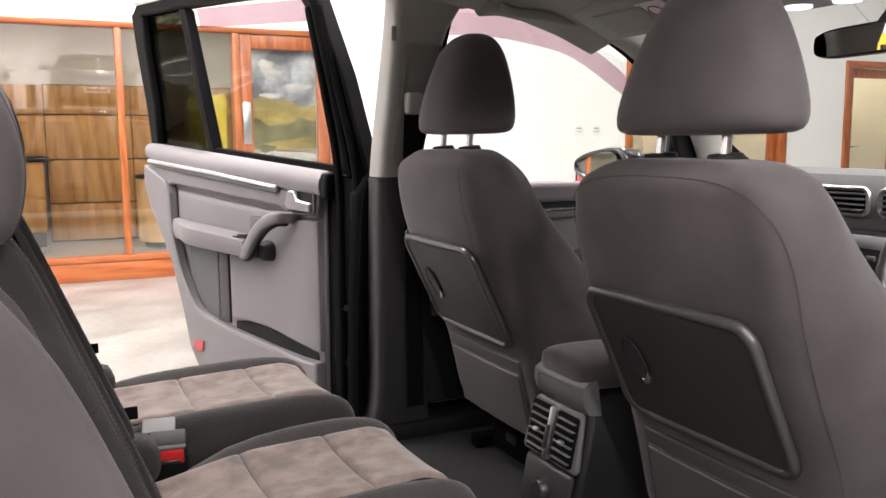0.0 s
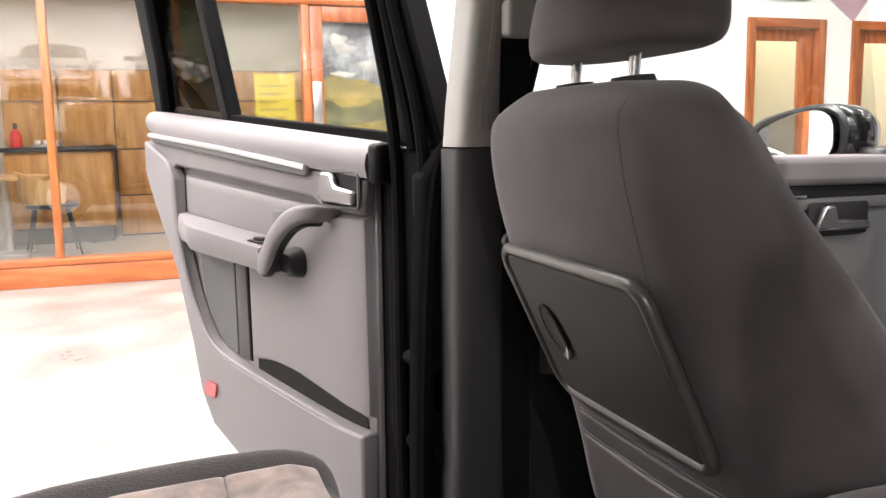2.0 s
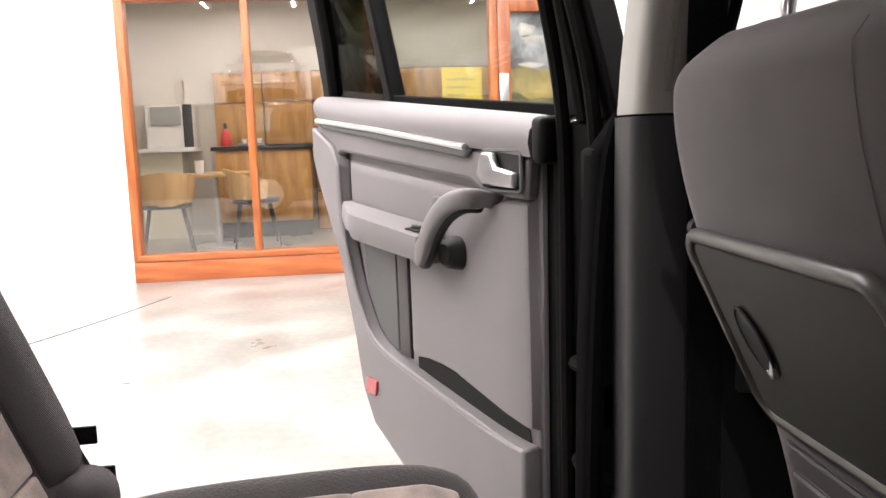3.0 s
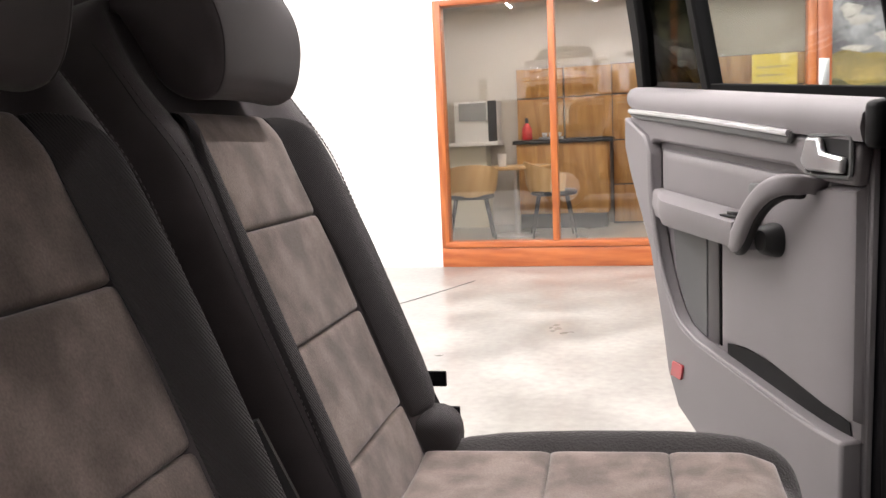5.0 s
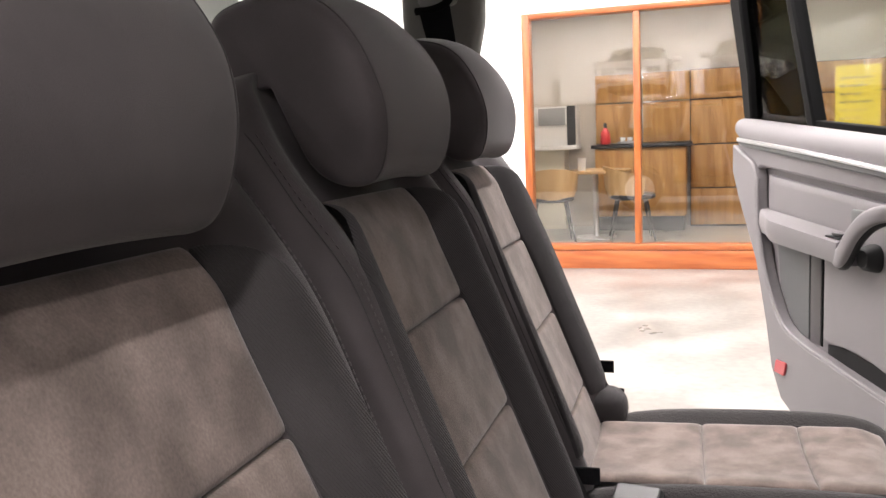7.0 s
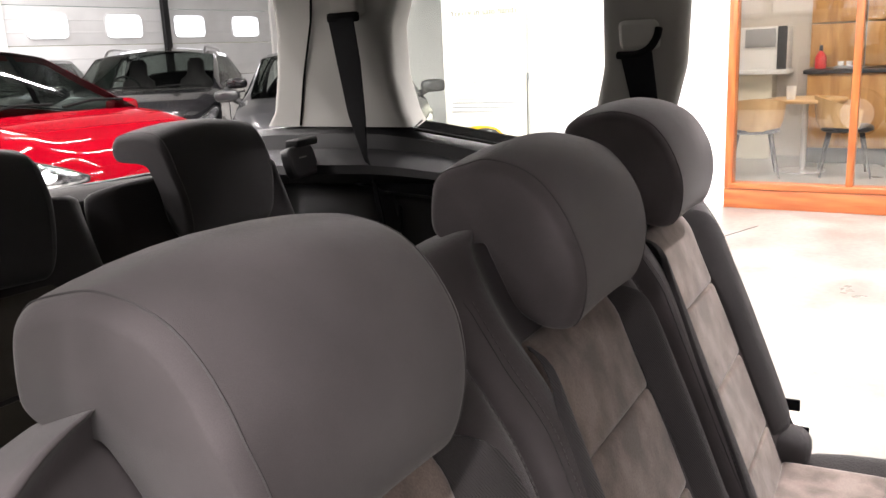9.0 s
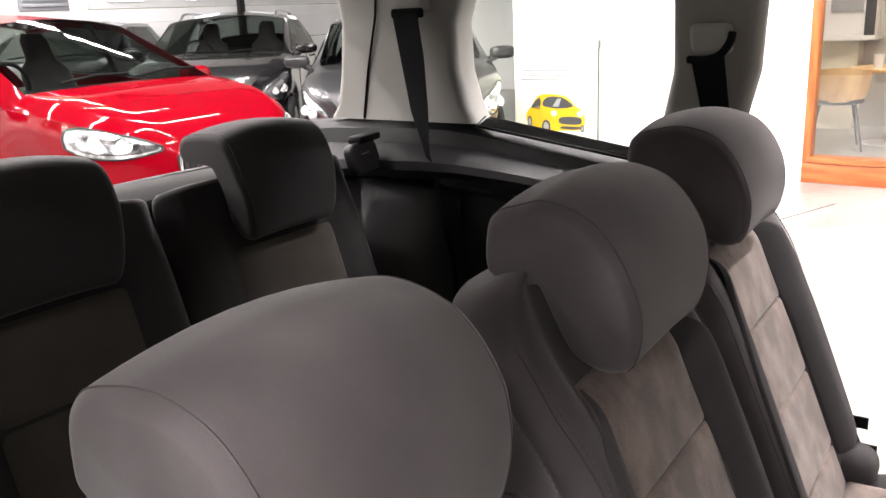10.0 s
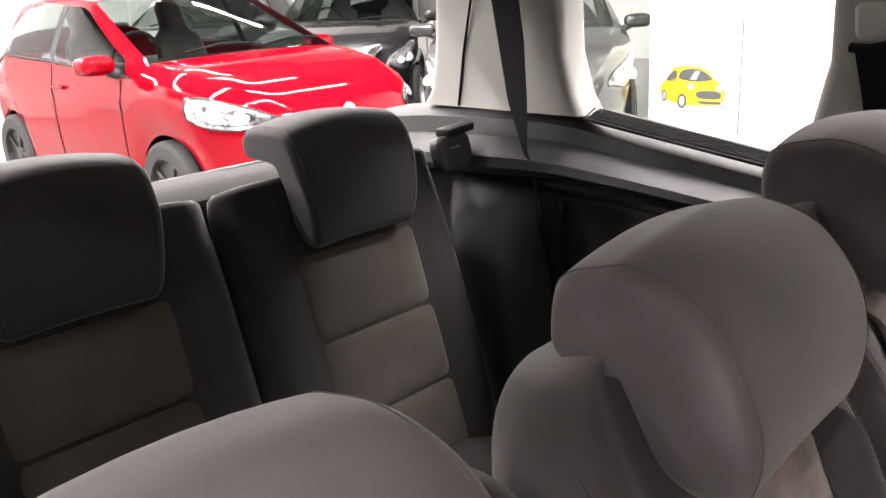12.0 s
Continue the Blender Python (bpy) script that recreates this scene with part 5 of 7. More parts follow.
part("handle", prism(bmesh.new(), [(1.446, 0.866), (1.462, 0.910), (1.490, 0.912), (1.498, 0.886), (1.570, 0.882), (1.575, 0.864)], lambda a, b, d: (a, 0.7215 - d, b), 0.014), CHROME, fdoor, "chrome door handle", bevel=0.005)
part("speaker_bulge", lathe(bmesh.new(), [(0.01, 0.03), (0.12, 0.026), (0.165, 0.012), (0.18, -0.01), (0.18, -0.02)], 32, pose(1.43, 0.735, 0.64, 90, 0, 0)), GREY_PLASTIC, fdoor)
part("window_glass", prism(bmesh.new(), [(0.83, 0.98), (1.72, 0.97), (1.53, 1.34), (1.22, 1.45), (0.86, 1.45)], lambda a, b, d: (a, 0.83 - 0.33 * (b - 0.98) + d, b), 0.004), CAR_GLASS, fdoor).visible_shadow = False

# left door mirror
mir = [[(1.66 + 0.13 * (k - 0.5), 0.935 + a, 1.038 + b * (0.72 - 2.1 * a)) for a, b in oval(0, 0, 0.140 * s, 0.074 * s, 32, 2.8)] for k, s in ((0, 1.0), (0.08, 1.04), (0.5, 1.0), (0.85, 0.8), (1.0, 0.45))]
mobj = part("door_mirror", loft(bmesh.new(), mir), BLACK_PAINT, mpv)
part("mirror_rim", tube(bmesh.new(), [(1.593, 0.935 + a, 1.038 + b * (0.72 - 2.1 * a)) for a, b in oval(0, 0, 0.132, 0.068, 32, 2.8)], 0.008, 8, closed=True), GLOSS_DARK, mobj)
part("mirror_glass", prism(bmesh.new(), oval(0, 0, 0.126, 0.062, 32, 2.8), lambda a, b, d: (1.588 - d + 0.12 * a, 0.935 + a, 1.038 + b * (0.72 - 2.1 * a)), 0.003), MIRROR_SILVER, mobj)
part("mirror_arm", box(bmesh.new(), 1.62, 1.70, 0.74, 0.86, 0.972, 1.015, 0.015), GLOSS_DARK, mobj)

# roof fittings
for x0, x1, y in ((1.02, 1.24, 0.56),):
    g = part("grab_handle", tube(bmesh.new(), spline([(x0, y, 1.47), (x0 + 0.015, y - 0.03, 1.435), ((x0 + x1) / 2, y - 0.035, 1.43), (x1 - 0.015, y - 0.03, 1.42), (x1, y, 1.445)], 6), 0.013, 10), PILLAR_GREY, mpv)
visor = thing("sun_visor", "pale grey sun visor with a warning sticker", "sun visor")
vm = pose(1.245, 0.335, 1.412, 0, 24, 0)
part("flap", box(bmesh.new(), -0.075, 0.075, -0.17, 0.17, -0.011, 0.011, 0.010, 3, vm), HEADLINER, visor)
part("mirror_lid", box(bmesh.new(), -0.045, 0.045, -0.09, 0.09, -0.017, -0.0125, 0.002, 1, vm), PILLAR_GREY, visor)
part("sticker", box(bmesh.new(), -0.05, 0.05, -0.16, -0.075, -0.0142, -0.0112, 0.0005, 1, vm), WHITE_GLOSS, visor, "white and yellow warning sticker")
part("sticker_band", box(bmesh.new(), 0.02, 0.05, -0.16, -0.075, -0.0152, -0.0143, 0.0002, 1, vm), YELLOW_PRINT, visor)
part("sticker_ring", tube(bmesh.new(), [vm @ Vector((-0.015 + 0.02 * math.cos(a), -0.117 + 0.02 * math.sin(a), -0.0146)) for a in np.linspace(0, 2 * math.pi, 18, endpoint=False)], 0.002, 5, closed=True), RED_PLASTIC, visor)
rvm = thing("rear_view_mirror", "black interior mirror hung from the windscreen", "mirror")
part("housing", loft(bmesh.new(), [[(1.43 + k * 0.05 + 0.12 * a, -0.145 + a, 1.312 + b) for a, b in oval(0, 0, 0.135 * s, 0.031 * s, 24, 3.5)] for k, s in ((0, 0.97), (0.15, 1.0), (0.7, 0.9), (1, 0.5))]), GLOSS_DARK, rvm)
part("mirror_glass", prism(bmesh.new(), oval(0, 0, 0.127, 0.025, 24, 5.0), lambda a, b, d: (1.4285 - d + 0.12 * a, -0.145 + a, 1.312 + b), 0.002), MIRROR_SILVER, rvm)
part("stalk", tube(bmesh.new(), [(1.47, -0.14, 1.33), (1.53, -0.12, 1.37), (1.58, -0.10, 1.41)], 0.009, 8), RUBBER, rvm)
console_lamp = thing("roof_console", "grey overhead console with a lit reading lamp", "lamp")
part("housing", box(bmesh.new(), 1.34, 1.56, -0.12, 0.12, 1.408, 1.46, 0.015, 2), HEADLINER, console_lamp)
part("lens", lathe(bmesh.new(), [(0.003, 0), (0.028, 0.002), (0.03, 0.008)], 16, pose(1.508, -0.04, 1.401)), GLOW_WHITE, console_lamp, "small glowing lens")
part("lens", lathe(bmesh.new(), [(0.003, 0), (0.028, 0.002), (0.03, 0.008)], 16, pose(1.485, 0.066, 1.401)), GLOW_WHITE, console_lamp)

# dashboard
dash = thing("dashboard", "grey dashboard with round-ended air vents and radio", "dashboard")
rings = []
for y in np.linspace(-0.71, 0.71, 13):
    k = 0.02 * math.cos(y * 2) - 0.02 * (abs(y) / 0.71) ** 3
    rings.append([(x - k, y, z) for x, z in ((1.97, 1.0), (1.92, 1.035), (1.80, 1.05), (1.73, 1.038), (1.70, 0.99), (1.705, 0.90), (1.74, 0.78), (1.78, 0.62), (1.97, 0.60))])
part("body", loft(bmesh.new(), rings), GREY_PLASTIC, dash)
for y, xf, h in ((-0.09, 1.682, 0.075), (0.09, 1.682, 0.075), (0.648, 1.709, 0.062)):
    part("vent_frame", tube(bmesh.new(), [(xf - 0.006, y + a, 0.978 + b) for a, b in rounded(h, 0.030, 0.016)], 0.006, 6, closed=True), BRUSHED, dash)
    v = part("vent_cavity", prism(bmesh.new(), rounded(h - 0.002, 0.028, 0.015), lambda a, b, d: (xf - 0.002 - d, y + a, 0.978 + b), 0.004), RUBBER, dash)
    for i in range(4):
        part("vent_slat", box(bmesh.new(), xf - 0.014, xf - 0.006, y - h + 0.008, y + h - 0.008, 0.957 + i * 0.0125, 0.961 + i * 0.0125), GREY_PLASTIC, v)
part("silver_bead", box(bmesh.new(), 1.694, 1.712, 0.45, 0.70, 0.932, 0.937, 0.002), BRUSHED, dash)
part("shadow_gap", box(bmesh.new(), 1.697, 1.712, 0.45, 0.70, 0.905, 0.930, 0.003), DARK_PLASTIC, dash)
part("radio", box(bmesh.new(), 1.675, 1.70, -0.1, 0.1, 0.83, 0.915, 0.006), GLOSS_DARK, dash)
for i in range(5):
    part("radio_button", box(bmesh.new(), 1.670, 1.676, -0.085 + i * 0.036, -0.06 + i * 0.036, 0.845, 0.857, 0.002), GREY_PLASTIC, dash)
part("radio_display", box(bmesh.new(), 1.672, 1.6765, -0.07, 0.07, 0.872, 0.902, 0.002), GREY_PANEL, dash)
part("climate_panel", box(bmesh.new(), 1.69, 1.72, -0.1, 0.1, 0.75, 0.815, 0.006), GLOSS_DARK, dash)
sw = thing("steering_wheel", "black steering wheel on the driver's side", "steering wheel", pose(1.43, -0.41, 0.90, 0, -65, 0))
part("rim", tube(bmesh.new(), [(0.185 * math.cos(a), 0.185 * math.sin(a), 0) for a in np.linspace(0, 2 * math.pi, 36, endpoint=False)], 0.015, 10, closed=True), GLOSS_DARK, sw)
part("hub", lathe(bmesh.new(), [(0.02, -0.03), (0.08, -0.02), (0.085, 0.01), (0.06, 0.03)], 24), DARK_PLASTIC, sw)
for a in (0, 180, 270):
    part("spoke", box(bmesh.new(), 0.06, 0.18, -0.02, 0.02, -0.008, 0.008, 0.005, 1, pose(0, 0, 0, 0, 0, a)), DARK_PLASTIC, sw)


# ---- the open rear door ----
door = thing("rear_door", "open rear door with pale grey trim, grab handle and tinted quarter glass", "door",
             Matrix(((-0.393, -0.9195, 0, 0.675), (0.9195, -0.393, 0, 0.97), (0, 0, 1, 0), (0, 0, 0, 1))))
lean = lambda z: 0.20 * max(0.0, z - 1.05)
at_door = lambda a, z, d=0.0: Vector((a, d, z))
edge = [(0.02, 1.04), (0.94, 1.124), (0.956, 1.085), (0.958, 0.97), (0.92, 0.90), (0.80, 0.72), (0.735, 0.55), (0.70, 0.43), (0.645, 0.355), (0.50, 0.30), (0.05, 0.28), (0.03, 0.32)]
inner = [(0.02, 0.985), (0.93, 1.048), (0.938, 0.97), (0.90, 0.90)]
# backing skin of the trim
part("trim_back", prism(bmesh.new(), edge, lambda a, b, d: at_door(a, b, -0.045 + d), 0.015), DOOR_GREY, door, bevel=0.004)
# top roll of the trim
rings = []
for a in np.linspace(0.0, 0.95, 16):
    z = 1.04 + 0.0894 * a
    k = 1 - 0.35 * smooth01(0.90, 0.95, a)
    rings.append([(a, d * k, z + c * k - 0.002) for d, c in ((-0.05, 0.0), (-0.03, 0.004), (-0.008, -0.004), (0.006, -0.02), (0.010, -0.04), (0.004, -0.062), (-0.03, -0.066), (-0.05, -0.06))])
part("top_roll", loft(bmesh.new(), rings), DOOR_GREY, door)
part("roll_end", box(bmesh.new(), -0.035, -0.001, -0.05, 0.008, 0.965, 1.04, 0.012, 3), BLACK_TRIM, door)
# shoulder panel below the roll, carrying the bright strip
shoulder = [(0.014, 0.975), (0.95, 1.055), (0.955, 0.985), (0.86, 0.955), (0.80, 0.985), (0.76, 0.982), (0.20, 0.934), (0.16, 0.915), (0.026, 0.905)]
part("shoulder_panel", prism(bmesh.new(), shoulder, lambda a, b, d: at_door(a, b, -0.03 + d), 0.028), DOOR_GREY, door, bevel=0.008)
strip = [(0.925, 1.072), (0.93, 1.055), (0.90, 1.045), (0.20, 0.974), (0.185, 0.985), (0.19, 0.997)]
part("strip_bed", prism(bmesh.new(), strip, lambda a, b, d: at_door(a, b, -0.004 + d), 0.013), GREY_PLASTIC, door, bevel=0.004)
part("bright_strip", tube(bmesh.new(), [(0.92, 0.010, 1.064), (0.55, 0.010, 1.031), (0.192, 0.010, 0.9935)], 0.0062, 8), BRUSHED, door, "satin metal strip")
# padded insert and armrest
ins = lambda u, v: Vector((0.785 - 0.62 * u, -0.012, 0.965 - 0.052 * u - (0.105 + 0.0 * u) * (1 - v)))
part("insert", pad(bmesh.new(), ins, 20, 10, 0.006, 0.012, 10), DOOR_GREY, door, "soft grey padded insert")
rings = []
for a in np.linspace(0.775, 0.305, 14):
    u = (0.775 - a) / 0.47
    z1, z0 = 0.868 - 0.032 * u, 0.795 - 0.022 * u
    k = 0.012 + 0.045 * smooth01(0.0, 0.35, u)
    rings.append([(a, d, z) for d, z in ((-0.03, z1 + 0.002), (k * 0.6, z1), (k, z1 - 0.008), (k + 0.003, (z0 + z1) / 2), (k - 0.006, z0 + 0.006), (k - 0.022, z0), (-0.03, z0))])
part("armrest", loft(bmesh.new(), rings), DOOR_GREY, door)
part("switch_plate", box(bmesh.new(), 0.30, 0.37, 0.02, 0.048, 0.8355, 0.840, 0.002), DARK_PLASTIC, door)
part("window_switch", box(bmesh.new(), 0.315, 0.355, 0.027, 0.041, 0.8405, 0.8465, 0.002), GLOSS_DARK, door)
part("lamp_switch", box(bmesh.new(), 0.29, 0.345, -0.014, 0.002, 0.845, 0.90, 0.006), GREY_PLASTIC, door)
# grab handle: a slim blade, grey on top and dark beneath
pull = spline([(0.352, 0.030, 0.800), (0.316, 0.044, 0.794), (0.283, 0.054, 0.806), (0.240, 0.058, 0.852), (0.196, 0.056, 0.888), (0.158, 0.046, 0.905), (0.132, 0.026, 0.906), (0.122, -0.008, 0.900)], 6)
def blade(grow, drop, back, short=0):
    """Flat bar along the pull: broad across the arm, thin in depth."""
    rings = []
    for i, p in enumerate(pull[:len(pull) - short]):
        d = (pull[min(i + 1, len(pull) - 1)] - pull[max(i - 1, 0)]).normalized()
        across = Vector((0, 1, 0)).cross(d).normalized()
        k = 1.15 - 0.3 * smooth01(4, 16, i)
        rings.append([p + Vector((0.004 * drop, -back, -0.010 * drop)) + across * (a * k * grow) + Vector((0, b, 0)) for a, b in oval(0, 0, 0.0215, 0.012, 16, 3.0)])
    return loft(bmesh.new(), rings)
part("grab_handle", blade(1.0, 0.0, 0.0), DOOR_GREY, door)
part("grab_underside", blade(0.9, 1.0, 0.012, 7), DARK_PLASTIC, door)
part("handle_foot", loft(bmesh.new(), [[(0.256 + a * s, k, 0.797 + b * s) for a, b in oval(0, 0, 0.034, 0.032, 24)] for k, s in ((-0.03, 1.1), (0.0, 1.0), (0.018, 0.85), (0.026, 0.6))]), DARK_PLASTIC, door)
# release lever
part("lever_cup", prism(bmesh.new(), [(x + 0.084, z + 0.954) for x, z in rounded(0.052, 0.030, 0.008)], lambda a, b, d: at_door(a, b, -0.004 + d), 0.007), DARK_PLASTIC, door, bevel=0.002)
part("lever_surround", tube(bmesh.new(), [(x + 0.086, 0.003, z + 0.954) for x, z in rounded(0.058, 0.034, 0.010)], 0.004, 6, closed=True), GREY_PLASTIC, door)
lev = [(0.132, 0.986), (0.099, 0.984), (0.089, 0.960), (0.034, 0.952), (0.036, 0.926), (0.132, 0.930), (0.149, 0.946)]
part("release_lever", prism(bmesh.new(), lev, lambda a, b, d: at_door(a, b, 0.003 + d), 0.014), BRUSHED, door, "satin metal release lever", bevel=0.005)
# lower field, recess and map pocket
field = [(0.03, 0.975), (0.76, 0.985), (0.80, 0.90), (0.78, 0.80), (0.735, 0.66), (0.66, 0.56), (0.55, 0.53), (0.20, 0.485), (0.06, 0.47), (0.03, 0.48)]
part("lower_field", prism(bmesh.new(), field, lambda a, b, d: at_door(a, b, -0.032 + d), 0.006), DOOR_GREY, door, bevel=0.003)
# Recess floor, strip and line step darker: its shade put into colour.
part("recess", prism(bmesh.new(), [(0.735, 0.79), (0.562, 0.775), (0.562, 0.540), (0.60, 0.548), (0.655, 0.575), (0.715, 0.66)], lambda a, b, d: at_door(a, b, -0.026 + d), 0.005), GREY_PLASTIC, door, bevel=0.002)
part("recess_strip", box(bmesh.new(), 0.509, 0.559, -0.030, -0.0225, 0.535, 0.786, 0.002), SEAT_SHELL, door, "grey strip darkened as the shaded wall of the recess")
part("recess_joint", box(bmesh.new(), 0.499, 0.5075, -0.030, -0.024, 0.535, 0.786, 0.001, 1), RUBBER, door)
rise = [(0.500, -0.0265), (0.488, -0.021), (0.474, -0.013), (0.455, -0.008), (0.43, -0.0055), (0.30, -0.004), (0.10, -0.004), (0.040, -0.005), (0.032, -0.010), (0.030, -0.0265)]
part("handle_field", loft(bmesh.new(), [[(a, d if 0 < k < 7 else -0.0268, z0 + (z1 - z0) * q) for a, d in rise for z0, z1 in ((0.513 + 0.047 * smooth01(0.03, 0.30, a), 0.78 + 0.125 * smooth01(0.50, 0.20, a)),)] for k, q in enumerate((0.0, 0.02, 0.2, 0.4, 0.6, 0.8, 0.98, 1.0))], closed=False, caps=False), DOOR_GREY, door)
pocket = spline([(0.800, 0.0, 0.955), (0.799, 0.002, 0.88), (0.785, 0.006, 0.80), (0.752, 0.010, 0.705), (0.705, 0.012, 0.625), (0.648, 0.014, 0.565), (0.56, 0.016, 0.537), (0.43, 0.016, 0.520), (0.20, 0.014, 0.494), (0.10, 0.010, 0.486), (0.036, 0.006, 0.486)], 5)
frame_edge = [(0.83, 1.0)] + [(p.x, p.z) for p in pocket] + [(0.030, 0.486), (0.032, 0.285), (0.06, 0.275), (0.50, 0.302), (0.645, 0.356), (0.70, 0.43), (0.735, 0.55), (0.80, 0.72), (0.92, 0.90), (0.957, 0.97), (0.956, 1.05)]
part("trim_frame", prism(bmesh.new(), frame_edge, lambda a, b, d: at_door(a, b, -0.028 + d), 0.040), DOOR_GREY, door, "moulded grey frame and map pocket", bevel=0.009)
part("pocket_lip", tube(bmesh.new(), [(p.x, 0.006, p.z) for p in pocket[:-3]], [0.006 * min(1.0, (len(pocket) - 3 - i) / 8) for i in range(len(pocket) - 3)], 8), DOOR_GREY, door)
# Flat dark sheet: the shade inside the map pocket, put into its colour.
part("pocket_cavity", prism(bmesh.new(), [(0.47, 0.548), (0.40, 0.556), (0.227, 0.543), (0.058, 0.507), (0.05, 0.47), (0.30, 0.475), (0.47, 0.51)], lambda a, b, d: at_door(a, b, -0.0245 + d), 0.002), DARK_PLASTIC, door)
part("reflector", prism(bmesh.new(), [(x * 0.9 + 0.64 - 0.3 * z, z + 0.446) for x, z in rounded(0.03, 0.019, 0.006)], lambda a, b, d: at_door(a, b, 0.012 + d), 0.006), LENS_RED, door, "red plastic reflector", bevel=0.001)
# painted leaf, jamb and seals
shell = [(-0.19, 1.03), (0.955, 1.10), (1.0, 1.0), (0.985, 0.90), (0.84, 0.70), (0.75, 0.45), (0.68, 0.33), (0.52, 0.26), (-0.15, 0.24), (-0.19, 0.30)]
part("leaf", prism(bmesh.new(), shell, lambda a, b, d: at_door(a, b, -0.15 + d), 0.104), BLACK_PAINT, door, "glossy black painted leaf", bevel=0.012)
part("jamb", box(bmesh.new(), -0.19, -0.004, -0.06, -0.03, 0.30, 1.03, 0.012, 3), RUBBER, door)
for a, d in ((-0.05, -0.022), (-0.12, -0.026)):
    part("seal", tube(bmesh.new(), spline([(a, d, 0.30), (a, d, 0.65), (a, d, 1.02), (a * 0.75, d + 0.03, 1.25), (a * 0.5, d + 0.07, 1.48)], 5), 0.011, 8), RUBBER, door)
part("striker_bolt", box(bmesh.new(), -0.15, -0.135, -0.03, -0.02, 0.86, 0.90, 0.004), BRUSHED, door)


def bar(name, keys, mat, d0, d1):
    """A window frame bar from pairs of edges (a, z) -> (a, z)."""
    rings = []
    for (a, z), (b, y) in keys:
        rings.append([(a, d0 + lean(z), z), (b, d0 + lean(y), y), (b, d1 + lean(y), y), (a, d1 + lean(z), z)])
    return part(name, loft(bmesh.new(), rings), mat, door, bevel=0.006)


bar("window_frame_front", [((-0.150, 1.02), (-0.004, 1.04)), ((-0.105, 1.3), (-0.016, 1.3)), ((-0.052, 1.50), (-0.004, 1.48)), ((-0.035, 1.545), (0.02, 1.515))], BLACK_TRIM, -0.10, -0.045)
part("frame_seal", tube(bmesh.new(), [(-0.085 + 0.07 * (z - 1.03), -0.036 + lean(z), z) for z in np.linspace(1.03, 1.52, 8)], 0.012, 8), RUBBER, door)
bar("window_frame_top", [((-0.037, 1.545), (0.0, 1.512)), ((0.30, 1.578), (0.30, 1.54)), ((0.60, 1.585), (0.60, 1.548)), ((0.86, 1.583), (0.84, 1.548)), ((0.905, 1.55), (0.86, 1.53))], BLACK_TRIM, -0.10, -0.045)
bar("window_frame_rear", [((0.905, 1.56), (0.84, 1.545)), ((0.925, 1.44), (0.862, 1.44)), ((0.945, 1.25), (0.888, 1.25)), ((0.975, 1.10), (0.93, 1.10))], BLACK_TRIM, -0.10, -0.045)
bar("quarter_post", [((0.62, 1.545), (0.588, 1.545)), ((0.622, 1.3), (0.588, 1.3)), ((0.625, 1.095), (0.588, 1.09))], BLACK_TRIM, -0.09, -0.05)
part("bright_edge", tube(bmesh.new(), [(a, -0.045 + lean(z), z) for a, z in ((0.0, 1.546), (0.3, 1.579), (0.6, 1.587), (0.86, 1.585))], 0.006, 6), BRUSHED, door)
part("waist_seal", prism(bmesh.new(), [(-0.004, 1.036), (0.60, 1.09), (0.60, 1.108), (-0.004, 1.058)], lambda a, b, d: at_door(a, b, -0.075 + d), 0.03), RUBBER, door, bevel=0.003)
g = part("window_glass", prism(bmesh.new(), [(-0.02, 1.03), (0.60, 1.08), (0.60, 1.55), (0.0, 1.52)], lambda a, b, d: at_door(a, b, -0.075 + lean(b) + d), 0.004), CAR_GLASS, door, "half-lowered clear window glass")
g.visible_shadow = False
part("quarter_glass", prism(bmesh.new(), [(0.60, 1.08), (0.95, 1.11), (0.88, 1.55), (0.61, 1.55)], lambda a, b, d: at_door(a, b, -0.07 + lean(b) + d), 0.004), TINT, door, "dark tinted quarter glass")
part("wind_deflector", prism(bmesh.new(), [(0.0, 1.515), (0.60, 1.55), (0.60, 1.492), (-0.01, 1.456)], lambda a, b, d: at_door(a, b, -0.11 + lean(b) + d), 0.004), PINK_TINT, door, "pink-tinted acrylic wind deflector").visible_shadow = False


# ---- second-row seats ----
TILT2 = radians(21.5)


def up_back(u, s, n, x0=0.055, z0=0.60, tilt=TILT2):
    """A point on a reclined backrest: across, up along it, out of its front."""
    return Vector((x0 - math.sin(tilt) * s + math.cos(tilt) * n, u, z0 + math.cos(tilt) * s + math.sin(tilt) * n))


SADDLE = [(-0.050, 1.062, 0), (-0.036, 1.090, 0), (-0.034, 1.135, 0), (-0.050, 1.190, 0), (-0.085, 1.231, 0), (-0.135, 1.246, 0), (-0.180, 1.240, 0), (-0.208, 1.230, 0), (-0.219, 1.212, 0),
          (-0.221, 1.173, 0), (-0.209, 1.154, 0), (-0.180, 1.150, 0), (-0.150, 1.154, 0), (-0.138, 1.136, 0), (-0.124, 1.105, 0), (-0.106, 1.070, 0), (-0.078, 1.056, 0)]
HOOK = [(-0.054, 1.046, 0), (-0.046, 1.075, 0), (-0.048, 1.120, 0), (-0.062, 1.180, 0), (-0.082, 1.222, 0), (-0.108, 1.240, 0), (-0.150, 1.243, 0), (-0.200, 1.238, 0), (-0.219, 1.228, 0), (-0.224, 1.213, 0),
        (-0.217, 1.199, 0), (-0.190, 1.195, 0), (-0.150, 1.194, 0), (-0.124, 1.186, 0), (-0.112, 1.160, 0), (-0.104, 1.115, 0), (-0.098, 1.065, 0), (-0.088, 1.042, 0), (-0.070, 1.036, 0)]


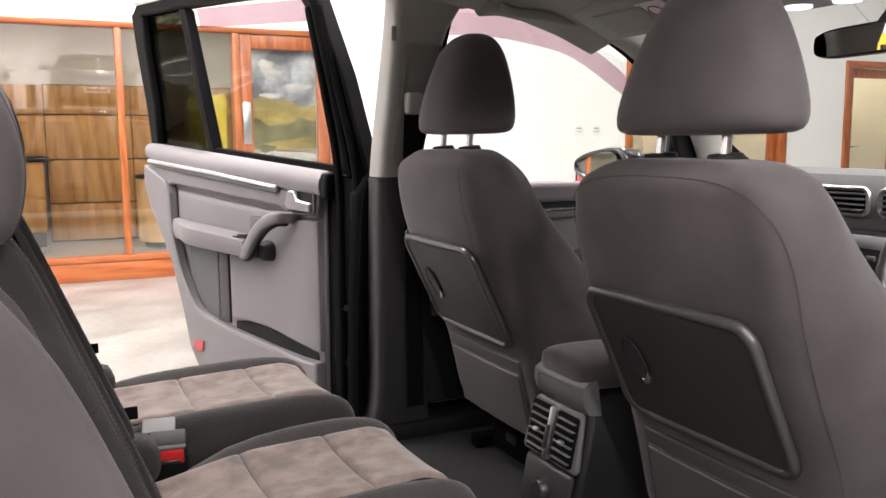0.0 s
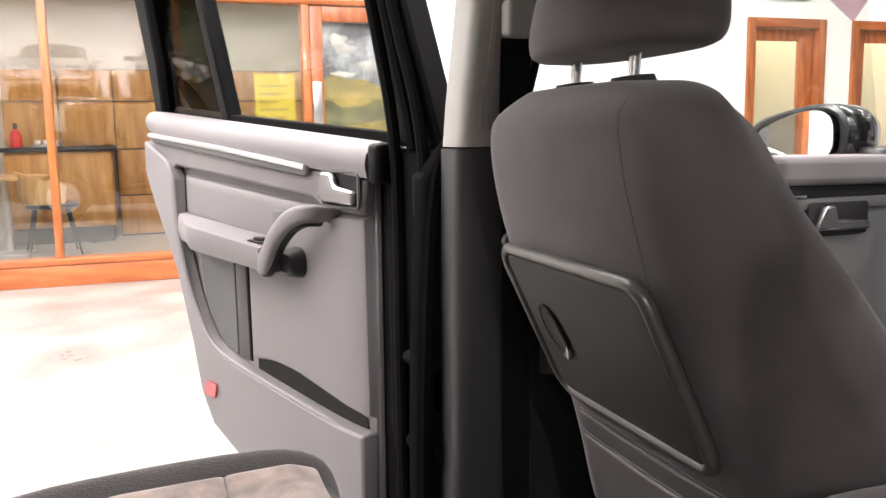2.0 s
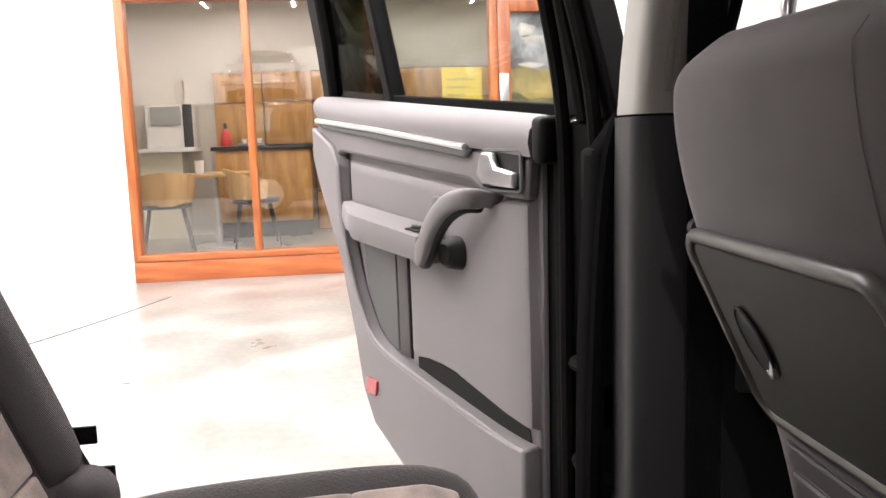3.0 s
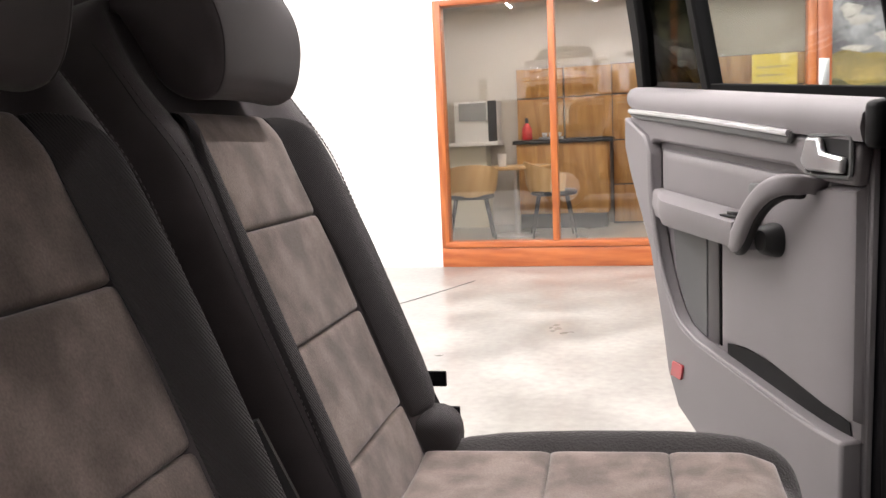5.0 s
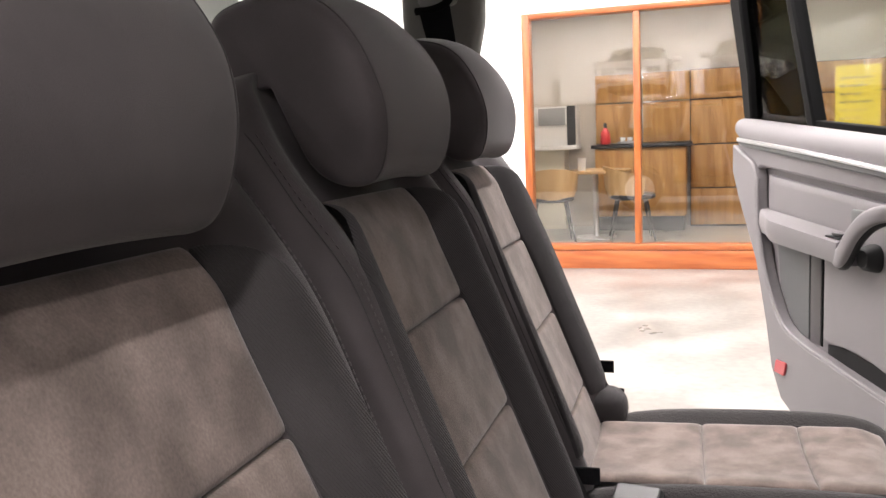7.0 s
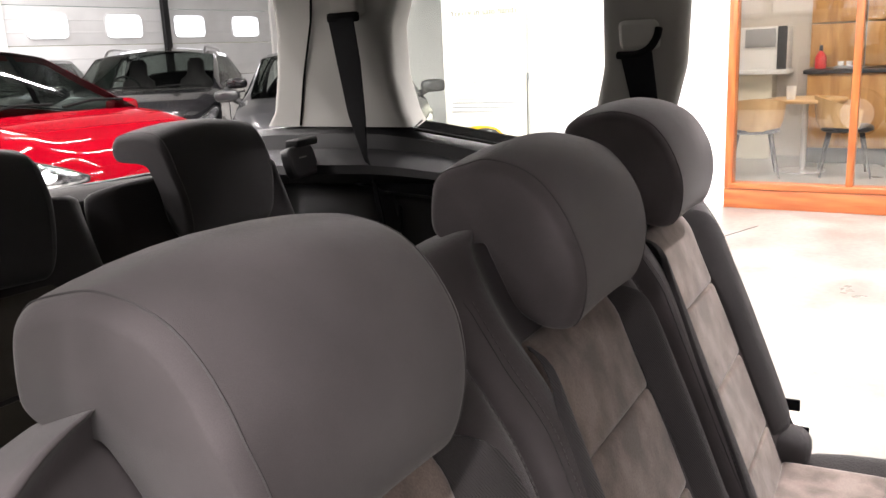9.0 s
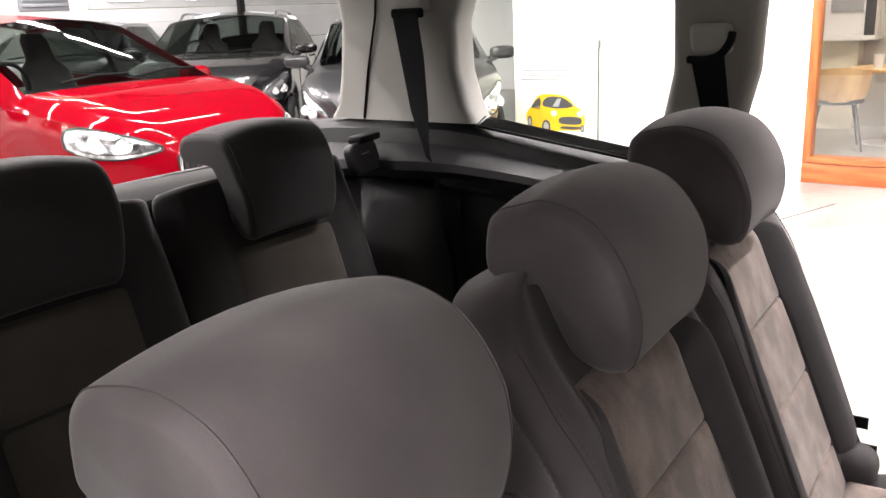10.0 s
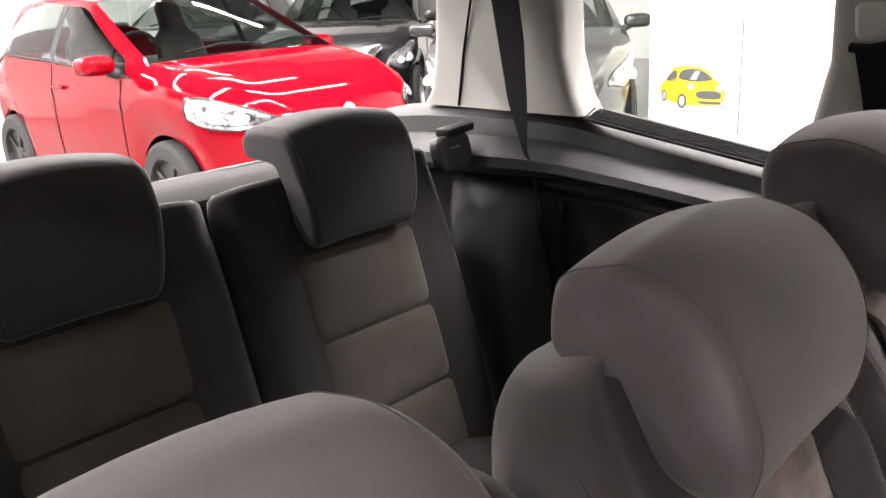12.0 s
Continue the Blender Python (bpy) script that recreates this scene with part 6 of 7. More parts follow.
def headrest_saddle(name, half, parent, dx=0.0, dz=-0.33, taper=0.14, seams=True, mat=None, outline=SADDLE):
    """The hooked headrest: a front slab that reaches over the top of the backrest."""
    prof = spline(outline, 6, closed=True)
    c = Vector((-0.115, 1.170, 0))
    wide = lambda q, a: a * half * (1 - taper * max(0.0, 1.17 - q.y) / 0.13)
    fall = lambda p, a: -0.004 * a * a * smooth01(1.16, 1.06, p.y) - 0.016 * a * a * smooth01(1.10, 1.20, p.y)
    at = lambda p, a, k: (c.x + (p.x - c.x) * k + dx, wide(c + (p - c) * k, a), c.y + (p.y - c.y) * k + dz + fall(p, a))
    side = (0.0, 0.25, 0.5, 0.7, 0.82, 0.86, 0.89, 0.92, 0.945, 0.965, 0.98, 0.99, 0.997, 1.0)
    shrink = lambda a: 1 - 0.15 * (1 - math.sqrt(max(0.0, 1 - max(0.0, (abs(a) - 0.86) / 0.14) ** 2)))
    rings = []
    for a in [-q for q in side[:0:-1]] + list(side):
        rings.append([at(p, a, shrink(a)) for p in prof])
    ob = part(name, loft(bmesh.new(), rings), mat or FABRIC, parent, sharp=70)
    if seams:
        for a in (-0.90, 0.90):
            part("seam", tube(bmesh.new(), [at(p, a, shrink(a)) for p in prof[:52]], 0.0009, 5), PIPING, ob)
    return ob


def backrest_body(width, front, back, s_keys, place, crown=0.035, inner=0.11, top_back=True, fall=(0.042, 0.042)):
    """Soft backrest block. width: half width by height; bolsters stand proud of the middle."""
    rings = []
    for s in s_keys:
        w = curve_at(width, s)
        ring = []
        N = 30
        k_end = 1.0 if s < s_keys[-1] - 0.03 else 0.55
        for i in range(N + 1):
            u = -w + 2 * w * i / N
            t = abs(u) / w
            n = crown * smooth01(inner, inner + 0.05, abs(u)) * smooth01(0.56, 0.38, s)
            n += front - (0.016 * smooth01(0.43, 0.50, s) * smooth01(0.165, 0.125, abs(u)) if top_back else 0.0)
            n -= fall[u > 0] * max(0.0, (t - 0.80) / 0.20) ** 2.4
            n = n * k_end if s > s_keys[-1] - 0.02 else n
            ring.append(place(u, s, n))
        for i in range(N + 1):
            u = w - 2 * w * i / N
            t = abs(u) / w
            ring.append(place(u, s, -back * (1 - 0.5 * max(0.0, (t - 0.75) / 0.25) ** 2.5)))
        rings.append(ring)
    # rounded top
    return loft(bmesh.new(), rings)


def second_seat(y, group, widen=0.0, tail=0.0, outer=0.0, fall=(0.042, 0.042), inset=0.0):
    """One second-row seat; widen, outer: how much broader either shoulder is; inset: how much broader one side's middle is; fall: how far either edge rolls back."""
    st = thing("rear_seat", "grey cloth rear seat with brown-grey suede panels and hooked headrest", "car seat", pose(0, y, 0.33), group=group)
    place = lambda u, s, n: up_back(u + inset * smooth01(0.04, 0.12, u) + (widen - inset) * smooth01(0.13, 0.21, u) - outer * smooth01(0.13, 0.21, -u), s, n) - Vector((0, 0, 0.33))
    width = [(-0.06, 0.19), (0.0, 0.20), (0.10, 0.214), (0.22, 0.220), (0.32, 0.222), (0.40, 0.222), (0.46, 0.227), (0.50, 0.229), (0.53, 0.226), (0.555, 0.214), (0.578, 0.200), (0.594, 0.180), (0.606, 0.152), (0.614, 0.11)]
    ss = [-0.06, 0.0, 0.06, 0.12, 0.18, 0.24, 0.30, 0.35, 0.40, 0.44, 0.47, 0.50, 0.53, 0.555, 0.578, 0.594, 0.606, 0.614]
    back = part("backrest", backrest_body(width, 0.0, 0.105, ss, place, fall=fall), FABRIC, st, sub=1)
    cuts = [(0.329, 0.476), (0.189, 0.329), (0.047, 0.189), (-0.04, 0.047)]
    for a, b in cuts:
        P = lambda u, v: place((u - 0.5) * 2 * (0.132 - 0.012 * smooth01(0.25, 0.43, a + (b - a) * v)), a + (b - a) * v, 0.004 - 0.020 * smooth01(0.43, 0.50, a + (b - a) * v))
        part("suede_panel", pad(bmesh.new(), P, 26, 22, 0.008, 0.005, 26), SUEDE, back, "brown-grey suede panel")
    for sd in (-1, 1):
        def P(u, v):
            s = 0.02 + 0.452 * v
            a = 0.127 - 0.012 * smooth01(0.25, 0.43, s)
            b = a + (0.056 if v < 0.78 else 0.056 * max(0.02, 1 - ((v - 0.78) / 0.22) ** 2.4) ** 0.6)
            uu = a + (b - a) * u
            n = 0.035 * smooth01(0.11, 0.16, uu) - fall[sd > 0] * max(0.0, (uu / curve_at(width, s) - 0.80) / 0.20) ** 2.4
            return place(sd * uu, s, n + 0.002)
        part("ribbed_bolster", pad(bmesh.new(), P, 14, 28, 0.0035, 0.006, 18, flip=sd < 0), RIBBED, back, "ribbed dark cloth bolster")
        skin = lambda u, s: 0.035 * smooth01(0.11, 0.16, u) * smooth01(0.56, 0.38, s) - fall[sd > 0] * max(0.0, (u / curve_at(width, s) - 0.80) / 0.20) ** 2.4
        rows_s = np.linspace(0.02, 0.545, 76)
        rim_u = lambda s: 0.875 * curve_at(width, min(s, 0.47)) - 0.05 * max(0.0, s - 0.47)
        line = [place(sd * rim_u(s), s, skin(rim_u(s), s) - 0.0010) for s in rows_s]
        part("seam", tube(bmesh.new(), line, 0.0008, 5), PIPING, back)
        thread = [place(sd * (rim_u(s) - 0.006), s, skin(rim_u(s) - 0.006, s) + 0.0004) for s in rows_s]
        for k in range(0, 75):
            part("stitch", tube(bmesh.new(), [thread[k], thread[k].lerp(thread[k + 1], 0.55)], 0.0008, 4), STITCH, back)
    headrest_saddle("headrest", 0.128, st, dx=-0.025, taper=0.18, outline=[(x + tail * smooth01(-0.12, -0.18, x), z, 0) for x, z, _ in SADDLE])
    # cushion
    low = 0.0 if widen > 0 else 1.0
    long = lambda x: 0.06 + (x - 0.06) * 1.055
    rings = []
    for x, drop, w in ((0.02, 0.03, 0.185), (0.06, 0.012, 0.198), (0.12, 0.0, 0.205), (0.22, 0.0, 0.208), (0.34, 0.0, 0.21), (0.44, 0.002, 0.21), (0.49, 0.012, 0.206), (0.52, 0.032, 0.20), (0.535, 0.062, 0.192), (0.535, 0.11, 0.185)):
        ring = []
        for i in range(31):
            u = -w + 2 * w * i / 30
            t = abs(u) / w
            z = 0.597 + 0.012 * (x - 0.1) / 0.4 + 0.030 * smooth01(0.11, 0.165, abs(u)) * smooth01(0.06 - 0.1 * (1 - low), 0.27 - 0.1 * (1 - low), x) - low * (0.022 * smooth01(0.11, 0.165, abs(u)) * smooth01(0.24, 0.10, x) + 0.026 * smooth01(0.27, 0.06, x)) - 0.05 * max(0.0, (t - 0.82) / 0.18) ** 2.2 - drop
            ring.append((long(x), u, z - 0.36))
        ring += [(long(x) - 0.01, w * 0.97, 0.12), (long(x) - 0.01, -w * 0.97, 0.12)]
        rings.append(ring)
    cushion = part("cushion", loft(bmesh.new(), rings), DOTTED, st, "dotted dark cloth cushion", sub=1)
    for a, b in ((0.075, 0.236), (0.236, 0.379), (0.379, 0.50)):
        def P(u, v):
            x = a + (b - a) * v
            dz = 0.014 * smooth01(0.455, 0.505, x)
            return Vector((long(x), -(u - 0.5) * 2 * 0.128, 0.603 + 0.012 * (x - 0.1) / 0.4 - dz - low * 0.026 * smooth01(0.27, 0.06, x) + 0.010 * abs(2 * u - 1) ** 3 - 0.36))
        part("suede_panel", pad(bmesh.new(), P, 22, 18, 0.007, 0.004, 16), SUEDE, cushion, "brown-grey suede panel")
    part("seat_base", box(bmesh.new(), 0.04, 0.50, -0.17, 0.17, 0.06, 0.119, 0.02), DARK_PLASTIC, st)
    for sd in (-1, 1):
        part("leg", box(bmesh.new(), 0.08, 0.13, sd * 0.15 - 0.02, sd * 0.15 + 0.02, 0.0, 0.08, 0.006), BLACK_METAL, st)
        part("leg", box(bmesh.new(), 0.40, 0.45, sd * 0.15 - 0.02, sd * 0.15 + 0.02, 0.0, 0.08, 0.006), BLACK_METAL, st)
    # hinge cover and release strap by the joint of back and cushion
    part("hinge_cover", loft(bmesh.new(), [[(0.075 + a, 0.150 + k, 0.588 - 0.33 + b) for a, b in oval(0, 0, 0.044 * s, 0.042 * s, 24)] for k, s in ((-0.022, 0.5), (-0.016, 0.8), (0.0, 1.0), (0.04, 1.0), (0.054, 0.85))]), RIBBED, st)
    part("side_strut", tube(bmesh.new(), [(0.0, 0.203, 0.77 - 0.33), (0.06, 0.205, 0.64 - 0.33), (0.10, 0.205, 0.55 - 0.33)], 0.014, 8), DARK_PLASTIC, st)
    part("pull_strap", box(bmesh.new(), 0.05, 0.092, 0.207, 0.213, 0.648 - 0.33, 0.670 - 0.33, 0.001), BELT, st)
    part("strap_tag", box(bmesh.new(), 0.088, 0.110, 0.207, 0.213, 0.568 - 0.33, 0.618 - 0.33, 0.001, 1), BELT, st)
    return st


seat = second_seat(0.0, "second-row seats", 0.034)
seat.matrix_basis = pose(-0.018, 0.480, 0.338, 0, 0, 2.0)
middle = second_seat(0.0, "second-row seats", -0.014, tail=0.018)
middle.matrix_basis = pose(0.022, -0.012, 0.33, 0, 0, 2.0)
near_seat = second_seat(0.0, "second-row seats", 0.034, outer=0.02, fall=(-0.026, 0.042), inset=0.022)
near_seat.matrix_basis = pose(0.035, -0.481, 0.318, 0, 0, 2.0)


# two buckles between the outer and the middle cushion
buckle_a = thing("belt_buckle", "black belt buckle standing up with a grey top", "seat belt buckle", pose(0.146, 0.262, 0.575, 20, 0, -8), group="rear belt buckles")
part("housing", box(bmesh.new(), -0.033, 0.033, -0.028, 0.034, -0.075, 0.033, 0.006, 3), DARK_PLASTIC, buckle_a)
part("top_plate", box(bmesh.new(), -0.029, 0.029, -0.024, 0.030, 0.030, 0.0375, 0.003, 2), GREY_PLASTIC, buckle_a, "grey plastic top plate")
part("slot", box(bmesh.new(), -0.022, 0.022, -0.031, -0.025, 0.006, 0.016, 0.001, 1), RUBBER, buckle_a)
buckle_b = thing("belt_buckle", "black belt buckle with a red release button", "seat belt buckle", pose(0.152, 0.180, 0.590, 24, 0, -8), group="rear belt buckles")
part("housing", box(bmesh.new(), -0.032, 0.032, -0.012, 0.030, -0.060, 0.022, 0.005, 3), DARK_PLASTIC, buckle_b)
part("release_button", box(bmesh.new(), -0.026, 0.026, -0.018, -0.008, -0.017, 0.013, 0.003, 2), RED_PLASTIC, buckle_b, "red release button")
part("tongue_slot", box(bmesh.new(), -0.020, 0.020, -0.0205, -0.016, -0.013, -0.007, 0.001, 1), GLOSS_DARK, buckle_b)
part("rim", box(bmesh.new(), -0.030, 0.030, -0.017, 0.0, 0.0145, 0.021, 0.002, 2), GREY_PLASTIC, buckle_b)


# ---- front seats ----


def front_seat(y, group, label, piped):
    """piped: a bowed contour seam round the back; otherwise one upright seam."""
    st = thing("front_seat", label, "car seat", pose(0.95, y, 0.33), group=group)
    spine = [(0.40, 0.940), (0.46, 0.924), (0.53, 0.908), (0.62, 0.888), (0.70, 0.866), (0.80, 0.814), (0.90, 0.771), (1.0, 0.748), (1.10, 0.738)]

    def place(u, s, n):
        z = 0.62 + 0.95 * s
        x = curve_at(spine, z)
        lean = smooth01(1.05, 0.75, z) * 0.42
        return Vector((x - 0.95 - math.cos(lean) * n, u, z - 0.33 - math.sin(lean) * n))
    width = [(-0.24, 0.256), (-0.1, 0.262), (0.0, 0.261), (0.15, 0.258), (0.28, 0.255), (0.37, 0.254), (0.43, 0.250), (0.46, 0.243), (0.481, 0.228), (0.495, 0.200), (0.505, 0.165), (0.512, 0.12)]
    rear = lambda u, s: -0.030 * smooth01(0.465, 0.512, s) - 0.075 * max(0.0, (abs(u) / curve_at(width, s) - 0.74) / 0.26) ** 2.2 + 0.006 * (1 - (u / 0.25) ** 2)
    rings = []
    for s in (-0.17, -0.163, -0.145, -0.10, -0.05, 0.02, 0.10, 0.18, 0.26, 0.33, 0.38, 0.42, 0.45, 0.473, 0.487, 0.499, 0.507, 0.512):
        w = curve_at(width, s)
        ring = [place(u, s, rear(u, s) - 0.04 * smooth01(-0.145, -0.17, s)) for u in np.linspace(-w, w, 25)]
        wf = w * (1 - 0.20 * smooth01(0.22, 0.50, s))
        for u in np.linspace(wf, -wf, 25):
            t = abs(u) / wf
            ring.append(place(u, s, -0.111 - (0.027 + 0.095 * min(1.0, max(0.0, (0.50 - s) / 0.55))) * smooth01(0.50, 0.85, t) + 0.03 * max(0, (t - 0.85) / 0.15) ** 2 + 0.025 * smooth01(0.44, 0.51, s)))
        rings.append(ring)
    back = part("backrest", loft(bmesh.new(), rings), FABRIC, st, sub=1)
    if not piped:
        line = [place(-u, s, rear(u, s) + 0.0001) for s, u in zip(np.linspace(0.49, 0.0, 30), np.linspace(0.146, 0.185, 30))]
        part("seam", tube(bmesh.new(), line, 0.0005, 5), PIPING, back)
    bow = spline([(-0.218, -0.05, 0), (-0.230, 0.10, 0), (-0.234, 0.28, 0), (-0.232, 0.38, 0), (-0.218, 0.435, 0), (-0.180, 0.470, 0), (-0.11, 0.486, 0), (0.0, 0.490, 0),
                  (0.11, 0.486, 0), (0.180, 0.470, 0), (0.218, 0.435, 0), (0.232, 0.38, 0), (0.234, 0.28, 0), (0.230, 0.10, 0), (0.218, -0.05, 0)], 6)
    line = [place(0.95 * p.x, p.y - 0.004, rear(0.95 * p.x, p.y - 0.004) - 0.0002) for p in bow]
    if piped:
        part("contour_seam", tube(bmesh.new(), line, 0.0006, 5), PIPING, back)
    # folding table
    outline = rounded(0.172, 0.108, 0.028, 6)
    tab = lambda a, b, d: place(a, 0.19 + b, 0.004 + d)
    table = part("folding_table", prism(bmesh.new(), outline, tab, 0.016), TABLE_GREY, back, "dark plastic folding table", bevel=0.004)
    part("table_rim", tube(bmesh.new(), [tab(a, b, 0.0125) for a, b in outline], 0.0085, 12, closed=True), RIM_GREY, table)
    hole = lambda q, r, d: tab(0.098 + 0.022 * r * math.cos(q) + 0.006 * r * math.sin(q), 0.036 * r * math.sin(q), d)
    part("finger_hole", tube(bmesh.new(), [hole(q, 1.0, 0.0165) for q in np.linspace(0, 2 * math.pi, 28, endpoint=False)], 0.0018, 6, closed=True), DARK_PLASTIC, table)
    # Satin crescent draws the hole's glint, the dark disc its shade.
    part("hole_lip", tube(bmesh.new(), [hole(q, 0.93, 0.0165) for q in np.linspace(math.pi * 1.12, math.pi * 1.62, 14)], [0.0006 + 0.0055 * math.sin(math.pi * k / 13) for k in range(14)], 6), BRUSHED, table)
    part("hole_floor", prism(bmesh.new(), [(k, 0) for k in np.linspace(0, 2 * math.pi, 24, endpoint=False)], lambda q, b, d: hole(q, 0.97, 0.0163 + d), 0.0006), GLOSS_DARK, table)
    # stepped moulding below the table
    for top, half, h in ((0.040, 0.168, 0.006), (0.008, 0.160, 0.011)):
        rings = []
        for s in np.linspace(-0.14, top, 12):
            us = np.linspace(-half, half, 17)
            rings.append([place(u, s, rear(u, s) + h) for u in us] + [place(u, s, rear(u, s) - 0.006) for u in us[::-1]])
        part("moulding", loft(bmesh.new(), rings), SEAT_SHELL, back, "stepped grey plastic seat shell", bevel=0.0025)
        # Dark line along each step, drawing the shade of its crease.
        part("moulding_joint", tube(bmesh.new(), [place(u, top + 0.002, rear(u, top) + h - 0.004) for u in np.linspace(-half, half, 17)], 0.0018, 6), PIPING, back)
    # headrest on two posts
    hx, hz = 0.825 - 0.95, 1.137 - 0.33
    rings = []
    for k, w, t in ((0.0, 0.142, 0.052), (0.006, 0.158, 0.070), (0.022, 0.164, 0.078), (0.06, 0.153, 0.079), (0.105, 0.134, 0.074), (0.145, 0.114, 0.067), (0.178, 0.094, 0.057), (0.200, 0.073, 0.045), (0.213, 0.048, 0.030), (0.218, 0.02, 0.014)):
        rings.append([(hx + 0.10 * k + a, b, hz + k) for a, b in oval(0, 0, t, w, 36, 2.5)])
    head = part("headrest", loft(bmesh.new(), rings), FABRIC, st, sub=1)
    for u in (-0.066, 0.066):
        part("post", tube(bmesh.new(), [(-0.15, u, 0.72), (-0.138, u, 0.84)], 0.0072, 12), CHROME, head, "chrome post")
        part("collar", lathe(bmesh.new(), [(0.012, -0.02), (0.021, -0.02), (0.026, 0.004), (0.023, 0.012), (0.01, 0.013)], 20, pose(-0.143, u, 0.770, 0, -6, 0)), DARK_PLASTIC, head)
    # cushion and runners
    rings = [[(x + a * 0.0, u, z) for u, z in [(0.235 * math.sin(q) * (1 if abs(q) < 9 else 1), 0.20 + dz + 0.085 * math.cos(q) * (1 + 0.15 * abs(math.sin(q)))) for q in np.linspace(-math.pi, math.pi, 24, endpoint=False)] for a in (0,)] for x, dz in ((0.10, 0.0), (0.14, 0.0), (0.25, 0.01), (0.42, 0.03), (0.48, 0.02))]
    part("cushion", loft(bmesh.new(), rings), FABRIC, st)
    for sd in (-1, 1):
        part("runner", box(bmesh.new(), 0.0, 0.45, sd * 0.2 - 0.02, sd * 0.2 + 0.02, 0.0, 0.035, 0.008), JAMB, st)
        part("pedestal", box(bmesh.new(), 0.06, 0.42, sd * 0.19 - 0.012, sd * 0.19 + 0.012, 0.033, 0.14, 0.004), JAMB, st)
    return st


SEAT_LABEL = "dark grey cloth front seat with folding table on its back"
fs = front_seat(0.372, "front seats", SEAT_LABEL, False)
near_front = front_seat(-0.374, "front seats", SEAT_LABEL, True)
near_front.matrix_basis = pose(0.955, -0.374, 0.32)
for o in fs.children:
    if o.name.startswith("backrest"):
        part("side_knob", lathe(bmesh.new(), [(0.004, 0), (0.012, 0.002), (0.012, 0.014), (0.008, 0.017)], 14, pose(-0.15, 0.244, 0.565, -90, 0, 0)), GLOSS_DARK, o)

# ---- console between the front seats ----
con = thing("centre_console", "dark grey centre console with rear air vents and power socket", "centre console")
LEAN_C = Matrix(((1, 0, 0.22, -0.1452), (0, 1, 0, 0), (0, 0, 1, 0), (0, 0, 0, 1)))
rings = []
for x, z in ((0.862, 0.645), (0.875, 0.655), (1.0, 0.66), (1.45, 0.63), (1.5, 0.57)):
    k = 0.22 * (x < 0.9)
    rings.append([(x + k * (q - 0.66), a, q) for a, q in ((-0.090, 0.34), (-0.090, 0.52), (-0.088, z - 0.04), (-0.070, z), (0.070, z), (0.088, z - 0.04), (0.090, 0.52), (0.090, 0.34))])
part("body", loft(bmesh.new(), rings), CHARCOAL, con, bevel=0.010)
part("armrest", loft(bmesh.new(), [[(x, a * s, z + b * s * h) for a, b in oval(0, 0, 0.086, 0.040, 32, 2.8)] for x, z, s, h in ((0.838, 0.697, 0.72, 0.7), (0.846, 0.697, 0.90, 0.85), (0.865, 0.697, 1.0, 0.9), (0.95, 0.695, 1.0, 0.95), (1.08, 0.690, 1.0, 0.9), (1.13, 0.688, 0.92, 0.9), (1.15, 0.688, 0.7, 0.9))]), FABRIC, con, "padded dark armrest", sub=1)
latch_bar = part("armrest_latch", loft(bmesh.new(), [[(0.842 + 0.006 * (a / 0.084) ** 2 + p, a, z) for p, z in ((0.02, 0.690), (0.0, 0.688), (-0.010, 0.680), (-0.012, 0.660), (-0.006, 0.640), (0.006, 0.626), (0.03, 0.624))] for a in np.linspace(-0.084, 0.084, 9)]), GREY_PLASTIC, con, "satin grey latch bar")
part("latch_line", tube(bmesh.new(), [(0.8295 + 0.006 * (a / 0.084) ** 2, a, z) for a, z in ((-0.055, 0.675), (0.060, 0.675), (0.060, 0.645))], 0.0010, 4), PIPING, latch_bar)
frame_pts = lambda w, h, r: [(a * (1 - 0.10 * b / 0.06), b) for a, b in rounded(w, h, r)]
part("vent_frame", prism(bmesh.new(), frame_pts(0.086, 0.054, 0.012), lambda a, b, d: LEAN_C @ Vector((0.858 - d, a, 0.574 + b)), 0.012), GREY_PLASTIC, con, bevel=0.004)
for sd in (-1, 1):
    cav = part("vent_cavity", prism(bmesh.new(), [(sd * 0.043 + a, b) for a, b in rounded(0.034, 0.046, 0.006)], lambda a, b, d: LEAN_C @ Vector((0.8455 - d, a, 0.574 + b)), 0.003), RUBBER, con)
    for i in range(6):
        z = 0.536 + i * 0.0145
        part("vent_slat", box(bmesh.new(), 0.836, 0.8435, sd * 0.043 - 0.030, sd * 0.043 + 0.030, z, z + 0.0018, 0.0004, 1, LEAN_C), GREY_PLASTIC, cav)
    part("vent_tab", box(bmesh.new(), 0.832, 0.840, sd * 0.043 - 0.008, sd * 0.043 + 0.008, 0.566, 0.573, 0.002, 2, LEAN_C), BRUSHED, cav)
spine = part("vent_spine", box(bmesh.new(), 0.833, 0.850, -0.0075, 0.0075, 0.524, 0.624, 0.004, 2, LEAN_C), BRUSHED, con, "satin silver spine")
part("thumb_wheel", box(bmesh.new(), 0.829, 0.836, -0.005, 0.005, 0.546, 0.591, 0.002, 2, LEAN_C), GLOSS_DARK, spine)
part("socket_panel", box(bmesh.new(), 0.848, 0.862, -0.078, 0.078, 0.424, 0.514, 0.008, 2, LEAN_C), PILLAR_DARK, con)
part("power_socket", lathe(bmesh.new(), [(0.003, 0.016), (0.017, 0.016), (0.021, 0.012), (0.023, 0.004), (0.023, 0.0)], 24, LEAN_C @ pose(0.848, 0.0, 0.466, 0, -90, 0)), GLOSS_DARK, con)
part("ashtray", box(bmesh.new(), 0.840, 0.862, -0.070, 0.070, 0.345, 0.405, 0.006, 2, LEAN_C), CHARCOAL, con)
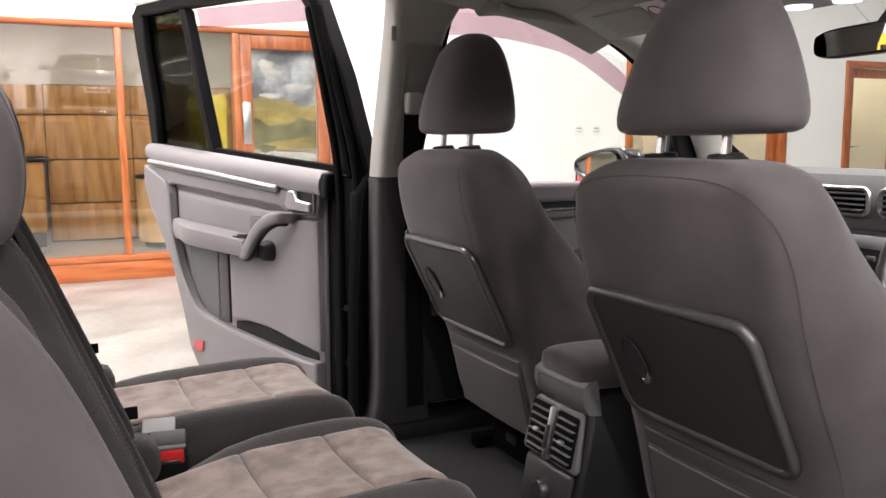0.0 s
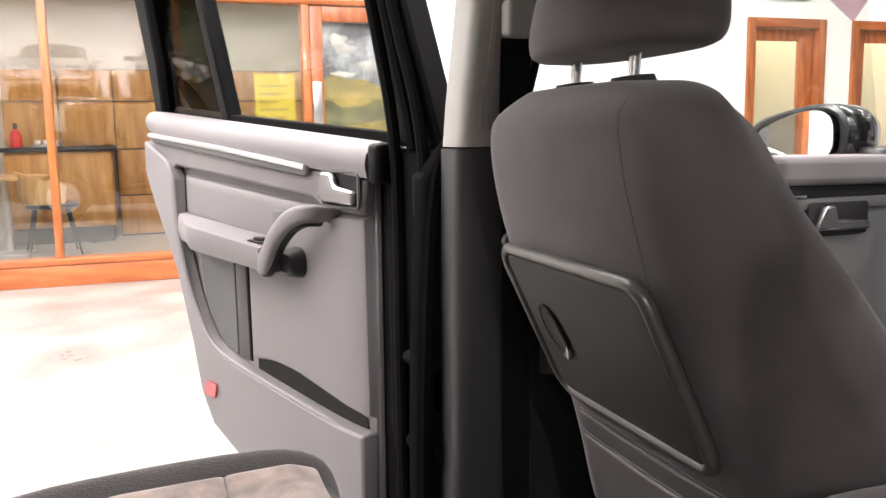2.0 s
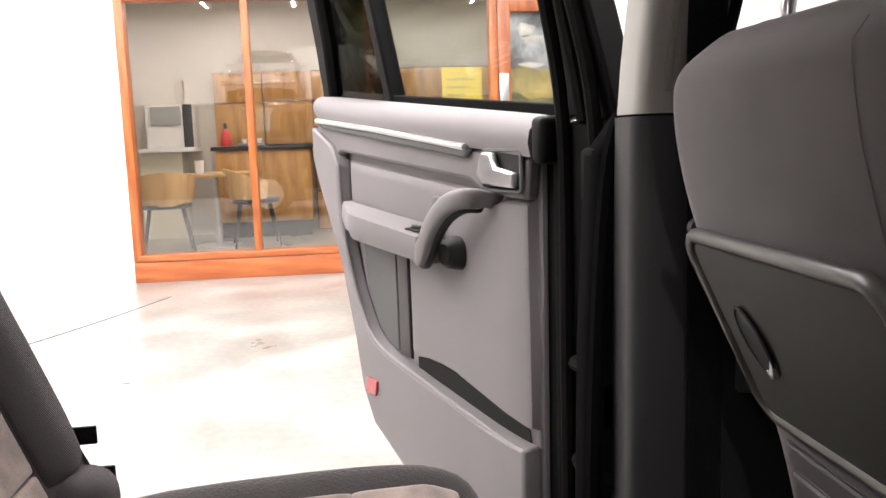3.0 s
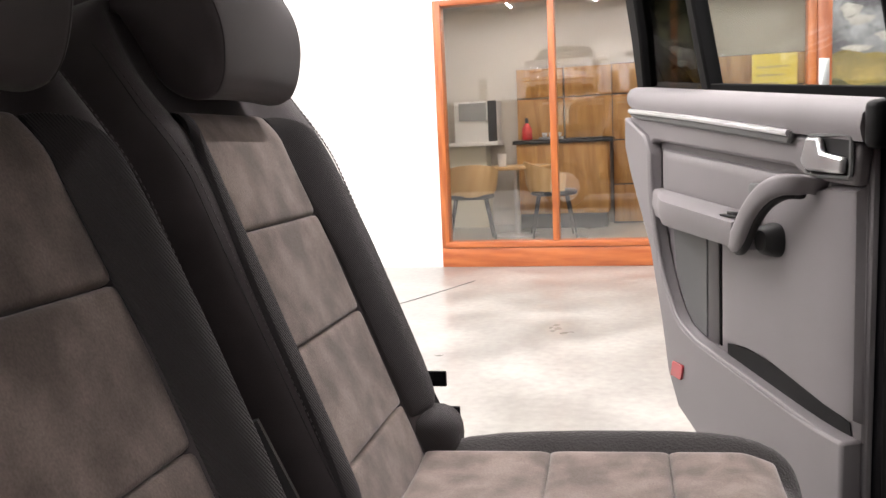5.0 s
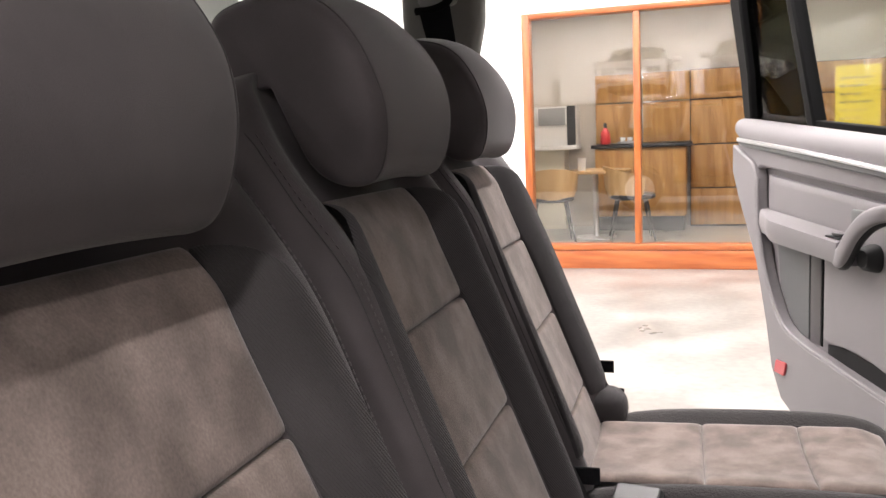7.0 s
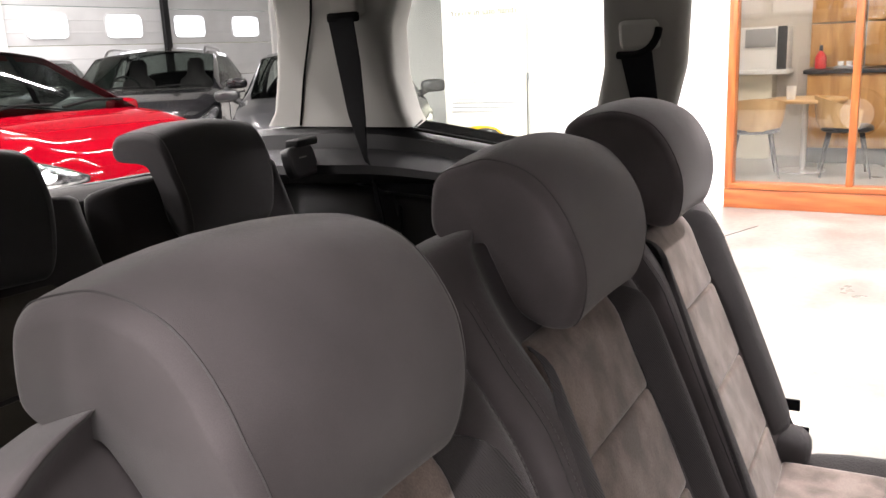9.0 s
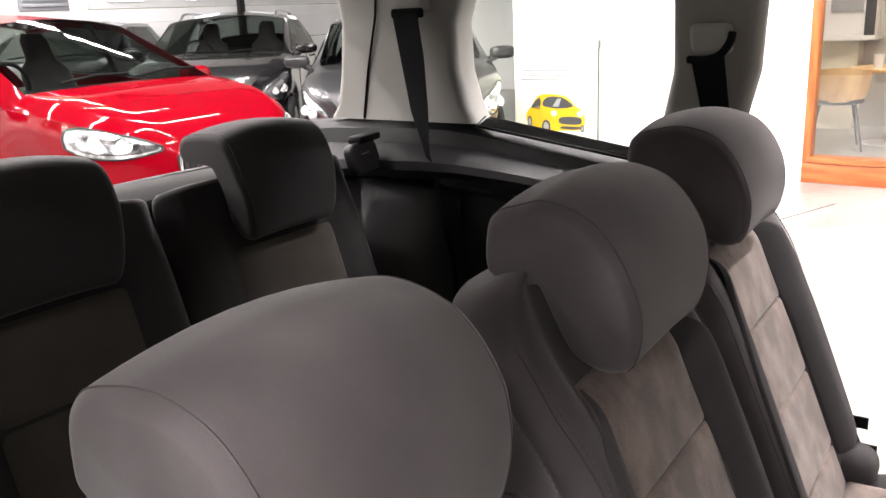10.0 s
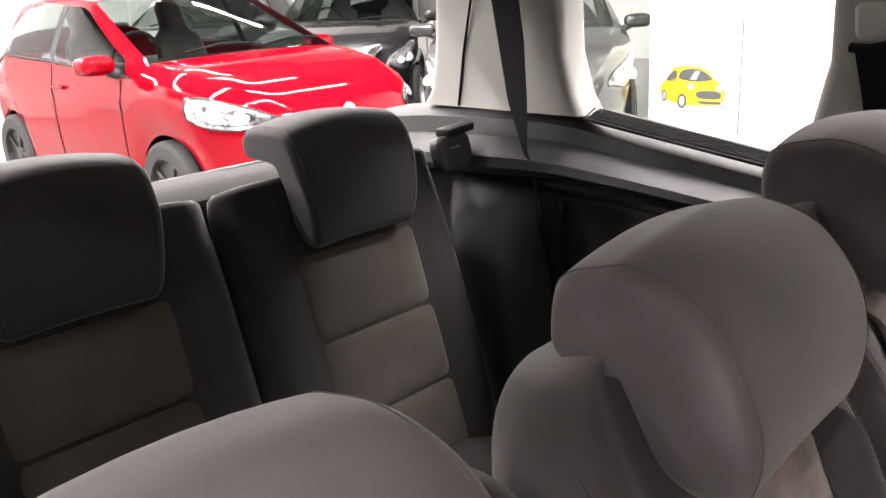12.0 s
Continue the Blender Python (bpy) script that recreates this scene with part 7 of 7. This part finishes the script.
part("ashtray_mouth", box(bmesh.new(), 0.8385, 0.842, -0.050, 0.050, 0.375, 0.395, 0.001, 1, LEAN_C), RUBBER, con)
part("ashtray_lip", tube(bmesh.new(), [LEAN_C @ Vector(p) for p in ((0.837, -0.05, 0.374), (0.832, 0.0, 0.376), (0.837, 0.05, 0.374))], 0.004, 6), BRUSHED, con)
box_l = thing("under_seat_box", "dark plastic box under the front seat", "storage box")
part("body", box(bmesh.new(), 0.99, 1.19, 0.30, 0.55, 0.335, 0.40, 0.015), JAMB, box_l)
part("lid", box(bmesh.new(), 0.983, 1.195, 0.293, 0.557, 0.4002, 0.411, 0.004), JAMB, box_l)
part("lid_catch", box(bmesh.new(), 0.977, 0.986, 0.40, 0.45, 0.385, 0.405, 0.003), DARK_PLASTIC, box_l)

# front belt on the B-pillar
belt = thing("front_seat_belt", "black front seat belt with pale height adjuster", "seat belt")
part("adjuster", box(bmesh.new(), 0.80, 0.845, 0.628, 0.66, 1.19, 1.245, 0.010, 3), PILLAR_GREY, belt)
part("webbing", loft(bmesh.new(), [[(x0, y, z), (x1, y, z), (x1, y + 0.003, z), (x0, y + 0.003, z)] for x0, x1, y, z in ((0.800, 0.848, 0.652, 1.19), (0.802, 0.85, 0.668, 1.05), (0.815, 0.86, 0.690, 0.7), (0.82, 0.865, 0.70, 0.42))]), BELT, belt)
part("lamp_hook", box(bmesh.new(), 0.755, 0.77, 0.618, 0.63, 1.365, 1.40, 0.004), PILLAR_GREY, belt)

# ---- third row and load bay ----
TILT3 = radians(17.5)


def third_seat(y, group):
    st = thing("third_row_seat", "third-row seat with hooked headrest, its cloth coloured as in shade", "car seat", pose(-0.84, y, 0.33), group=group)
    place = lambda u, s, n: up_back(u, s, n, 0.04, 0.60, TILT3) - Vector((0, 0, 0.33))
    width = [(-0.12, 0.20), (0.0, 0.24), (0.2, 0.243), (0.40, 0.242), (0.53, 0.2425), (0.56, 0.236), (0.575, 0.222)]
    ss = [-0.12, 0.0, 0.1, 0.2, 0.3, 0.38, 0.44, 0.50, 0.54, 0.56, 0.575]
    back = part("backrest", backrest_body(width, 0.0, 0.08, ss, place, 0.012, 0.12, False), FABRIC_SHADED, st, sub=1)
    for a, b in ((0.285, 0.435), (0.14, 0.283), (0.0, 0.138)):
        part("suede_panel", pad(bmesh.new(), lambda u, v: place((u - 0.5) * 2 * 0.135, a + (b - a) * v, 0.002), 14, 10, 0.007, 0.008, 8), SUEDE_SHADED, back, "brown-grey suede panel")
    headrest_saddle("headrest", 0.128, st, dx=0.0, dz=-0.335, mat=FABRIC_SHADED, outline=HOOK)
    part("cushion", loft(bmesh.new(), [[(x, u, z - 0.33) for u, z in [(w * math.sin(q), zz + 0.07 * math.cos(q)) for q in np.linspace(-math.pi, math.pi, 24, endpoint=False)]] for x, zz, w in ((0.02, 0.55, 0.2), (0.06, 0.56, 0.225), (0.3, 0.565, 0.235), (0.44, 0.56, 0.225), (0.48, 0.53, 0.20))]), FABRIC_SHADED, st)
    part("seat_base", box(bmesh.new(), 0.05, 0.42, -0.19, 0.19, 0.0, 0.17, 0.02), DARK_PLASTIC, st)
    part("back_board", prism(bmesh.new(), [(-0.2435, -0.20), (0.2435, -0.20), (0.2435, 0.525), (0.2435, 0.555), (-0.2435, 0.555), (-0.2435, 0.525)], lambda a, b, d: place(a, b, -0.055 - d), 0.03), CARPET, st)
    return st


ts = third_seat(0.243, "third-row seats")
copy_thing(ts, pose(-0.84, -0.243, 0.33))
latch = thing("belt_guide", "grey belt guide clip on the third-row shoulder", "belt guide", pose(-0.945, 0.50, 1.14))
part("plate", prism(bmesh.new(), rounded(0.056, 0.034, 0.020, 6), lambda a, b, d: pose(0, 0, 0, 0, -15, 12) @ Vector((d - 0.012, a, b - 0.016)), 0.024), PILLAR_DARK, latch, "satin grey plate", bevel=0.005)
part("mark", box(bmesh.new(), 0.0125, 0.0135, -0.02, 0.012, -0.010, -0.007, 0.0, 1, pose(0, 0, 0, 0, -15, 12)), PILLAR_GREY, latch)
part("clip", box(bmesh.new(), -0.02, 0.014, -0.02, 0.075, 0.015, 0.032, 0.006, 2, pose(0, 0, 0, 0, 0, 12)), DARK_PLASTIC, latch)

# rear side trims
side_trim = thing("rear_side_trim", "black moulded side trim round the third row", "trim panel", kind="structure")
rings = []
for x, z, y in ((-1.30, 1.165, 0.60), (-1.12, 1.18, 0.615), (-0.95, 1.185, 0.625), (-0.82, 1.183, 0.64), (-0.74, 1.172, 0.655), (-0.60, 1.148, 0.66), (-0.40, 1.118, 0.665), (-0.26, 1.105, 0.665)):
    k = 1.0 - 0.45 * smooth01(-0.95, -0.40, x)
    rings.append([(x, yy, z - k * d) for yy, d in ((y + 0.14, 0.0), (y + 0.01, 0.0), (y - 0.01, 0.012), (y - 0.02, 0.045), (y - 0.06, 0.06), (y - 0.08, 0.075), (y - 0.085, 0.095), (y - 0.05, 0.115), (y + 0.0, 0.13), (y + 0.14, 0.13))])
part("ledge", loft(bmesh.new(), rings), CHARCOAL, side_trim)
part("wheel_box", loft(bmesh.new(), [[(x, yy, zz) for yy, zz in ((0.67, 0.33), (0.67, z), (y + 0.10, z - 0.004), (y + 0.01, z - 0.12), (y, z - 0.15), (y - 0.01, 0.33))] for x, y, z in ((-1.30, 0.50, 1.06), (-1.0, 0.505, 1.055), (-0.86, 0.525, 1.045), (-0.82, 0.56, 1.03), (-0.80, 0.62, 1.0))]), PILLAR_DARK, side_trim, bevel=0.012)
part("lower_panel", prism(bmesh.new(), [(-1.30, 1.05), (-0.30, 1.0), (-0.45, 0.33), (-1.30, 0.33)], lambda a, b, d: (a, 0.675 + d, b), 0.05), DARK_PLASTIC, side_trim, bevel=0.01)
strip = lambda u, v: Vector((-0.735 + 0.40 * u, 0.645 + 0.012 * u + (0.036 - 0.012 * u) * v, 1.184 - 0.060 * u + 0.014 * v))
part("vent_strip", pad(bmesh.new(), strip, 16, 6, 0.002, 0.006, 12), RUBBER, side_trim)
for i in range(6):
    part("vent_rib", tube(bmesh.new(), [strip(u, (i + 0.7) / 6.4) + Vector((0, 0, 0.003)) for u in np.linspace(0.03, 0.98, 8)], 0.0016, 5), DARK_PLASTIC, side_trim)
part("vent_edge", tube(bmesh.new(), [strip(0, 1), strip(0, 0), strip(1, 0)], 0.002, 6), CHARCOAL, side_trim)
for side in (1, -1):
    column("pillar_trim_rear", PILLAR_GREY, [(1.187, -1.16, -0.735, 0.635), (1.22, -1.13, -0.752, 0.63), (1.30, -1.10, -0.765, 0.615), (1.40, -1.07, -0.755, 0.595), (1.50, -1.05, -0.70, 0.565)], label="pale grey rear pillar trim", depth=0.09, side=side)
    part("trim_joint", tube(bmesh.new(), [(-1.045, side * 0.633, 1.19), (-1.005, side * 0.612, 1.30), (-0.950, side * 0.585, 1.42), (-0.925, side * 0.565, 1.5)], 0.0025, 6), RUBBER, mpv)
    column("pillar_trim_centre", PILLAR_MID, [(0.33, -0.56, -0.44, 0.70), (0.7, -0.54, -0.40, 0.70), (0.95, -0.48, -0.33, 0.69), (1.10, -0.40, -0.24, 0.67), (1.18, -0.335, -0.185, 0.658), (1.30, -0.302, -0.15, 0.635), (1.42, -0.295, -0.138, 0.61), (1.50, -0.31, -0.10, 0.585)], label="grey C-pillar trim", depth=0.055, side=side, shift=0.0 if side == 1 else 0.09)
    part("pillar_skin", loft(bmesh.new(), [[(x0, side * y, z), (x1, side * y, z), (x1, side * (y + 0.08), z), (x0, side * (y + 0.08), z)] for x0, x1, y, z in ((-0.56, -0.44, 0.79, 0.40), (-0.38, -0.28, 0.78, 1.1), (-0.30, -0.22, 0.74, 1.25), (-0.27, -0.19, 0.67, 1.52))]), BLACK_PAINT, mpv)
    # The unseen right pane is tinted and casts shadow, to darken the third row.
    part("quarter_window", prism(bmesh.new(), [(-1.10, 1.12), (-0.30, 1.08), (-0.29, 1.50), (-1.04, 1.50)], lambda a, b, d: (a, side * (0.80 - 0.33 * (b - 1.1) + d), b), 0.004), CAR_GLASS if side == 1 else TINT, mpv).visible_shadow = side < 0
    part("rear_corner_skin", loft(bmesh.new(), [[(x0, side * y, z), (x1, side * y, z), (x1, side * (y + 0.05), z), (x0, side * (y + 0.05), z)] for x0, x1, y, z in ((-1.20, -1.02, 0.78, 1.0), (-1.15, -1.00, 0.76, 1.15), (-1.05, -0.94, 0.64, 1.52))]), BLACK_PAINT, mpv)
# Unseen panel, added to keep light from the right off the third row.
right_trim = thing("rear_side_trim", "unseen side trim on the driver's side, blocking light into the load bay", "trim panel", kind="structure")
part("lower_panel", prism(bmesh.new(), [(-1.30, 1.17), (-0.08, 1.12), (-0.08, 0.33), (-1.30, 0.33)], lambda a, b, d: (a, -0.655 - d, b), 0.05), DARK_PLASTIC, right_trim, bevel=0.01)
cb = thing("second_row_belt", "black seat belt hanging from the C-pillar guide", "seat belt")
part("guide", prism(bmesh.new(), [(-0.223 + a, 1.356 + b) for a, b in rounded(0.036, 0.026, 0.012)], lambda a, b, d: (a, 0.628 - d - 0.3 * (b - 1.356), b), 0.024), PILLAR_GREY, cb, "pale rounded guide plate", bevel=0.008)
part("slot_loop", tube(bmesh.new(), spline([(-0.258, 0.603, 1.322), (-0.225, 0.596, 1.322), (-0.200, 0.595, 1.331), (-0.186, 0.597, 1.350), (-0.184, 0.603, 1.366)], 6), [0.007] * 25, 10), RUBBER, cb)
part("webbing", loft(bmesh.new(), [[(x0, y, z), (x1, y, z2), (x1, y + 0.003, z2), (x0, y + 0.003, z)] for x0, x1, y, z, z2 in ((-0.25, -0.195, 0.595, 1.318, 1.335), (-0.235, -0.185, 0.60, 1.25, 1.25), (-0.215, -0.17, 0.62, 1.1, 1.1), (-0.20, -0.155, 0.645, 0.7, 0.7))]), BELT, cb)
rb = thing("third_row_belt", "black seat belt hanging in front of the rear pillar", "seat belt")
part("guide", box(bmesh.new(), -0.875, -0.80, 0.555, 0.60, 1.425, 1.475, 0.010, 3), PILLAR_GREY, rb)
part("mouth", box(bmesh.new(), -0.876, -0.798, 0.546, 0.562, 1.412, 1.432, 0.005), RUBBER, rb)
part("webbing", loft(bmesh.new(), [[(x - w, y, z), (x + w, y - 0.01, z), (x + w, y - 0.007, z), (x - w, y + 0.003, z)] for x, w, y, z in ((-0.838, 0.036, 0.55, 1.42), (-0.828, 0.034, 0.555, 1.33), (-0.820, 0.026, 0.56, 1.22), (-0.806, 0.009, 0.562, 1.13), (-0.815, 0.009, 0.60, 1.07), (-0.80, 0.014, 0.63, 0.85), (-0.79, 0.014, 0.63, 0.5))]), BELT, rb)

# luggage cover behind the third row; the tailgate stands open
shelf = thing("luggage_cover", "grey luggage cover drawn behind the third row", "luggage cover")
rings = []
for y in np.linspace(-0.60, 0.60, 15):
    rings.append([(x, y, z - 0.012 * (y / 0.6) ** 2) for x, z in ((-1.06, 1.085), (-1.075, 1.108), (-1.10, 1.116), (-1.22, 1.110), (-1.315, 1.100), (-1.322, 1.094), (-1.315, 1.088), (-1.10, 1.090))])
part("blind", loft(bmesh.new(), rings), COVER_GREY, shelf)
part("end_bar", box(bmesh.new(), -1.33, -1.312, -0.60, 0.60, 1.082, 1.101, 0.006), DARK_PLASTIC, shelf)
part("rear_bumper", box(bmesh.new(), -1.70, -1.52, -0.78, 0.78, 0.28, 0.58, 0.05, 3), BLACK_PAINT, mpv)


# ---- parked cars ----
def hatch_shape(L, W, H, hood, wheelbase, front=0.68, drop=0.0):
    """Stations of a hatchback with its front axle at x = 0; drop: how much the bonnet falls to the nose."""
    n, t = front, front - L
    return Shape(n, t, (0.0, -wheelbase), 0.345,
                 [(t, 0.35), (t + 0.3, 0.22), (-0.6, 0.20), (n - 0.25, 0.20), (n, 0.30)],
                 [(t, 0.92), (t + 0.5, H * 0.66), (-0.55, hood + 0.02), (-0.1, hood - 0.02 - drop * 0.15), (0.3, hood - 0.10 - drop * 0.55), (n - 0.12, hood - 0.19 - drop * 0.9), (n, hood - 0.30 - drop)],
                 [(t, H * 0.70), (t + 0.10, H * 0.80), (t + 0.42, H * 0.955), (t + 0.9, H * 0.99), (-1.75, H), (-1.3, H * 0.97), (-0.42, hood + 0.07), (0.0, hood + 0.03 - drop * 0.2), (0.3, hood - 0.03 - drop * 0.6), (n - 0.15, hood - 0.11 - drop * 0.9), (n, hood - 0.21 - drop)],
                 [(t, W * 0.40), (t + 0.08, W * 0.455), (t + 0.5, W * 0.495), (-1.0, W * 0.5), (0.1, W * 0.49), (n - 0.35, W * 0.455), (n - 0.2, W * 0.41), (n - 0.08, W * 0.35), (n, W * 0.29)],
                 [(t, W * 0.30), (t + 0.5, W * 0.36), (-1.5, W * 0.37), (-0.5, W * 0.42), (n - 0.2, W * 0.36), (n, W * 0.30)])


red = hatch_shape(3.56, 1.66, 1.55, 0.97, 2.42, 0.74)
red.belt = [(-2.82, 0.92), (-2.3, 1.08), (-1.5, 1.05), (-0.35, 0.985), (0.0, 0.955), (0.3, 0.915), (0.5, 0.875), (0.65, 0.83), (0.74, 0.77)]
red.top = red.top[:4] + [(-1.75, 1.565), (-1.02, 1.505), (-0.20, 1.075), (0.1, 1.045), (0.35, 0.995), (0.53, 0.940), (0.66, 0.875), (0.74, 0.81)]
red.half = [(-2.82, 0.66), (-2.74, 0.75), (-2.3, 0.81), (-1.0, 0.83), (0.1, 0.82), (0.3, 0.79), (0.48, 0.73), (0.62, 0.64), (0.74, 0.50)]
red.roof_half = [(-2.82, 0.50), (-2.3, 0.58), (-1.02, 0.605), (-0.20, 0.71), (0.3, 0.66), (0.6, 0.54), (0.74, 0.40)]
parked_car("red_hatchback", "glossy red small hatchback parked in the showroom", pose(-4.56, 2.47, 0, 0, 0, 2.0), red, RED_PAINT,
           (-0.20, -1.02, -2.25, -2.70), lamps=(0.47, 0.0, 0.31, 0.49), lamp_level=(0.825, 0.765, 0.165), far_mirror=0.03, spokes=5, rim_mat=BLACK_METAL, pillars=(-0.42, -1.42), grille=(0.44, 0.12), upright_bars=22)
suv = hatch_shape(4.35, 1.82, 1.56, 1.02, 2.60)
parked_car("black_estate_car", "glossy black estate car with roof rails", pose(-7.22, 5.12, 0, 0, 0, -51), suv, BLACK_PAINT,
           (-0.36, -1.35, -3.05, -3.55), rails=True, pillars=(-0.62, -1.65, -2.6))
golf = hatch_shape(4.25, 1.79, 1.47, 0.95, 2.62)
parked_car("grey_hatchback", "dark grey hatchback with red-lined grille", pose(-4.45, 5.00, 0, 0, 0, -51), golf, GREY_PAINT,
           (-0.36, -1.35, -2.95, -3.35), pillars=(-0.62, -1.65, -2.6))
parked_car("dark_saloon", "dark car parked behind the others", pose(-9.9, 4.6, 0, 0, 0, -51), suv, GREY_PAINT,
           (-0.36, -1.35, -3.05, -3.55), pillars=(-0.62, -1.65, -2.6))
classic = Shape(0.78, -3.35, (0.0, -2.45), 0.335,
                [(-3.35, 0.36), (-3.0, 0.24), (-0.6, 0.22), (0.5, 0.24), (0.78, 0.34)],
                [(-3.35, 0.86), (-2.8, 0.92), (-0.55, 0.92), (0.2, 0.90), (0.7, 0.86), (0.78, 0.82)],
                [(-3.35, 0.92), (-2.9, 0.98), (-2.45, 1.36), (-2.0, 1.40), (-1.2, 1.39), (-0.95, 1.35), (-0.42, 0.97), (0.2, 0.955), (0.7, 0.91), (0.78, 0.86)],
                [(-3.35, 0.76), (-2.9, 0.80), (0.4, 0.80), (0.70, 0.77), (0.78, 0.74)],
                [(-3.35, 0.66), (-2.4, 0.58), (-1.0, 0.58), (-0.42, 0.70), (0.78, 0.68)], bulge=0.02)
saloon = parked_car("silver_classic_saloon", "pale silver classic saloon on the display deck", pose(-1.58, -6.55, 1.80, 0, 0, 90), classic, SILVER_PAINT,
                    (-0.42, -0.97, -2.42, -2.85), pillars=(-0.62, -1.65, -2.6), grille=(0.62, 0.16))
for y in (-0.56, -0.40, 0.40, 0.56):
    part("round_lamp", lathe(bmesh.new(), [(0.004, 0.012), (0.055, 0.008), (0.070, 0.0), (0.072, -0.01)], 20, pose(0.885, y, 0.69, 0, 90, 0)), CHROME, saloon)
part("chrome_bumper", box(bmesh.new(), 0.86, 0.93, -0.78, 0.78, 0.44, 0.54, 0.02), CHROME, saloon)
parked_car("dark_blue_car", "dark blue car on the display deck", pose(0.93, -6.6, 1.80, 0, 0, 90), golf, BLUE_PAINT,
           (-0.36, -1.35, -2.95, -3.35), pillars=(-0.62, -1.65, -2.6))
